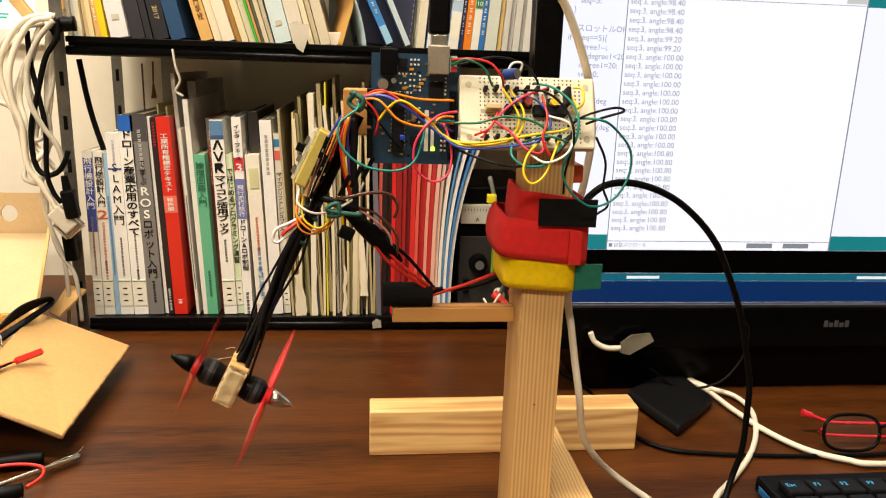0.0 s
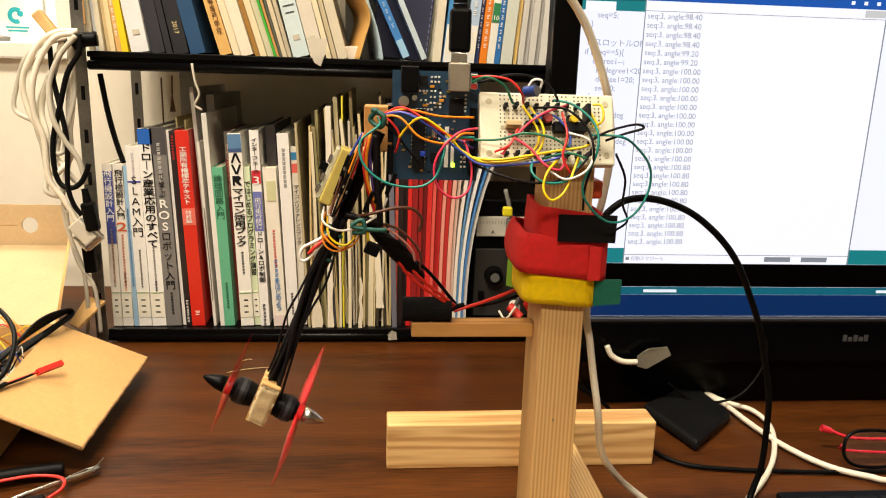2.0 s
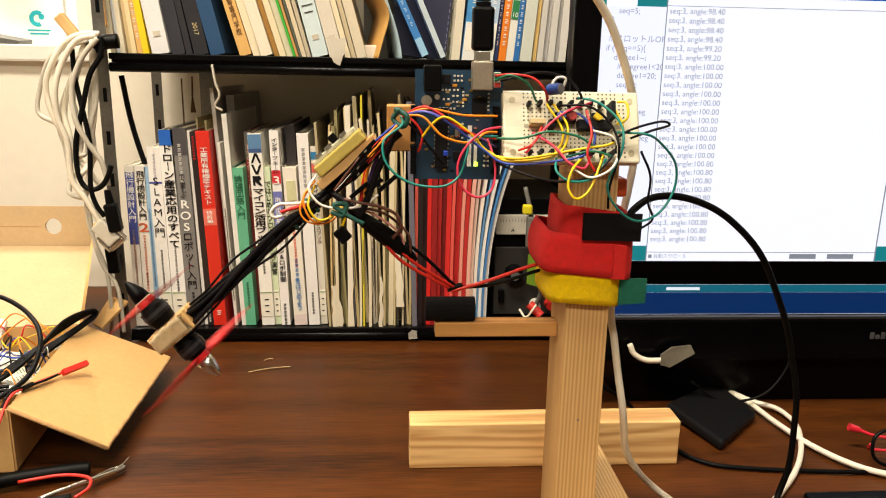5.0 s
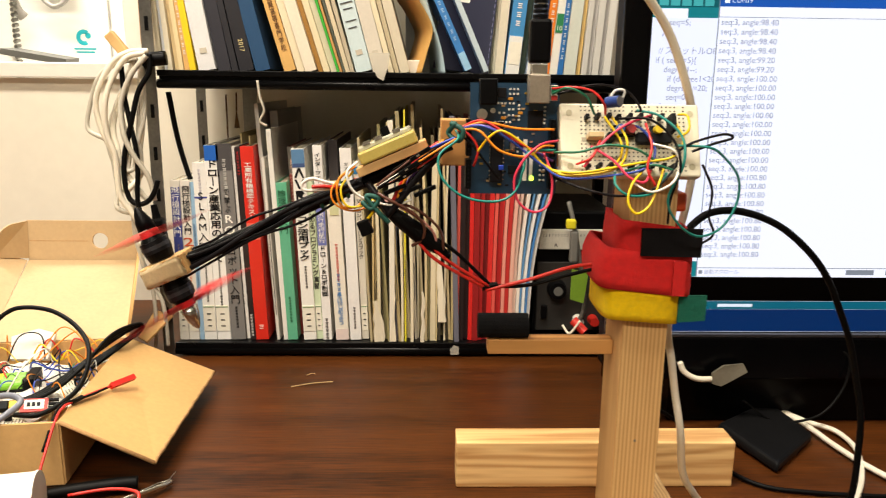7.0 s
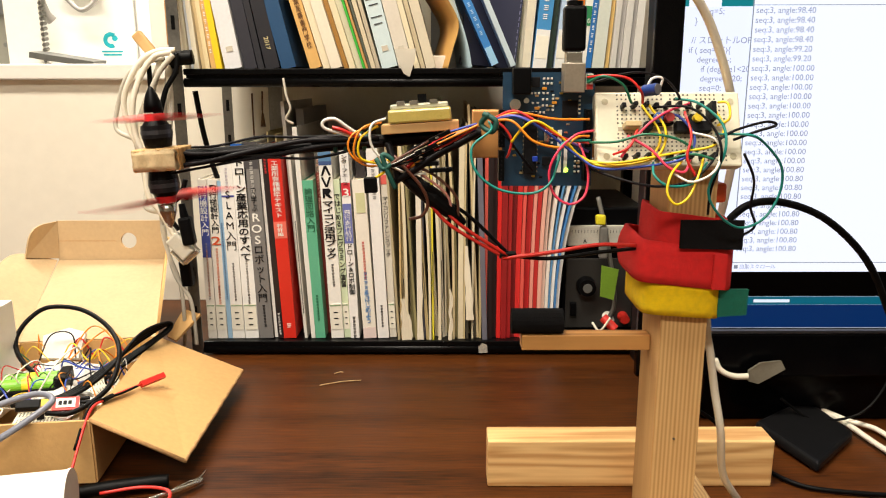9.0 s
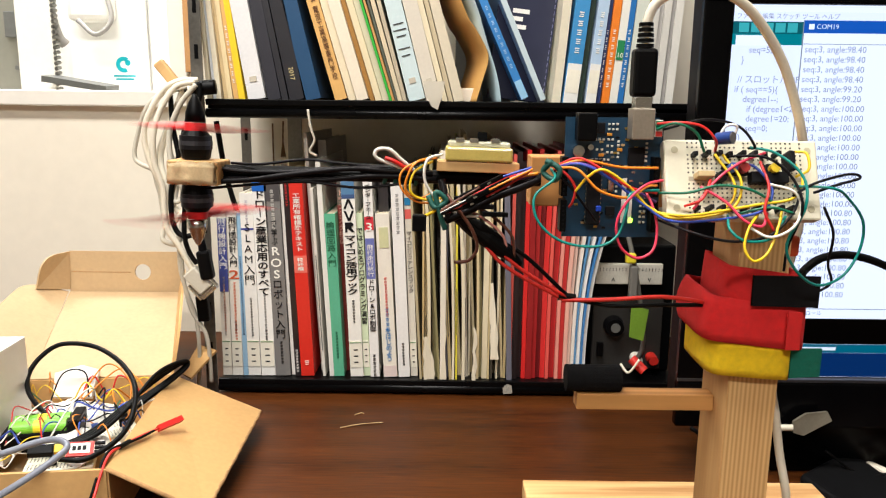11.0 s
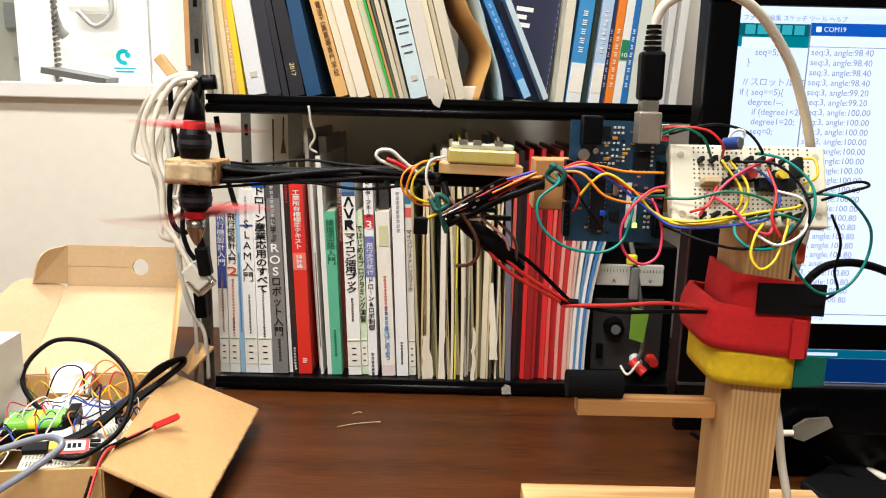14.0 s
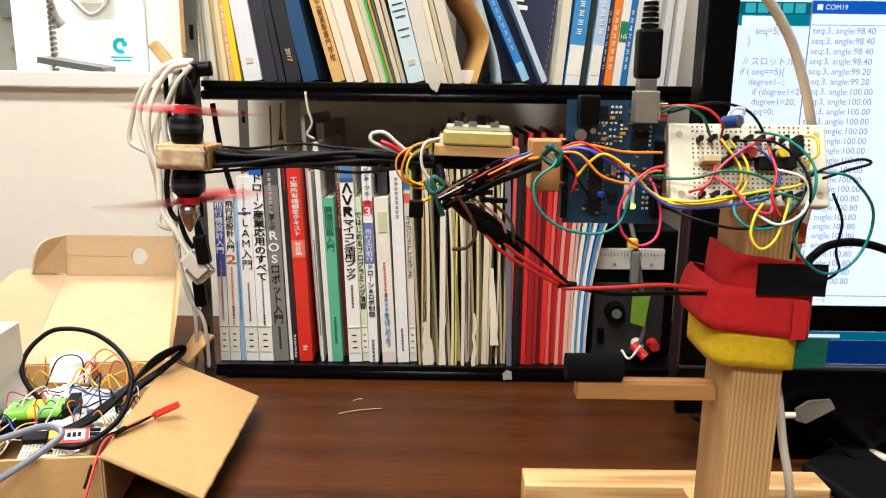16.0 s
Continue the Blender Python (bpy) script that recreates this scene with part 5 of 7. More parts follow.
cable("white_data_cable", [(0.0472, 0.4420, 0.3890), (0.0480, 0.4410, 0.3970), (0.0515, 0.4400, 0.4040), (0.0600, 0.4390, 0.4090), (0.0740, 0.4400, 0.4110), (0.0880, 0.4410, 0.4090), (0.1010, 0.4440, 0.4020), (0.1140, 0.4490, 0.3900), (0.1260, 0.4540, 0.3750), (0.1360, 0.4590, 0.3570), (0.1450, 0.4650, 0.3380), (0.1500, 0.4700, 0.3240), (0.1545, 0.4740, 0.2950), (0.1530, 0.4780, 0.2650), (0.1480, 0.4770, 0.2360), (0.1470, 0.4750, 0.1850), (0.1500, 0.4720, 0.1630), (0.1540, 0.4700, 0.1380), (0.1570, 0.4620, 0.1130), (0.1670, 0.4780, 0.0750), (0.1820, 0.4920, 0.0500), (0.2050, 0.5130, 0.0220), (0.2320, 0.5050, 0.0040), (0.2520, 0.4710, 0.0035), (0.2720, 0.4710, 0.0035), (0.2920, 0.5010, 0.0040), (0.3170, 0.5250, 0.0040), (0.3510, 0.5610, 0.0040), (0.3790, 0.6010, 0.0040), (0.3990, 0.6460, 0.0050), (0.3980, 0.6810, 0.0060), (0.3770, 0.6980, 0.0080), (0.3610, 0.7190, 0.0100)], 0.0026, WHITE_CABLE, "ivory data cable arching over the boards and down to the desk")
cable("white_mains_cable", [(0.3600, 0.7190, 0.0100), (0.3720, 0.6940, 0.0080), (0.3810, 0.6480, 0.0060), (0.3930, 0.6040, 0.0050), (0.4120, 0.5690, 0.0050), (0.4390, 0.5500, 0.0050), (0.4690, 0.5420, 0.0050), (0.6200, 0.5450, 0.0045), (0.7400, 0.5600, 0.0045)], 0.0028, WHITE_CABLE, "ivory cable lying across the desk")
cable("black_cable", [(0.1460, 0.4560, 0.2360), (0.1480, 0.4550, 0.2540), (0.1530, 0.4600, 0.2590), (0.1640, 0.4640, 0.2650), (0.1810, 0.4690, 0.2660), (0.2020, 0.4750, 0.2610), (0.2230, 0.4810, 0.2510), (0.2450, 0.4870, 0.2340), (0.2620, 0.4920, 0.2150), (0.2760, 0.4950, 0.1900), (0.2890, 0.4980, 0.1630), (0.2980, 0.5000, 0.1350), (0.3050, 0.5000, 0.1070), (0.3070, 0.5000, 0.0780), (0.3070, 0.5000, 0.0460), (0.3005, 0.4980, 0.0220), (0.2880, 0.4820, 0.0045), (0.2660, 0.4400, 0.0045), (0.2400, 0.3800, 0.0045), (0.2000, 0.2800, 0.0045)], 0.0024, BLACK_RUBBER, "thick black cable arching from the post to the desk")
cable("thin_black_cable", [(0.1650, 0.6600, 0.0700), (0.2000, 0.6600, 0.0450), (0.2330, 0.6720, 0.0200), (0.2450, 0.6640, 0.0060), (0.2550, 0.6330, 0.0030), (0.2630, 0.6020, 0.0030), (0.2820, 0.5800, 0.0030), (0.3160, 0.5710, 0.0030), (0.3560, 0.5660, 0.0030), (0.4030, 0.5620, 0.0030), (0.4470, 0.5620, 0.0030), (0.4840, 0.5620, 0.0030), (0.6600, 0.5750, 0.0030)], 0.002, BLACK_RUBBER, "thin black cable lying behind the stand on the desk")
cable("thin_black_cable", [(0.31, 0.70, 0.03), (0.34, 0.69, 0.012), (0.38, 0.685, 0.02), (0.405, 0.69, 0.045), (0.412, 0.695, 0.075), (0.402, 0.70, 0.088)], 0.0013, BLACK_RUBBER, "thin black lead hanging below the monitor")
tg = empty("white_lead_end", pose(-0.008, 0, 0.006), "white lead with a flat plug below the monitor, its shade put into the colour", "plug")
part("lead", tube([(0.245, 0.690, 0.070), (0.250, 0.688, 0.060), (0.262, 0.686, 0.054), (0.278, 0.686, 0.0535)], 0.003), WHITE_CABLE, tg)
# plug colour is darkened to carry the shade under the monitor
part("plug", plate([(0.277, 0.686, 0.049), (0.286, 0.684, 0.047), (0.311, 0.684, 0.062), (0.307, 0.686, 0.070), (0.288, 0.686, 0.068), (0.277, 0.686, 0.060)], 0.006), mat("shade_darkened_plug", (112, 106, 92), 0.5), tg)

# ---------------------------------------------------------------- the swinging arm; it hangs along -z from its pivot
PIV = (-0.0001, 0.450, 0.3128)
arm = empty("rotor_arm", pose(*PIV), "swinging black arm carrying twin red propellers", "rotor arm")
LOCAL = lambda up, s, y=0.0: (-up, y, -s)  # up: above the arm when it lies level; s: along it from the pivot
part("wood_strip", block(-0.0105, -0.0050, -0.010, 0.006, -0.058, -0.013, 0.0005), PLY, arm, "pale wooden strip")
part("carbon_tube", rod(LOCAL(0.0015, 0.0), LOCAL(-0.0005, 0.178), 0.0038, seg=16), BLACK_PLASTIC, arm)
sens = part("sensor_board", block(-0.0185, -0.0108, -0.011, 0.006, -0.0535, -0.017, 0.0012), mat("yellowish_sensor_case", (196, 176, 92), 0.3, 0, 0.1, 80, 0, 0.3), arm, "small sensor board in a cloudy case")
part("sensor_lid", block(-0.0215, -0.0186, -0.0095, 0.005, -0.0520, -0.0185, 0.0009), clear("cloudy_case_lid", (226, 224, 196), 0.55, 0.2), sens)
for s in (0.026, 0.0375, 0.045):
    part("sensor_socket", block(-0.0232, -0.0210, -0.010, -0.004, -s - 0.003, -s + 0.0015), CHROME, sens)
part("pin_row", block(-0.0265, -0.0210, -0.002, 0.001, -0.036, -0.031), BLACK_PLASTIC, sens)
mb = part("motor_mount", block(-0.0055, 0.0075, -0.013, 0.011, -0.2035, -0.1755, 0.0008), PLY, arm, "small pale wooden motor block")
lump = random.Random(21)
bm = bmesh.new()
NG, NH = 14, 8
grid = []
for i in range(NG + 1):
    for k in range(NH + 1):
        rim = i in (0, NG) or k in (0, NH)
        gx = -0.0050 + 0.0120 * k / NH + (lump.uniform(-0.0007, 0.0007) if k in (0, NH) else lump.uniform(-0.0003, 0.0003))
        gz = -0.2030 + 0.0270 * i / NG + (lump.uniform(-0.0008, 0.0006) if i in (0, NG) else lump.uniform(-0.0003, 0.0003))
        grid.append(bm.verts.new((gx, -0.0128 if rim else -0.0142 - lump.uniform(0, 0.0003) - 0.0003 * math.sin(1.1 * i), gz)))
for i in range(NG):
    for k in range(NH):
        a = i * (NH + 1) + k
        bm.faces.new((grid[a], grid[a + 1], grid[a + NH + 2], grid[a + NH + 1]))
bmesh.ops.solidify(bm, geom=bm.faces[:], thickness=-0.0008)
bmesh.ops.recalc_face_normals(bm, faces=bm.faces[:])
part("glue_patch", bm, mat("dried_glue", (226, 202, 156), 0.5, 0, 0.1, 120, 0.25), mb, "lumpy dried glue", True)
SM = 0.1915
for sign, nose in ((1, BLACK_PLASTIC), (-1, CHROME)):
    x0 = -0.001 + sign * 0.0070
    u = lambda h: (-(x0 + sign * h * 0.88), 0, -SM)
    mo = part("motor", rod(u(0.0), u(0.006), 0.0076, 0.0086, 24), BLACK_PLASTIC, arm, "black brushless motor")
    part("motor_bell", rod(u(0.006), u(0.0145), 0.0089, 0.0087, 28), mat("satin_black_bell", (38, 38, 42), 0.3, 0.6), mo)
    part("motor_stripe", rod(u(0.0085), u(0.0112), 0.00915, 0.00905, 28), mat("grey_label_band", (66, 66, 70), 0.35, 0.4), mo)
    part("motor_collar", rod(u(0.0145), u(0.0185), 0.0078, 0.0054, 24), BLACK_PLASTIC, mo)

# bundled wires that ride on the arm
def armwire(c, pts, r=0.0009, name="arm_wire", m=None):
    return part(name, tube([LOCAL(q[0] * (1 - 0.35 * max(0, min(1, (q[1] - 0.08) / 0.03))) - 0.0035 * max(0, min(1, (q[1] - 0.11) / 0.055)), q[1], q[2]) for q in pts], r, 6, 8), m or wire_mat(c), arm)


armwire("black", [(0.003, 0.060, -0.006), (0.004, 0.085, -0.007), (0.006, 0.105, -0.007), (0.003, 0.135, -0.008), (-0.001, 0.160, -0.008), (-0.003, 0.176, -0.007)], 0.0015)
armwire("black", [(0.004, 0.062, -0.003), (0.006, 0.09, -0.005), (0.0065, 0.115, -0.006), (0.0045, 0.14, -0.006), (0.006, 0.165, -0.006), (0.008, 0.178, -0.004)], 0.0012)
armwire("black", [(0.000, 0.058, -0.006), (0.001, 0.09, -0.007), (-0.003, 0.12, -0.006), (-0.002, 0.15, -0.005), (-0.001, 0.176, -0.003)], 0.0015)
armwire("black", [(0.006, 0.085, -0.004), (0.0105, 0.110, -0.006), (0.0145, 0.130, -0.006), (0.0115, 0.155, -0.005), (0.012, 0.172, 0.0)], 0.0008)
armwire("black", [(-0.002, 0.07, -0.005), (-0.008, 0.10, -0.006), (-0.004, 0.13, -0.007), (-0.006, 0.165, -0.006), (-0.01, 0.185, -0.004)], 0.0008)
part("heat_shrink", rod(LOCAL(0.002, 0.066), LOCAL(0.0025, 0.10), 0.0046, 0.0042, 14), BLACK_RUBBER, arm)
for k, s in enumerate((0.066, 0.071, 0.077, 0.083)):
    armwire("green", [(0.007, s, -0.002), (0.003, s + 0.002, -0.0058), (-0.003, s + 0.0035, -0.004), (-0.002, s + 0.004, 0.003)], 0.0013, "twist_tie", mat("dark_green_twist_tie", (24, 84, 74)))
armwire("white", [(0.003, 0.068, -0.006), (0.011, 0.078, -0.009), (0.0165, 0.084, -0.010), (0.0172, 0.0905, -0.010), (0.012, 0.090, -0.010), (0.005, 0.075, -0.007)], 0.0010)
armwire("red", [(0.003, 0.070, -0.006), (0.009, 0.080, -0.010), (0.012, 0.086, -0.010)], 0.0011)
armwire("orange", [(0.012, 0.058, -0.006), (0.010, 0.068, -0.012), (0.003, 0.073, -0.014), (-0.006, 0.074, -0.013), (-0.010, 0.066, -0.011), (-0.006, 0.058, -0.008)], 0.0007)
armwire("yellow", [(0.010, 0.060, -0.006), (0.004, 0.070, -0.013), (-0.007, 0.071, -0.014), (-0.011, 0.060, -0.012), (-0.008, 0.052, -0.01)], 0.0007)
armwire("white", [(0.014, 0.055, -0.008), (0.011, 0.063, -0.013), (0.000, 0.064, -0.014), (-0.010, 0.057, -0.013), (-0.018, 0.045, -0.011), (-0.019, 0.034, -0.01)], 0.0008)
armwire("orange", [(0.013, 0.058, -0.004), (0.006, 0.075, -0.011), (-0.004, 0.077, -0.012), (-0.012, 0.068, -0.011), (-0.012, 0.054, -0.01)], 0.0006)
armwire("brown", [(-0.003, 0.056, -0.005), (-0.012, 0.048, -0.012), (-0.025, 0.038, -0.012), (-0.036, 0.034, -0.010), (-0.044, 0.038, -0.008), (-0.046, 0.046, -0.006)], 0.001)
armwire("green", [(-0.008, 0.062, -0.014), (-0.014, 0.058, -0.016), (-0.010, 0.052, -0.016), (-0.006, 0.058, -0.016), (-0.018, 0.055, -0.016), (-0.026, 0.052, -0.015)], 0.0015, "twist_tie", mat("dark_green_twist_tie", (24, 84, 74)))
armwire("yellow", [(-0.008, 0.054, -0.014), (-0.011, 0.054, -0.015), (-0.016, 0.058, -0.015), (-0.019, 0.063, -0.014)], 0.0009)
part("loose_connector", block(0.0185, 0.0275, -0.017, -0.012, -0.070, -0.0625, 0.0006), BLACK_PLASTIC, arm, "small black two-pin connector")
armwire("red", [(-0.016, 0.046, -0.009), (-0.006, 0.034, -0.010), (0.003, 0.020, -0.010), (0.006, 0.006, -0.011)], 0.0012)
armwire("purple", [(-0.016, 0.044, -0.006), (-0.006, 0.028, -0.008), (0.002, 0.014, -0.009), (0.005, 0.004, -0.011)], 0.001)
armwire("orange", [(-0.015, 0.042, -0.011), (-0.004, 0.030, -0.012), (0.003, 0.016, -0.012), (0.006, 0.003, -0.012)], 0.001)
armwire("black", [(-0.022, 0.052, -0.010), (-0.016, 0.040, -0.011), (-0.008, 0.026, -0.011), (-0.002, 0.012, -0.011), (0.003, 0.002, -0.011)], 0.0022)
armwire("black", [(0.0, 0.055, -0.006), (-0.012, 0.052, -0.010), (-0.022, 0.050, -0.010)], 0.0022)
for k in range(3):
    part("crimp_housing", block(0.008 + 0.004 * k, 0.0105 + 0.004 * k, -0.013, -0.0095, -0.048 + 0.008 * k, -0.034 + 0.008 * k, 0.0003), BLACK_PLASTIC, arm)

# propellers: a hub and two twisted blades each, turning about the motors' axis
PROPS = []
RED_BLADE = mat("red_propeller_plastic", (214, 36, 40), 0.35, 0, 0.05, 60)
for sign, nose in ((1, BLACK_PLASTIC), (-1, CHROME)):
    x0 = -(-0.001 + sign * 0.0070) - sign * 0.0172
    pr = new("propeller")
    pr.parent = arm
    pr.empty_display_size = 0.01
    pr["label"] = "red two-bladed propeller with a %s nose cone" % ("black" if sign > 0 else "silver")
    pr.matrix_basis = pose(x0, 0, -SM)
    part("hub", rod((0.0022 * -sign, 0, 0), (-0.0035 * -sign, 0, 0), 0.0056, 0.0062, 20), RED_BLADE, pr)
    prof = [(0.0, 0.0056), (0.005, 0.0050), (0.010, 0.0034), (0.014, 0.0014), (0.0150, 0.0004)]
    bm = lathe(prof, pose(-0.0030 * sign, 0, 0, 0, -90 * sign, 0))
    part("nose_cone", bm, nose, pr, "black nose cone" if sign > 0 else "polished metal nose cone", True)
    for side in (1, -1):
        bm = bmesh.new()
        rows = []
        for i in range(9):
            f = i / 8
            rad = 0.004 + 0.047 * f
            chord = 0.0045 + 0.006 * math.sin(math.pi * min(1, f * 0.9 + 0.08)) if f < 1 else 0.004
            tw = math.radians(38 - 26 * f) * sign
            ring = []
            for a, th in ((-0.5, 0), (0, 0.0006), (0.5, 0), (0, -0.0006)):
                q = a * chord
                ring.append(bm.verts.new((math.sin(tw) * q + th, side * math.cos(tw) * q, side * rad)))
            rows.append(ring)
        for p, q in zip(rows, rows[1:]):
            for k in range(4):
                bm.faces.new((p[k], p[(k + 1) % 4], q[(k + 1) % 4], q[k]))
        bm.faces.new(rows[-1])
        bm.faces.new(rows[0][::-1])
        bmesh.ops.recalc_face_normals(bm, faces=bm.faces[:])
        part("blade", bm, RED_BLADE, pr, "", True)
    PROPS.append((pr, x0, sign))

# power lead between the arm and the post, in two stiff lengths
L1, L2 = 0.088, 0.073
lead1 = empty("power_lead", None, "red and black power lead in braided sleeve hanging from the arm", "power lead")
part("sleeve", lathe([(0, 0.002), (0.008, 0.0036), (0.018, 0.0050), (0.032, 0.0056), (0.044, 0.0044), (0.052, 0.0028), (0.056, 0.0016)], pose(0, 0, 0, 0, 90, 0), 14), BLACK_RUBBER, lead1, "crumpled black tape sleeve")
part("sleeve_fold", lathe([(0, 0.001), (0.008, 0.0030), (0.018, 0.0024), (0.024, 0.0008)], pose(0.016, -0.004, 0.002, 0, 84, 8), 10), BLACK_RUBBER, lead1)
part("red_wire", tube([(0.030, -0.002, -0.003), (0.05, -0.003, -0.006), (L1, -0.001, -0.001)], 0.0011), RED_WIRE, lead1)
part("red_wire", tube([(0.034, -0.002, 0.000), (0.055, -0.003, -0.002), (L1, -0.001, 0.001)], 0.0011), RED_WIRE, lead1)
part("black_wire", tube([(0.034, 0.001, 0.002), (0.055, 0, 0.005), (L1, 0, 0.002)], 0.0012), BLACK_RUBBER, lead1)
part("brown_wire", tube([(0.004, -0.002, 0.004), (0.02, -0.003, 0.011), (0.040, -0.003, 0.010), (0.050, -0.002, 0.001)], 0.0009), wire_mat("brown"), lead1)
part("pink_wire", tube([(0.002, -0.001, 0.003), (0.018, -0.003, 0.007), (0.036, -0.003, 0.007), (0.046, -0.002, 0.0)], 0.0008), mat("salmon_wire", (206, 140, 128), 0.4), lead1)
lead2 = empty("power_lead", None, "red and black power wires running into the straps on the post", "power lead")
part("solder_joint", rod((-0.004, 0, 0.001), (0.006, 0, 0.001), 0.0024, 0.0018, 10), BLACK_RUBBER, lead2)
part("red_wire", tube([(-0.002, -0.001, -0.001), (0.025, -0.002, 0.001), (0.055, -0.001, 0.004), (L2 + 0.006, 0, 0.002)], 0.0012), RED_WIRE, lead2)
part("black_wire", tube([(-0.002, 0.001, 0.001), (0.025, 0, -0.003), (0.055, 0, -0.001), (L2 + 0.006, 0.001, 0.0)], 0.0012), BLACK_RUBBER, lead2)


# black jumper plugs that dangle beside the arm, between its foot and the tied bundle
plugs = empty("plug_bundle", None, "cluster of black jumper plugs dangling beside the arm", "plug")
for k, (px, pz, py) in enumerate(((0.001, 0.0030, 0.0), (0.013, 0.0034, -0.001), (0.003, 0.0002, -0.003), (0.0155, 0.0004, -0.002), (0.000, -0.0028, 0.0), (0.0125, -0.0030, 0.001))):
    pg = part("jumper_plug", block(px, px + 0.0135, py - 0.00125, py + 0.00125, pz - 0.00125, pz + 0.00125, 0.0003), BLACK_PLASTIC, plugs)
    part("plug_window", block(px + 0.004, px + 0.006, py - 0.0014, py - 0.0012, pz - 0.0005, pz + 0.0005), CHROME, pg)
    part("wire_tail", tube([(px + 0.013, py, pz), (0.026, py, pz * 0.9), (0.036, py - 0.001, pz * 0.5), (0.042, py - 0.001, pz * 0.2)], 0.0007, 5, 6), wire_mat(("red", "blue", "orange", "purple", "red", "black")[k]), plugs)
    part("wire_tail", tube([(px, py, pz), (-0.006, py, pz * 0.6), (-0.012, py, pz * 0.3)], 0.0007, 4, 6), wire_mat(("black", "brown", "black", "white", "black", "red")[k]), plugs)
DANGLE = [
        (22, (-0.0230, 0.4360, 0.2680), (-0.0120, 0.4360, 0.2990)),
        (79, (-0.0400, 0.4320, 0.2970), (-0.0090, 0.4340, 0.3100)),
        (91.5, (-0.0490, 0.4320, 0.2990), (-0.0230, 0.4340, 0.3120))]


# ---------------------------------------------------------------- what moves
SWING = [(0, 25.8), (0.5, 24.2), (1, 22.3), (1.5, 22.1), (2, 23.4), (2.5, 29.7), (3, 34.7), (3.5, 38.5), (4, 42.1), (4.2, 43.2), (4.8, 47.4), (5.4, 51.8), (6, 56.7), (6.5, 62.6), (7, 66.5), (7.5, 72.2), (8, 79.4), (8.5, 83.8), (9, 86.4), (9.5, 88.8), (10.3, 90.4), (11.2, 91.8), (12, 92.1), (12.5, 91.5), (13, 91.5), (13.5, 91.5), (14, 91.5), (14.5, 91.2), (15, 91.2), (15.5, 91.2), (16, 91.5)]


# the arm hangs a little off its pivot
OFF = Vector((0.0041, 0, -0.0043))
for piece in arm.children:
    piece.matrix_basis = Matrix.Translation(OFF) @ piece.matrix_basis


def motions():
    walk(arm, [(t, pose(*PIV, 0, a, 0)) for t, a in SWING])
    # the propellers turn 84 degrees in a thirtieth of a second, against each other
    for pr, x0, sign in PROPS:
        walk(pr, [(k / 30, pose(x0 + OFF.x, 0, -SM + OFF.z, ((46 if sign > 0 else 66) + 84 * k) * sign, 0, 0)) for k in range(481)])
    rows1, rows2 = [], []
    for t, a in SWING:
        top = pose(*PIV, 0, a, 0) @ (Vector(LOCAL(-0.013, 0.054, -0.006)) + OFF)
        f = min(1, (a - 20) / 60)
        end = Vector((0.128, 0.490, 0.198)).lerp(Vector((0.084, 0.446, 0.2405)), f)
        d = end - top
        flat = math.hypot(d.x, d.z)
        flat_l = min(flat, L1 + L2 - 0.0005)
        cosine = (L1 * L1 + flat_l * flat_l - L2 * L2) / (2 * L1 * flat_l)
        base = math.atan2(d.z, d.x)
        a1 = base - math.acos(max(-1, min(1, cosine)))
        mid = top + Vector((math.cos(a1) * L1, d.y * 0.5, math.sin(a1) * L1))
        for start, goal, rows in ((top, mid, rows1), (mid, end, rows2)):
            rows.append((t, Matrix.Translation(start) @ (goal - start).to_track_quat("X", "Z").to_matrix().to_4x4()))
    rows3 = []
    for t, a in SWING:
        foot, head = (Vector([float(np.interp(a, [d[0] for d in DANGLE], [d[n][c] for d in DANGLE])) for c in range(3)]) for n in (1, 2))
        rows3.append((t, Matrix.Translation(foot) @ (head - foot).to_track_quat("X", "Z").to_matrix().to_4x4()))
    walk(plugs, rows3)
    walk(lead1, rows1)
    walk(lead2, rows2)

# ---------------------------------------------------------------- cardboard box, open, with its lid thrown back
A, B_, C_, D_ = Vector((-0.328, 0.590, 0.060)), Vector((-0.351, 0.800, 0.060)), Vector((-0.495, 0.782, 0.060)), Vector((-0.472, 0.572, 0.060))
low = lambda v: Vector((v.x, v.y, 0.0025))
carton = empty("cardboard_box", None, "open brown cardboard box full of electronic parts", "box")
part("side_wall", plate([low(A), low(B_), B_, A], 0.003), CARD, carton)
part("side_wall", plate([low(C_), low(D_), D_, C_], 0.003), CARD, carton)
part("front_wall", plate([low(D_), low(A), A, D_], 0.003), CARD, carton)
part("back_wall", plate([low(B_), low(C_), C_, B_], 0.003), CARD, carton)
part("bottom", plate([low(A), low(B_), low(C_), low(D_)], 0.003), CARD_IN, carton)
E1, E2 = Vector((-0.405, 0.985, 0.105)), Vector((-0.550, 0.985, 0.104))
part("lid", plate([B_, E1, E2, C_], 0.003), CARD_IN, carton, "pale inside of the lid leaning back")


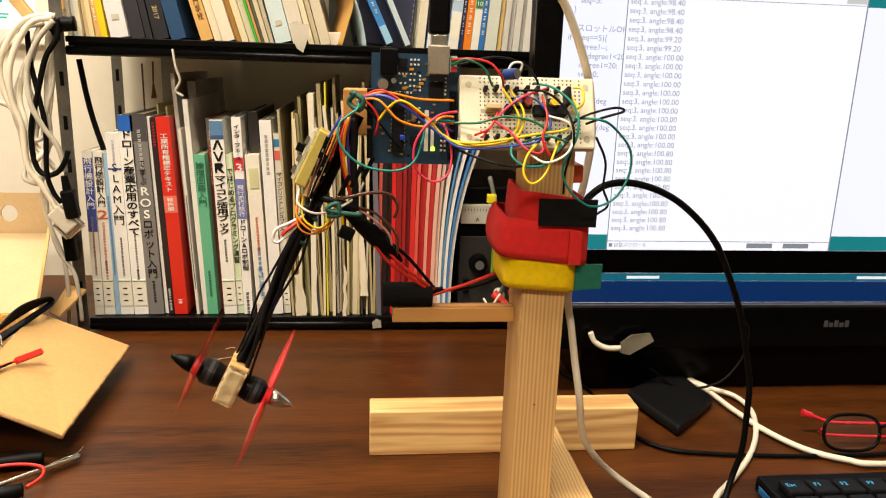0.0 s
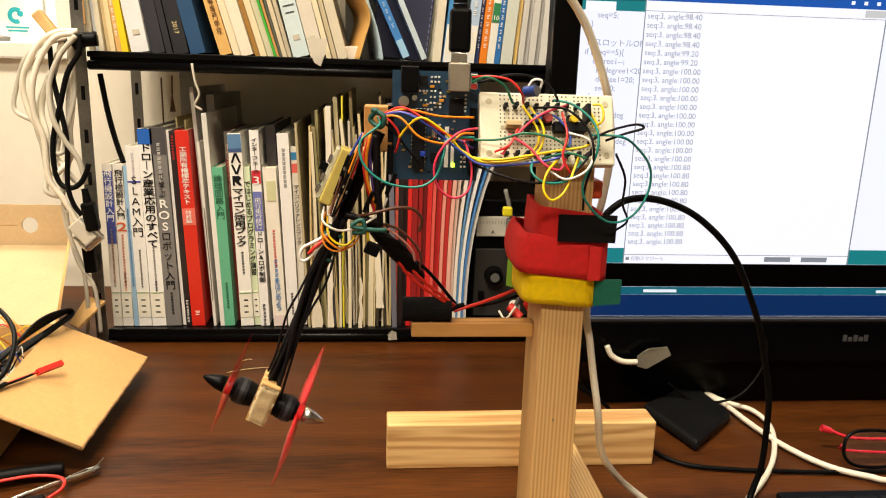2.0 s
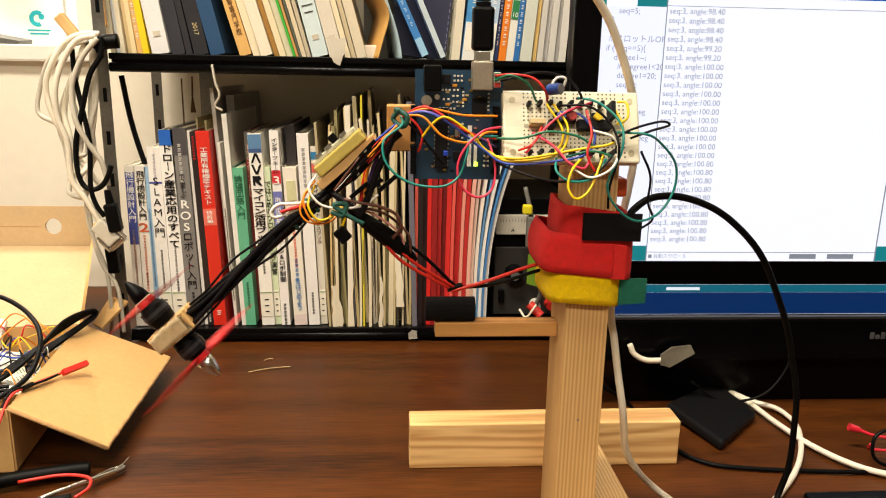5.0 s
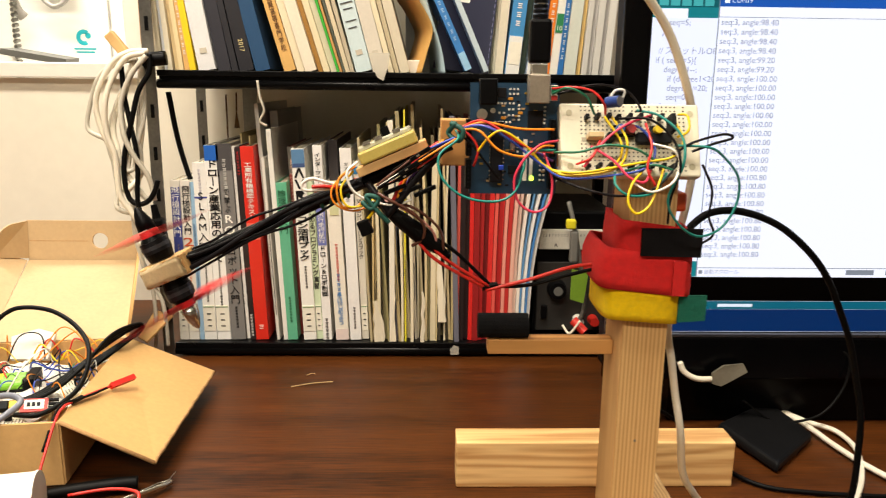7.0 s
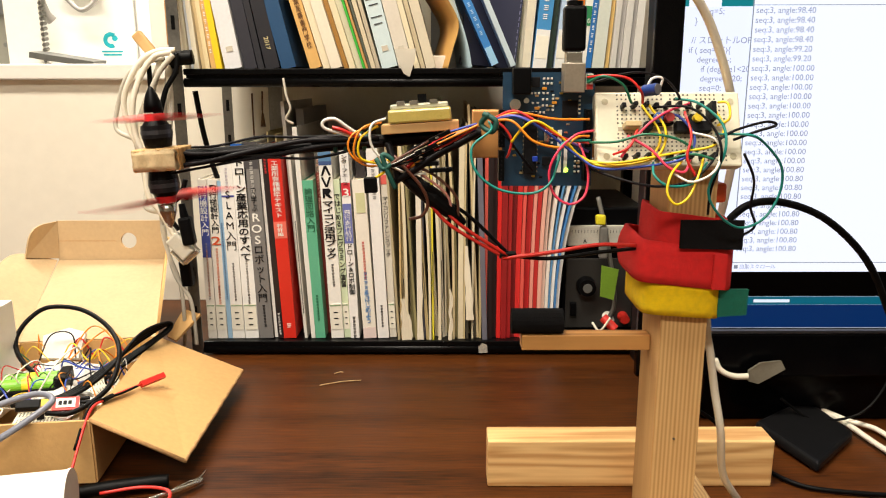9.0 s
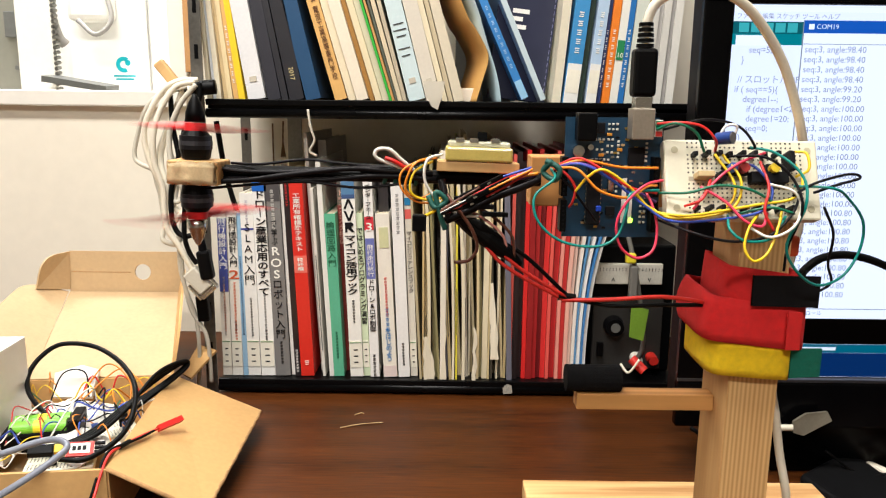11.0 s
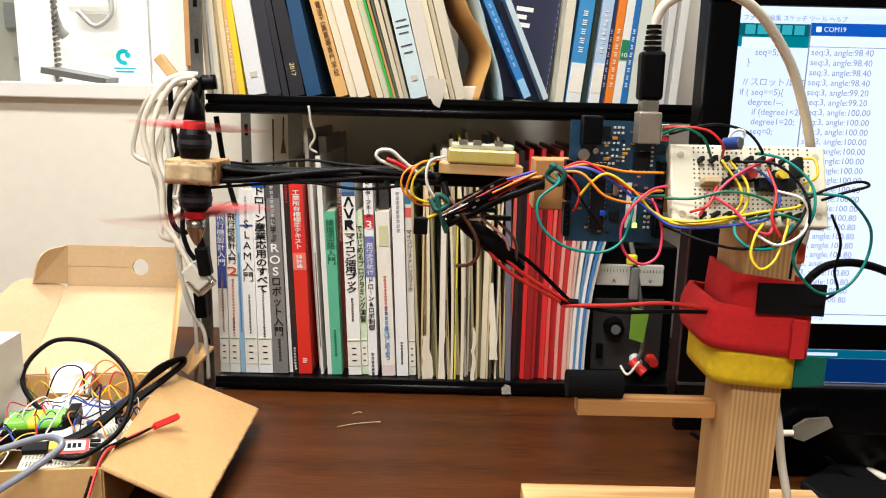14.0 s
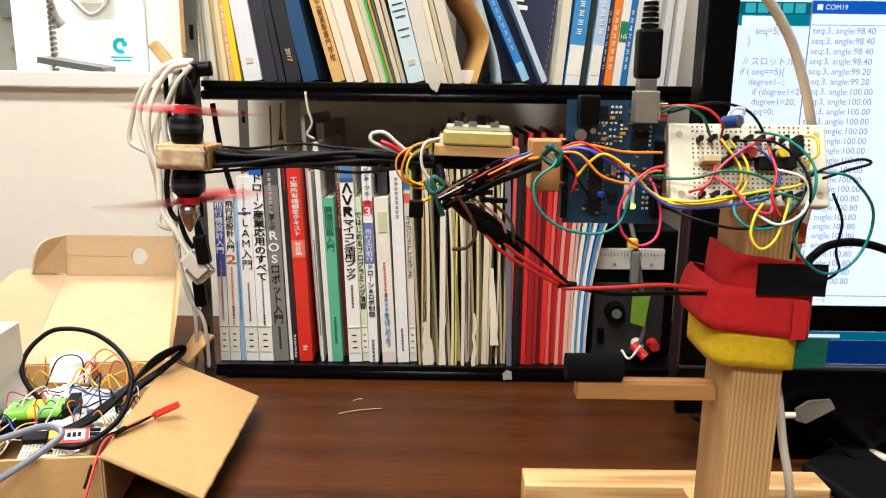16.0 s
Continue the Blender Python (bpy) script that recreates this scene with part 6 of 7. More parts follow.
def rounded(corners, thick, r, which):
    """A plate whose corners in which are rounded off to the radius r."""
    c = [Vector(q) for q in corners]
    out = []
    for i, q in enumerate(c):
        if i not in which:
            out.append(q)
            continue
        a, b = (c[i - 1] - q).normalized() * r, (c[(i + 1) % len(c)] - q).normalized() * r
        out += [q + a * (1 - t) ** 2 + b * t * t for t in np.linspace(0, 1, 8)]
    n = (c[1] - c[0]).cross(c[-1] - c[0]).normalized() * thick / 2
    t = bmesh.new()
    top, bot = [t.verts.new(q + n) for q in out], [t.verts.new(q - n) for q in out]
    t.faces.new(top)
    t.faces.new(bot[::-1])
    for i in range(len(out)):
        j = (i + 1) % len(out)
        t.faces.new((top[j], top[i], bot[i], bot[j]))
    bmesh.ops.recalc_face_normals(t, faces=t.faces[:])
    return t


# the lip of the lid with its finger hole
n_, rh = 40, 0.0105
cx, cz = 0.096, 0.027
bm = bmesh.new()
Lw, Lh = 0.145, 0.054


def edge_of(x, z):
    dx, dz = x - cx, z - cz
    s = min((Lw - cx) / dx if dx > 1e-9 else 9, -cx / dx if dx < -1e-9 else 9, (Lh - cz) / dz if dz > 1e-9 else 9, -cz / dz if dz < -1e-9 else 9)
    return cx + dx * s, cz + dz * s


angs = sorted([math.tau * k / n_ for k in range(n_)] + [math.atan2(z - cz, x - cx) % math.tau for x, z in ((0, 0), (Lw, 0), (Lw, Lh), (0, Lh))])
for y in (0.0, 0.003):
    inner = [bm.verts.new((cx + rh * math.cos(a), y, cz + rh * math.sin(a))) for a in angs]
    outer = [bm.verts.new((q[0], y, q[1])) for q in (edge_of(cx + math.cos(a), cz + math.sin(a)) for a in angs)]
    for k in range(len(angs)):
        j = (k + 1) % len(angs)
        bm.faces.new((inner[k], inner[j], outer[j], outer[k]))
    if y == 0.0:
        first = inner, outer
for k in range(len(angs)):
    j = (k + 1) % len(angs)
    bm.faces.new((first[0][k], first[0][j], inner[j], inner[k]))
    bm.faces.new((first[1][j], first[1][k], outer[k], outer[j]))
bmesh.ops.recalc_face_normals(bm, faces=bm.faces[:])
bm.transform(Matrix.Translation((-0.550, 0.986, 0.1050)) @ pose(0, 0, 0, -6, 0, 0))
part("lid_lip", bm, CARD_IN, carton, "front lip of the lid with a round finger hole")
part("lip_crease", block(-0.548, -0.47, 0.9885, 0.9895, 0.1310, 0.1317), CARD_EDGE, carton)
part("lip_tab", rounded([(-0.5505, 0.986, 0.108), (-0.550, 0.992, 0.158), (-0.564, 0.950, 0.158), (-0.572, 0.945, 0.118)], 0.003, 0.022, (2,)), CARD_IN, carton)
part("lid_flap", rounded([tuple(E2 + Vector((0, -0.004, 0.001))), tuple(E2 + Vector((-0.040, -0.03, 0.022))), (-0.565, 0.790, 0.105), tuple(C_)], 0.003, 0.035, (1,)), CARD_IN, carton)
part("lid_flap", rounded([tuple(B_), tuple(B_ + Vector((0.006, 0.01, 0.042))), tuple(E1 + Vector((0.016, -0.02, 0.046))), tuple(E1 + Vector((0.0, -0.002, 0.0)))], 0.003, 0.03, (1, 2)), CARD, carton, "curved side flap of the lid")
part("corner_tab", plate([(-0.352, 0.86, 0.034), (-0.332, 0.897, 0.056), (-0.356, 0.905, 0.060), (-0.366, 0.87, 0.036)], 0.003), CARD, carton)
part("side_flap", plate([A, B_, (-0.2555, 0.797, 0.0215), (-0.2505, 0.591, 0.0215)], 0.0032), CARD, carton, "side flap folded out flat towards the desk")
rag = random.Random(9)
part("flap_edge", tube([(-0.2555 + 0.005 * k / 40 + rag.uniform(-0.0004, 0.0004), 0.797 - 0.206 * k / 40, 0.0215 + rag.uniform(-0.0003, 0.0005)) for k in range(41)], 0.0018, curved=False), CARD_EDGE, carton, "ragged corrugated edge")
part("flap_edge", tube([tuple(A), (-0.2505, 0.591, 0.0215)], 0.0018, curved=False), CARD_EDGE, carton)

# ---- what lies in the box
CELL = mat("green_battery_wrap", (120, 190, 50), 0.35, 0, 0.1, 60, 0, 0.3)
hold = empty("battery_holder", pose(-0.432, 0.690, 0.0445, 0, 0, 14), "black holder with green penlight batteries", "battery holder")
part("tray", block(-0.034, 0.034, -0.017, 0.017, -0.008, 0.006, 0.002), BLACK_PLASTIC, hold)
for k in range(2):
    c = part("battery", rod((-0.026, -0.0075 + 0.015 * k, 0.008), (0.022, -0.0075 + 0.015 * k, 0.008), 0.0069, seg=20), CELL, hold, "green and yellow battery")
    part("battery_tip", rod((0.022, -0.0075 + 0.015 * k, 0.008), (0.0245, -0.0075 + 0.015 * k, 0.008), 0.0028), CHROME, c)
    part("battery_band", rod((-0.006, -0.0075 + 0.015 * k, 0.008), (0.002, -0.0075 + 0.015 * k, 0.008), 0.00705, seg=20), mat("yellow_tape", (220, 206, 40)), c)
part("end_block", block(0.024, 0.034, -0.0175, 0.0175, 0.0, 0.016, 0.001), BLACK_PLASTIC, hold)
for m_, w, d in ((pose(-0.418, 0.742, 0.045, 6, 3, -8), 0.062, 0.034), (pose(-0.392, 0.640, 0.040, -4, 4, 20), 0.055, 0.034), (pose(-0.375, 0.70, 0.043, 2, -4, 35), 0.047, 0.035)):
    sb = empty("small_breadboard", m_, "small white breadboard among loose wires in the box", "breadboard", "small breadboards")
    part("body", block(-w / 2, w / 2, -d / 2, d / 2, -0.0085, 0, 0.0012), IVORY, sb)
    hb = bmesh.new()
    for i in range(int(w / 0.0028) - 2):
        for j in range(10):
            if j not in (4, 5):
                block(-w / 2 + 0.003 + 0.0028 * i, -w / 2 + 0.004 + 0.0028 * i, -d / 2 + 0.003 + 0.003 * j, -d / 2 + 0.004 + 0.003 * j, -0.0001, 0.0003, bm=hb)
    tagged(part("contact_holes", hb, mat("contact_hole_dark", (52, 48, 42)), sb), kind="stuff")
    for k in range(5):
        q = rng.uniform(-w * 0.4, w * 0.35), rng.uniform(-d * 0.35, d * 0.3)
        part("component", block(q[0], q[0] + 0.006, q[1], q[1] + 0.004, 0, rng.uniform(0.003, 0.009), 0.0005), rng.choice((IC, IC, mat("capacitor_blue", (32, 62, 130)), mat("tan_chip", (190, 160, 110)))), sb)
rp = empty("red_sensor_board", pose(-0.372, 0.636, 0.054, 24, 6, 22), "small red circuit board with a yellow plug", "circuit board")
part("board", block(-0.011, 0.011, -0.008, 0.008, -0.0008, 0.0008), mat("red_solder_mask", (186, 52, 44), 0.4, 0, 0.1, 90), rp)
part("white_label", block(-0.008, 0.008, -0.005, 0.006, 0.0009, 0.0012), mat("pale_tag", (222, 226, 214)), rp)
for k in range(3):
    part("label_print", block(-0.006 + 0.004 * k, -0.003 + 0.004 * k, -0.002, 0.003, 0.0013, 0.0015), BLACK_INK, rp)
part("yellow_plug", block(-0.020, -0.0115, -0.004, 0.005, -0.001, 0.003, 0.0006), mat("yellow_plug", (216, 180, 40), 0.4), rp)
part("black_plug", block(-0.040, -0.0205, -0.0045, 0.0055, -0.003, 0.003, 0.001), BLACK_PLASTIC, rp)
for k in range(3):
    part("header_socket", block(0.0115, 0.020, -0.006 + 0.0048 * k, -0.0035 + 0.0048 * k, 0, 0.0026, 0.0003), BLACK_PLASTIC, rp)
tagged(part("plastic_bag", sheet([(-0.02, 0), (0.018, -0.002), (0.022, 0.028), (0.004, 0.034), (-0.022, 0.026)], 0.006, pose(-0.442, 0.765, 0.05, -40, 0, 8)), clear("milky_plastic_bag", (236, 234, 226), 0.75, 0.3)), "milky plastic bag of parts in the box", "bag")
def crumpled(w, d, high, seed, m, label):
    """A crumpled heap of thin plastic."""
    r = random.Random(seed)
    bm = bmesh.new()
    n, k = 12, 9
    g = [[bm.verts.new((w * (i / n - 0.5) + r.uniform(-0.002, 0.002), d * (j / k - 0.5) + r.uniform(-0.002, 0.002), high * (0.3 + r.random() * 0.7) * math.sin(math.pi * (0.08 + 0.84 * i / n)) * math.sin(math.pi * (0.08 + 0.84 * j / k)))) for j in range(k + 1)] for i in range(n + 1)]
    for i in range(n):
        for j in range(k):
            bm.faces.new((g[i][j], g[i + 1][j], g[i + 1][j + 1], g[i][j + 1]))
    bmesh.ops.triangulate(bm, faces=bm.faces[:])
    bmesh.ops.solidify(bm, geom=bm.faces[:], thickness=0.0006)
    ob = part("plastic_bag", bm, mat("cloudy_white_film", (228, 226, 218), 0.3, 0, 0.06, 40, 0.2))
    ob.matrix_basis = m
    return tagged(ob, label, "bag")


crumpled(0.085, 0.055, 0.022, 3, pose(-0.425, 0.728, 0.040, 0, 0, 10), "crumpled cloudy white parts bag in the open box")
crumpled(0.075, 0.050, 0.018, 5, pose(-0.392, 0.668, 0.040, 0, 0, -30), "crumpled white bag under loose wires in the box")
box_wires = random.Random(11)
for k in range(34):
    c = box_wires.choice(("white", "black", "yellow", "orange", "green", "blue", "red", "white", "black", "yellow"))
    x, y = box_wires.uniform(-0.455, -0.365), box_wires.uniform(0.625, 0.775)
    a = box_wires.uniform(0, math.tau)
    pts, z = [], 0.044
    for j in range(6):
        pts.append((min(-0.345, max(-0.475, x)), min(0.785, max(0.60, y)), z + box_wires.uniform(0, 0.026) * (1 if 0 < j < 5 else 0)))
        a += box_wires.uniform(-1.1, 1.1)
        x, y = x + 0.016 * math.cos(a), y + 0.018 * math.sin(a)
    tagged(part("loose_wire", tube(pts, box_wires.choice((0.0005, 0.0006, 0.0007, 0.0009)), 5, 6), wire_mat(c)), "thin %s hook-up wire tangled in the open box" % c, "wire", "loose wires in the box")
for c, pts in (("black", [(-0.452, 0.735, 0.05), (-0.445, 0.755, 0.078), (-0.425, 0.76, 0.078), (-0.418, 0.75, 0.055)]), ("orange", [(-0.43, 0.75, 0.05), (-0.405, 0.765, 0.085), (-0.38, 0.76, 0.07), (-0.372, 0.74, 0.05)]), ("orange", [(-0.425, 0.745, 0.052), (-0.395, 0.77, 0.078), (-0.37, 0.755, 0.075), (-0.358, 0.75, 0.06)]),
               ("yellow", [(-0.43, 0.74, 0.052), (-0.415, 0.74, 0.075), (-0.395, 0.73, 0.06), (-0.385, 0.735, 0.07), (-0.37, 0.73, 0.055)]), ("white", [(-0.41, 0.65, 0.05), (-0.395, 0.67, 0.08), (-0.39, 0.70, 0.085), (-0.40, 0.73, 0.06)])):
    tagged(part("loose_wire", tube(pts, 0.0008, 7, 6), wire_mat(c)), "%s hook-up wire arching above the open box" % c, "wire", "loose wires in the box")
BC = lambda pts, r, label: cable("black_lead", pts, r, BLACK_RUBBER, label)
BC([(-0.385, 0.625, 0.050), (-0.362, 0.630, 0.049), (-0.343, 0.660, 0.060), (-0.348, 0.70, 0.080), (-0.375, 0.74, 0.092), (-0.411, 0.76, 0.105), (-0.445, 0.76, 0.108), (-0.463, 0.752, 0.098), (-0.470, 0.738, 0.084), (-0.464, 0.724, 0.072), (-0.448, 0.71, 0.062), (-0.432, 0.70, 0.056)], 0.0024, "black lead looping high above the open box")
for k in range(4):
    o = 0.0035 * k
    BC([(-0.425 + o, 0.640, 0.050), (-0.385 + o, 0.655, 0.054), (-0.366 + o * 0.6, 0.70, 0.062), (-0.352 + o * 0.5, 0.750, 0.071 + o), (-0.340 + o * 0.4, 0.795, 0.075 + o * 0.4), (-0.337 + o * 0.3, 0.800, 0.071), (-0.346 + o * 0.5, 0.765, 0.066), (-0.375 + o, 0.735, 0.05)], 0.0019, "black lead of a folded bundle over the box edge")
rl = empty("battery_lead", None, "red and black lead with a red plug", "lead")
part("plug", rod((-0.3175, 0.672, 0.0575), (-0.3035, 0.694, 0.0580), 0.0036, 0.0036, 4), mat("red_plug_plastic", (214, 40, 34), 0.4), rl, "red two-pin plug")
part("red_wire", tube([(-0.3175, 0.672, 0.0575), (-0.324, 0.652, 0.060), (-0.329, 0.628, 0.063), (-0.331, 0.600, 0.065), (-0.330, 0.570, 0.045), (-0.328, 0.54, 0.02)], 0.0012), RED_WIRE, rl)
part("black_wire", tube([(-0.3185, 0.671, 0.0575), (-0.3225, 0.648, 0.0605), (-0.3265, 0.630, 0.0635), (-0.334, 0.604, 0.0655), (-0.336, 0.575, 0.04)], 0.0012), BLACK_RUBBER, rl)
part("heat_shrink", rod((-0.3275, 0.634, 0.0630), (-0.330, 0.620, 0.0642), 0.0022), BLACK_RUBBER, rl)
cable("grey_lead", [(-0.42, 0.60, 0.066), (-0.385, 0.612, 0.074), (-0.366, 0.605, 0.072), (-0.372, 0.585, 0.066), (-0.40, 0.565, 0.05), (-0.44, 0.555, 0.03)], 0.0028, mat("grey_blue_jacket", (120, 124, 136), 0.35), "grey lead curling over the front edge of the box")
wc = empty("white_carton", pose(-0.513, 0.705, 0.011, 0, 0, 3), "white carton with a printed corner standing in the box", "carton")
part("carton", block(-0.045, 0.045, -0.03, 0.03, 0.004, 0.112, 0.001), mat("white_coated_board", (238, 236, 230), 0.45, 0, 0.03, 12), wc)
part("print_panel", block(-0.020, 0.012, -0.0306, -0.0301, 0.094, 0.108), mat("pale_orange_print", (236, 196, 140), 0.5), wc)
cup = empty("paper_roll", None, "white paper cup lying on the desk before the box", "cup")
part("body", rod((-0.420, 0.503, 0.024), (-0.318, 0.527, 0.024), 0.0235, 0.0225, 28), mat("white_coated_board", (238, 236, 230)), cup)
part("rim", rod((-0.3185, 0.527, 0.024), (-0.3165, 0.5275, 0.024), 0.0233, 0.0233, 28), WHITE_PAINT, cup)

# pliers and offcuts
pl = empty("cutting_pliers", None, "small cutting pliers with black and red grips on the desk", "pliers")
part("grip", tube([(-0.350, 0.552, 0.008), (-0.310, 0.566, 0.010), (-0.275, 0.578, 0.009), (-0.262, 0.582, 0.008)], 0.0058), BLACK_RUBBER, pl)
part("grip", tube([(-0.350, 0.515, 0.008), (-0.305, 0.520, 0.009), (-0.27, 0.527, 0.009), (-0.258, 0.533, 0.008)], 0.0058), BLACK_RUBBER, pl)
part("spring", tube([(-0.31, 0.558, 0.010), (-0.28, 0.566, 0.011), (-0.256, 0.562, 0.011), (-0.25, 0.548, 0.010), (-0.256, 0.535, 0.009)], 0.0014), RED_WIRE, pl, "red wire loop")
part("jaw", tube([(-0.285, 0.536, 0.007), (-0.262, 0.558, 0.007), (-0.243, 0.577, 0.006), (-0.236, 0.588, 0.005)], 0.0026), CHROME, pl)
part("tip", tube([(-0.256, 0.570, 0.006), (-0.246, 0.583, 0.006), (-0.239, 0.589, 0.006), (-0.237, 0.603, 0.006)], 0.0008), CHROME, pl)
tagged(part("wire_offcut", tube([(-0.170, 0.803, 0.001), (-0.150, 0.812, 0.0012), (-0.132, 0.817, 0.001), (-0.124, 0.818, 0.001)], 0.0006, 6, 6), mat("tan_chip", (190, 160, 110))), "thin cut wire end lying on the desk", "wire")
tagged(part("wire_offcut", tube([(-0.158, 0.838, 0.001), (-0.152, 0.843, 0.0012), (-0.148, 0.842, 0.001)], 0.0006, 6, 6), mat("tan_chip", (190, 160, 110))), "tiny bent wire end lying on the desk", "wire")

# ---------------------------------------------------------------- coiled cables hung on the shelf corner
coil = random.Random(5)
def hank(xc, w, top, bot, y, r, material, label, k):
    pts = [(-0.352, y + 0.004, 0.372)]
    for f in np.linspace(0.12, 0.88, 9):
        a = math.pi * f
        pts.append((xc - w * math.cos(a) * (0.75 + 0.5 * f) + coil.uniform(-0.004, 0.004), y - 0.012 * math.sin(a) + coil.uniform(-0.004, 0.004), top - (top - bot) * math.sin(a) ** 0.8))
    pts.append((-0.346, y + 0.003, 0.370))
    return cable("hung_cable", pts, r, material, label)


IV = WHITE_CABLE
GREYC = mat("grey_white_cable", (196, 190, 174), 0.45, 0, 0.05, 50)
for k, (xc, w, bot, y, r, m_) in enumerate(((-0.372, 0.022, 0.190, 0.890, 0.0030, GREYC), (-0.366, 0.017, 0.215, 0.888, 0.0032, IV), (-0.360, 0.012, 0.240, 0.890, 0.0028, GREYC))):
    hank(xc, w, 0.366, bot, y, r, m_, "ivory cable hung in loops on the shelf corner", k)
cable("hung_cable", [(-0.3320, 0.8800, 0.3730), (-0.3330, 0.8780, 0.3530), (-0.3460, 0.8750, 0.3300), (-0.3570, 0.8730, 0.2910), (-0.3660, 0.8720, 0.2580), (-0.3680, 0.8720, 0.2280), (-0.3640, 0.8720, 0.2080), (-0.3540, 0.8720, 0.2010), (-0.3430, 0.8740, 0.2050), (-0.3350, 0.8750, 0.2170), (-0.3310, 0.8760, 0.2290)], 0.0030, BLACK_RUBBER, "black cable hanging in one long loop on the shelf corner")
cable("hung_cable", [(-0.3660, 0.8840, 0.3590), (-0.3640, 0.8800, 0.3270), (-0.3580, 0.8760, 0.2950), (-0.3520, 0.8730, 0.2550), (-0.3540, 0.8700, 0.2060), (-0.3500, 0.8710, 0.1830), (-0.3420, 0.8720, 0.1690)], 0.0028, BLACK_RUBBER, "black cable hanging straight down to its plug")
cable("hung_cable", [(-0.3330, 0.8800, 0.3760), (-0.3510, 0.8770, 0.3750), (-0.3680, 0.8730, 0.3660), (-0.3830, 0.8700, 0.3440), (-0.3930, 0.8710, 0.3190), (-0.3910, 0.8730, 0.2910), (-0.3810, 0.8740, 0.2650), (-0.3690, 0.8770, 0.2390), (-0.3540, 0.8810, 0.2140), (-0.3470, 0.8840, 0.2040)], 0.0032, IV, "ivory cable bulging out in a wide loop")
cable("hung_cable", [(-0.3360, 0.8780, 0.3740), (-0.3560, 0.8740, 0.3680), (-0.3720, 0.8700, 0.3450), (-0.3810, 0.8660, 0.3160), (-0.3820, 0.8670, 0.2840), (-0.3750, 0.8690, 0.2550), (-0.3740, 0.8700, 0.2130), (-0.3620, 0.8720, 0.1900), (-0.3520, 0.8740, 0.1690), (-0.3480, 0.8760, 0.1590)], 0.0033, IV, "ivory cable running down to the video plug")
cable("hung_cable", [(-0.3340, 0.8760, 0.3710), (-0.3520, 0.8730, 0.3490), (-0.3650, 0.8710, 0.3170), (-0.3630, 0.8680, 0.2810), (-0.3530, 0.8710, 0.2550), (-0.3410, 0.8750, 0.2320), (-0.3370, 0.8780, 0.2050)], 0.0030, GREYC, "grey cable crossing the hung loops")
cable("hung_cable", [(-0.3640, 0.8840, 0.1730), (-0.3630, 0.8860, 0.1410), (-0.3560, 0.8870, 0.1080), (-0.3410, 0.8880, 0.0790), (-0.3380, 0.8890, 0.0410), (-0.3380, 0.8900, 0.0190)], 0.0024, GREYC, "thin grey cable trailing beside the box")
cable("hung_cable", [(-0.350, 0.89, 0.368), (-0.375, 0.884, 0.36), (-0.394, 0.886, 0.345), (-0.408, 0.89, 0.315), (-0.413, 0.89, 0.288), (-0.395, 0.886, 0.277), (-0.378, 0.884, 0.272)], 0.0026, GREYC, "grey cable end hooked round the hung loops")
cable("hung_cable", [(-0.330, 0.93, 0.33), (-0.325, 0.935, 0.28), (-0.318, 0.94, 0.24), (-0.308, 0.945, 0.20)], 0.0033, BLACK_RUBBER, "black cable running down behind the shelf upright")
cable("hung_cable", [(-0.366, 0.884, 0.20), (-0.366, 0.884, 0.16), (-0.360, 0.886, 0.13), (-0.352, 0.888, 0.10), (-0.350, 0.888, 0.06), (-0.353, 0.889, 0.02), (-0.36, 0.89, 0.004)], 0.0024, GREYC, "grey cable trailing down to the desk")
vp = empty("video_plug", pose(-0.3400, 0.8740, 0.1470, 0, -42, 0), "grey video plug with thumb screws hanging on its cable", "plug")
part("hood", block(-0.009, 0.009, -0.006, 0.006, -0.012, 0.018, 0.002), GREYC, vp)
part("shell", block(-0.011, 0.011, -0.0045, 0.0045, -0.018, -0.012, 0.001), CHROME, vp)
for x in (-0.0125, 0.0125):
    part("thumb_screw", rod((x, -0.002, -0.016), (x, -0.002, 0.006), 0.0022, seg=12), CHROME, vp)
bp_ = empty("black_plug", pose(-0.3330, 0.8720, 0.1750, 0, -8, 0), "black moulded plug hanging among the cables", "plug")
part("body", block(-0.0075, 0.0075, -0.007, 0.007, -0.024, 0.010, 0.003), BLACK_PLASTIC, bp_)
part("neck", rod((0, 0, 0.010), (0, 0, 0.026), 0.005, 0.0036), BLACK_PLASTIC, bp_)
bq = empty("black_plug", pose(-0.343, 0.889, 0.116, 0, -4, 0), "black plug hanging beside the shelf upright", "plug")
part("body", block(-0.007, 0.007, -0.006, 0.006, -0.02, 0.012, 0.002), BLACK_PLASTIC, bq)
tagged(part("cord_tassel", tube([(-0.215, 0.898, 0.345), (-0.212, 0.896, 0.325), (-0.208, 0.897, 0.310), (-0.214, 0.899, 0.298), (-0.206, 0.9, 0.292)], 0.0015), GREYC), "grey string hanging from the upper shelf", "string")
TASSEL = mat("brown_cord", (112, 82, 54), 0.8, 0, 0.2, 200, 0.5)
for pts in ([(-0.2840, 1.0200, 0.3260), (-0.2840, 1.0200, 0.3030), (-0.2840, 1.0200, 0.2710)], [(-0.2700, 1.0200, 0.3290), (-0.2710, 1.0200, 0.3040)]):
    ts = tagged(part("bookmark_tassel", tube(pts, 0.0011), TASSEL), "brown cord tassel hanging behind the books", "tassel")
    for k in range(5):
        part("thread", tube([pts[-1], (pts[-1][0] - 0.003 + 0.0015 * k, pts[-1][1], pts[-1][2] - 0.022)], 0.0007, 2, 5), TASSEL, ts)
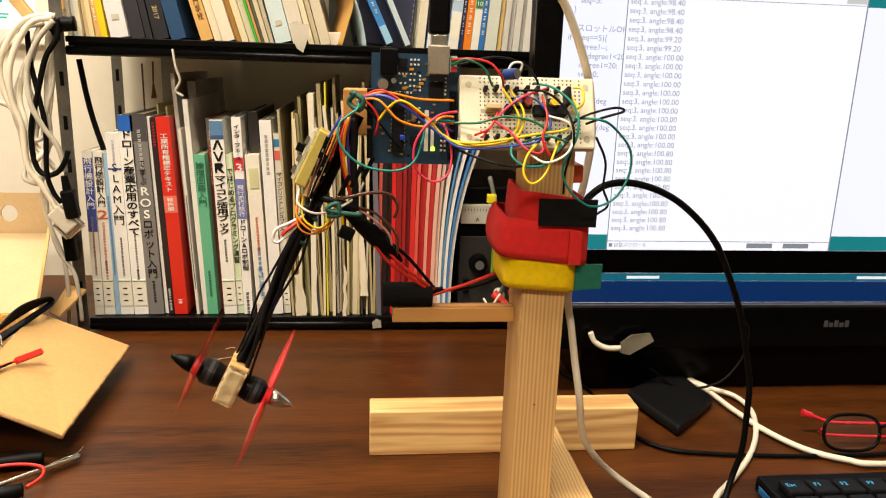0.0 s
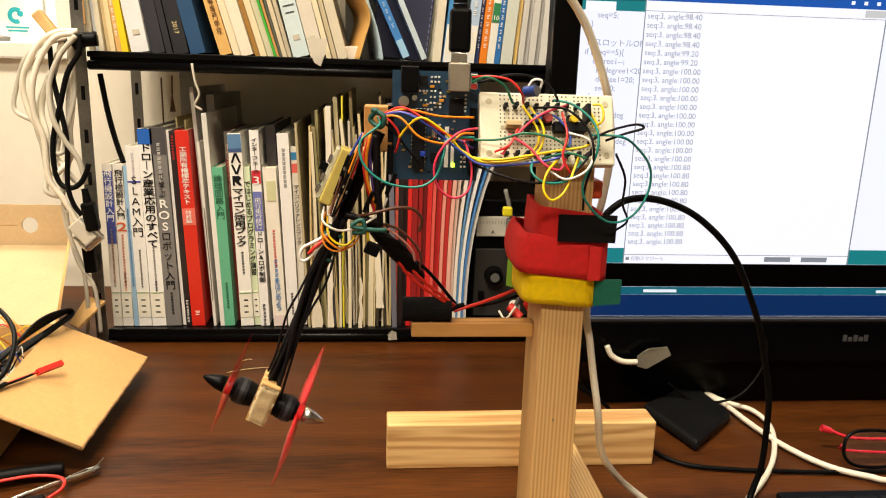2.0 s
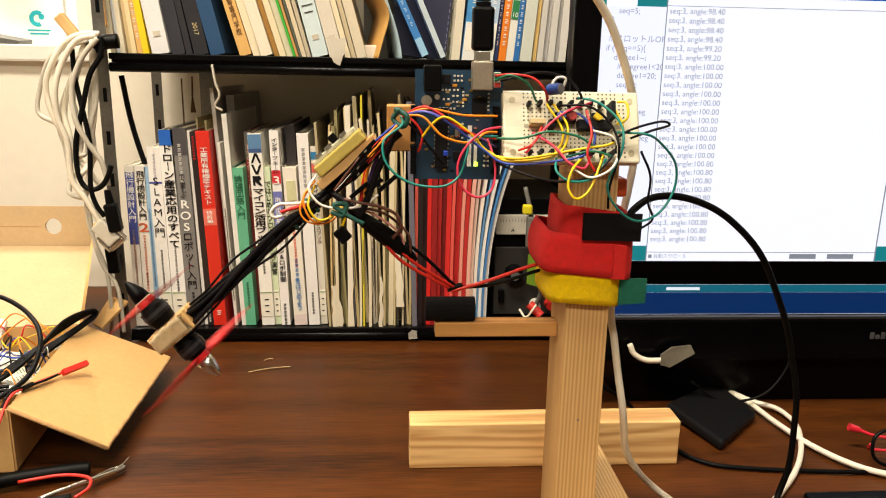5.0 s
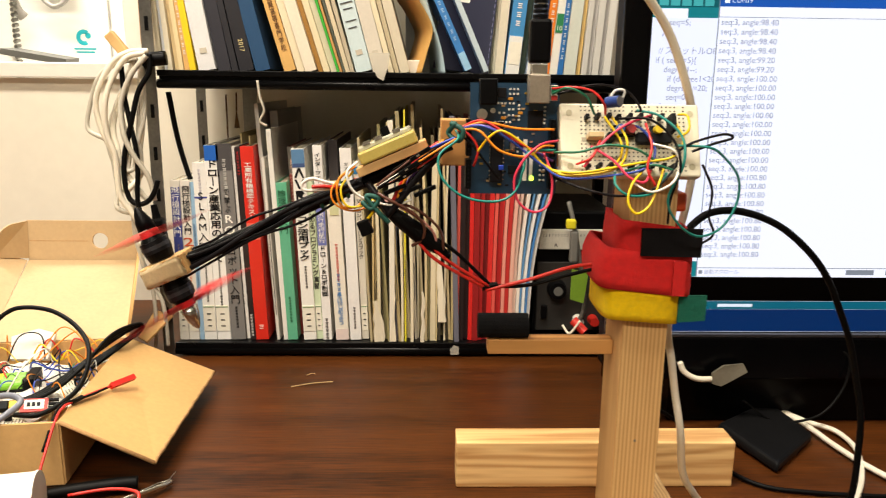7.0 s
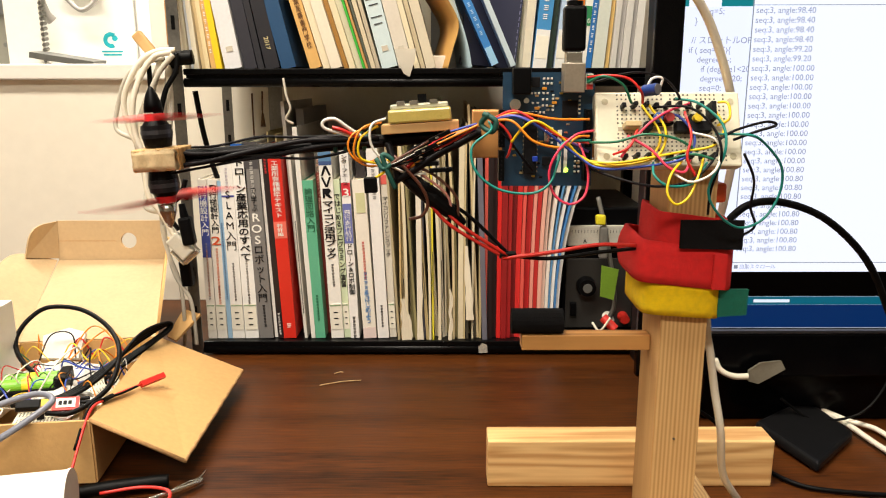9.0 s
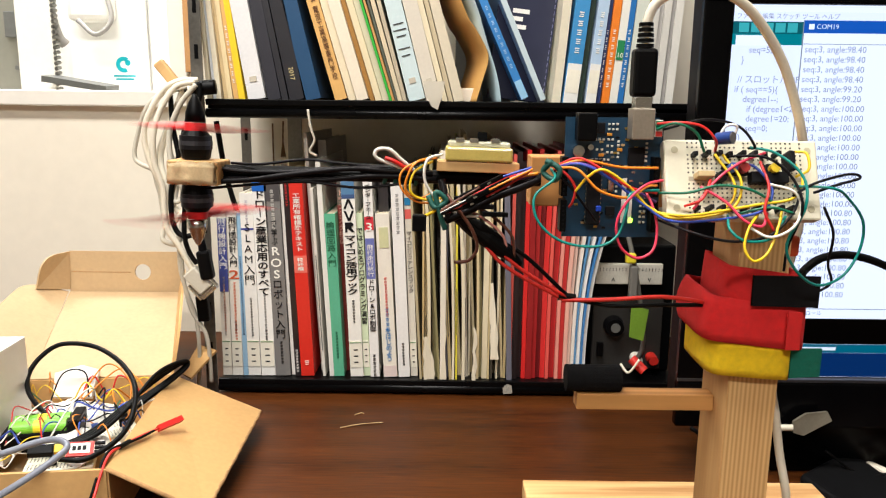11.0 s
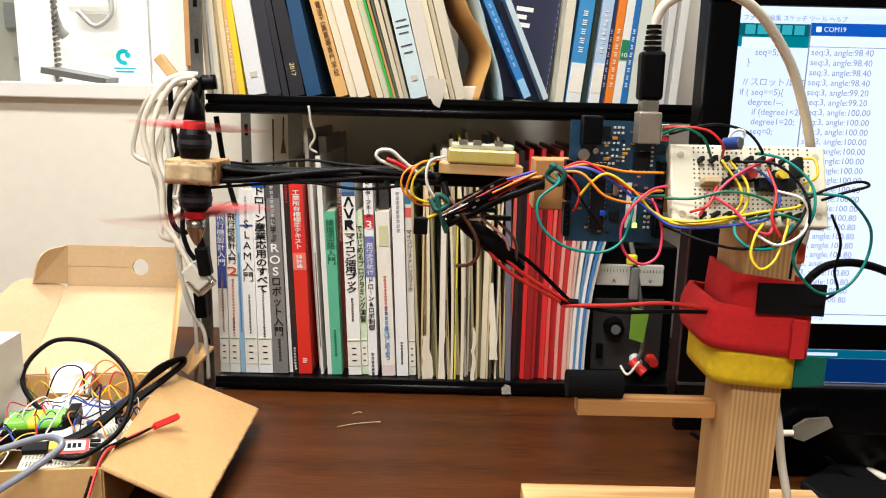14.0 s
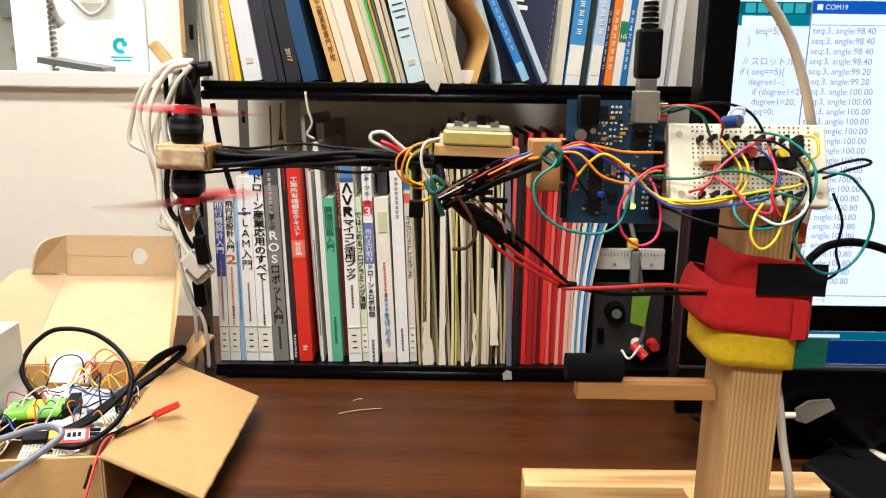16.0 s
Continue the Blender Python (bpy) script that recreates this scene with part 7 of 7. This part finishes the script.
for k in range(4):
    tagged(part("folded_leaflet", block(0, 0.0022, 0, 0.14, 0, 0.262 - 0.004 * (k % 2), 0.0003), cover((206, 190, 142))), "cream leaflet standing behind the red textbook", "leaflet").matrix_basis = pose(-0.2410 + 0.0036 * k, 0.9650, Z0, 0, 1.6 * k - 3, 0)
tagged(part("brown_paper_strip", block(-0.4355, -0.4185, 1.140, 1.147, 0.395, 0.62, 0.001), mat("kraft_paper", (190, 144, 92), 0.8, 0, 0.12, 60, 0.4)), "strip of brown kraft paper stuck beside the opening", "paper")
tagged(part("wooden_clip", block(-0.006, 0.006, -0.005, 0.005, -0.016, 0.016, 0.002), PLY), "small wooden peg above the cables", "peg").matrix_basis = pose(-0.372, 0.895, 0.383, 0, -38, 0)

# ---------------------------------------------------------------- keyboard and glasses
kb = empty("keyboard", pose(0.328, 0.506, 0.0, 0, 0, 0), "black keyboard with glowing blue legends", "keyboard")
part("case", block(0, 0.44, -0.155, 0.004, 0.003, 0.018, 0.003), BLACK_PLASTIC, kb)
part("blue_edge", block(-0.0006, 0.002, -0.155, -0.004, 0.006, 0.012, 0.0005), mat("blue_edge_strip", (30, 110, 170), 0.4), kb)
KEY = mat("matt_black_key", (22, 22, 25), 0.5, 0, 0.08, 60)
LEG = mat("blue_key_legend", (70, 190, 240), 0.5, glow=0.8)
for r in range(5):
    for k in range(19):
        ky = part("key", block(0.008 + 0.0225 * k, 0.0275 + 0.0225 * k, -0.034 - 0.0225 * r, -0.0155 - 0.0225 * r, 0.0182, 0.0245, 0.0016), KEY, kb)
        if r == 0 and k < 9:
            letters(("Esc", "F1", "F2", "F3", "F4", "F5", "F6", "F7", "F8")[k], 0.0062, Matrix.Translation((0.014 + 0.0225 * k, -0.0235, 0.0246)), LEG, ky, "legend")
gl = empty("glasses", pose(0.455, 0.572, 0.0, 0, 0, -4), "black-rimmed glasses with red temples folded on the desk", "glasses")
for s in (0, 1):
    c = Vector((0.0 + 0.062 * s, 0, 0.020))
    rim = [c + Vector((0.0265 * math.copysign(abs(math.cos(a)) ** 0.7, math.cos(a)), 0.004 * math.sin(a), 0.0165 * math.copysign(abs(math.sin(a)) ** 0.8, math.sin(a)))) for a in np.linspace(0, math.tau, 25)]
    part("rim", tube(rim, 0.0016, 2, 8), BLACK_PLASTIC, gl)
    lens_pts = [(q.x, q.z) for q in rim[:-1]]
    part("lens", sheet(lens_pts, 0.0012, pose(0, -0.0006, 0)), clear("spectacle_lens", (230, 236, 240), 0.012, 0.05), gl)
part("bridge", tube([(0.0265, 0, 0.026), (0.031, -0.002, 0.029), (0.0355, 0, 0.026)], 0.0016), BLACK_PLASTIC, gl)
RT = mat("clear_red_temple", (206, 40, 54), 0.25, 0, 0.05, 60, 0, 0.3)
part("temple", tube([(-0.027, 0.002, 0.022), (-0.02, 0.012, 0.012), (0.02, 0.016, 0.008), (0.08, 0.018, 0.007)], 0.0015), RT, gl)
part("temple", tube([(0.088, 0.002, 0.02), (0.05, 0.022, 0.018), (0.0, 0.028, 0.016), (-0.020, 0.034, 0.020), (-0.026, 0.036, 0.021)], 0.0016), RT, gl)
part("temple_tip", rod((-0.020, 0.034, 0.020), (-0.029, 0.036, 0.022), 0.003, 0.0038, 10), RT, gl)

# torn papers hanging out in front of the booklets, and a bit of clear tape on the shelf edge
torn = random.Random(9)
for x0, z0, w, h in ((-0.081, 0.018, 0.014, 0.055), (0.000, 0.045, 0.010, 0.095), (-0.060, 0.020, 0.006, 0.10), (-0.022, 0.016, 0.005, 0.07)):
    left = [(torn.uniform(-0.001, 0.0015), h * k / 7) for k in range(8)]
    right = [(w * (1 - 0.55 * (k / 7) ** 2) + torn.uniform(-0.0015, 0.0015), h * k / 7) for k in range(7, -1, -1)]
    tagged(part("torn_paper", sheet(left + right, 0.0005, pose(x0, SY + 0.001 + torn.uniform(-0.002, 0.002), z0, torn.uniform(-4, 2), torn.uniform(-4, 4), torn.uniform(-18, 18))), PAPER), "torn cream paper sticking out of the booklets", "paper", "torn papers")
tagged(part("tape_scrap", sheet([(0, 0), (0.011, 0.001), (0.010, 0.011), (0.004, 0.013), (-0.001, 0.008)], 0.0006, pose(0.017, SY - 0.0066, 0.004)), clear("clear_tape", (220, 214, 200), 0.35, 0.15)), "scrap of clear tape on the shelf edge", "tape")

bpy.data.objects.remove(FONT_OB)
motions()
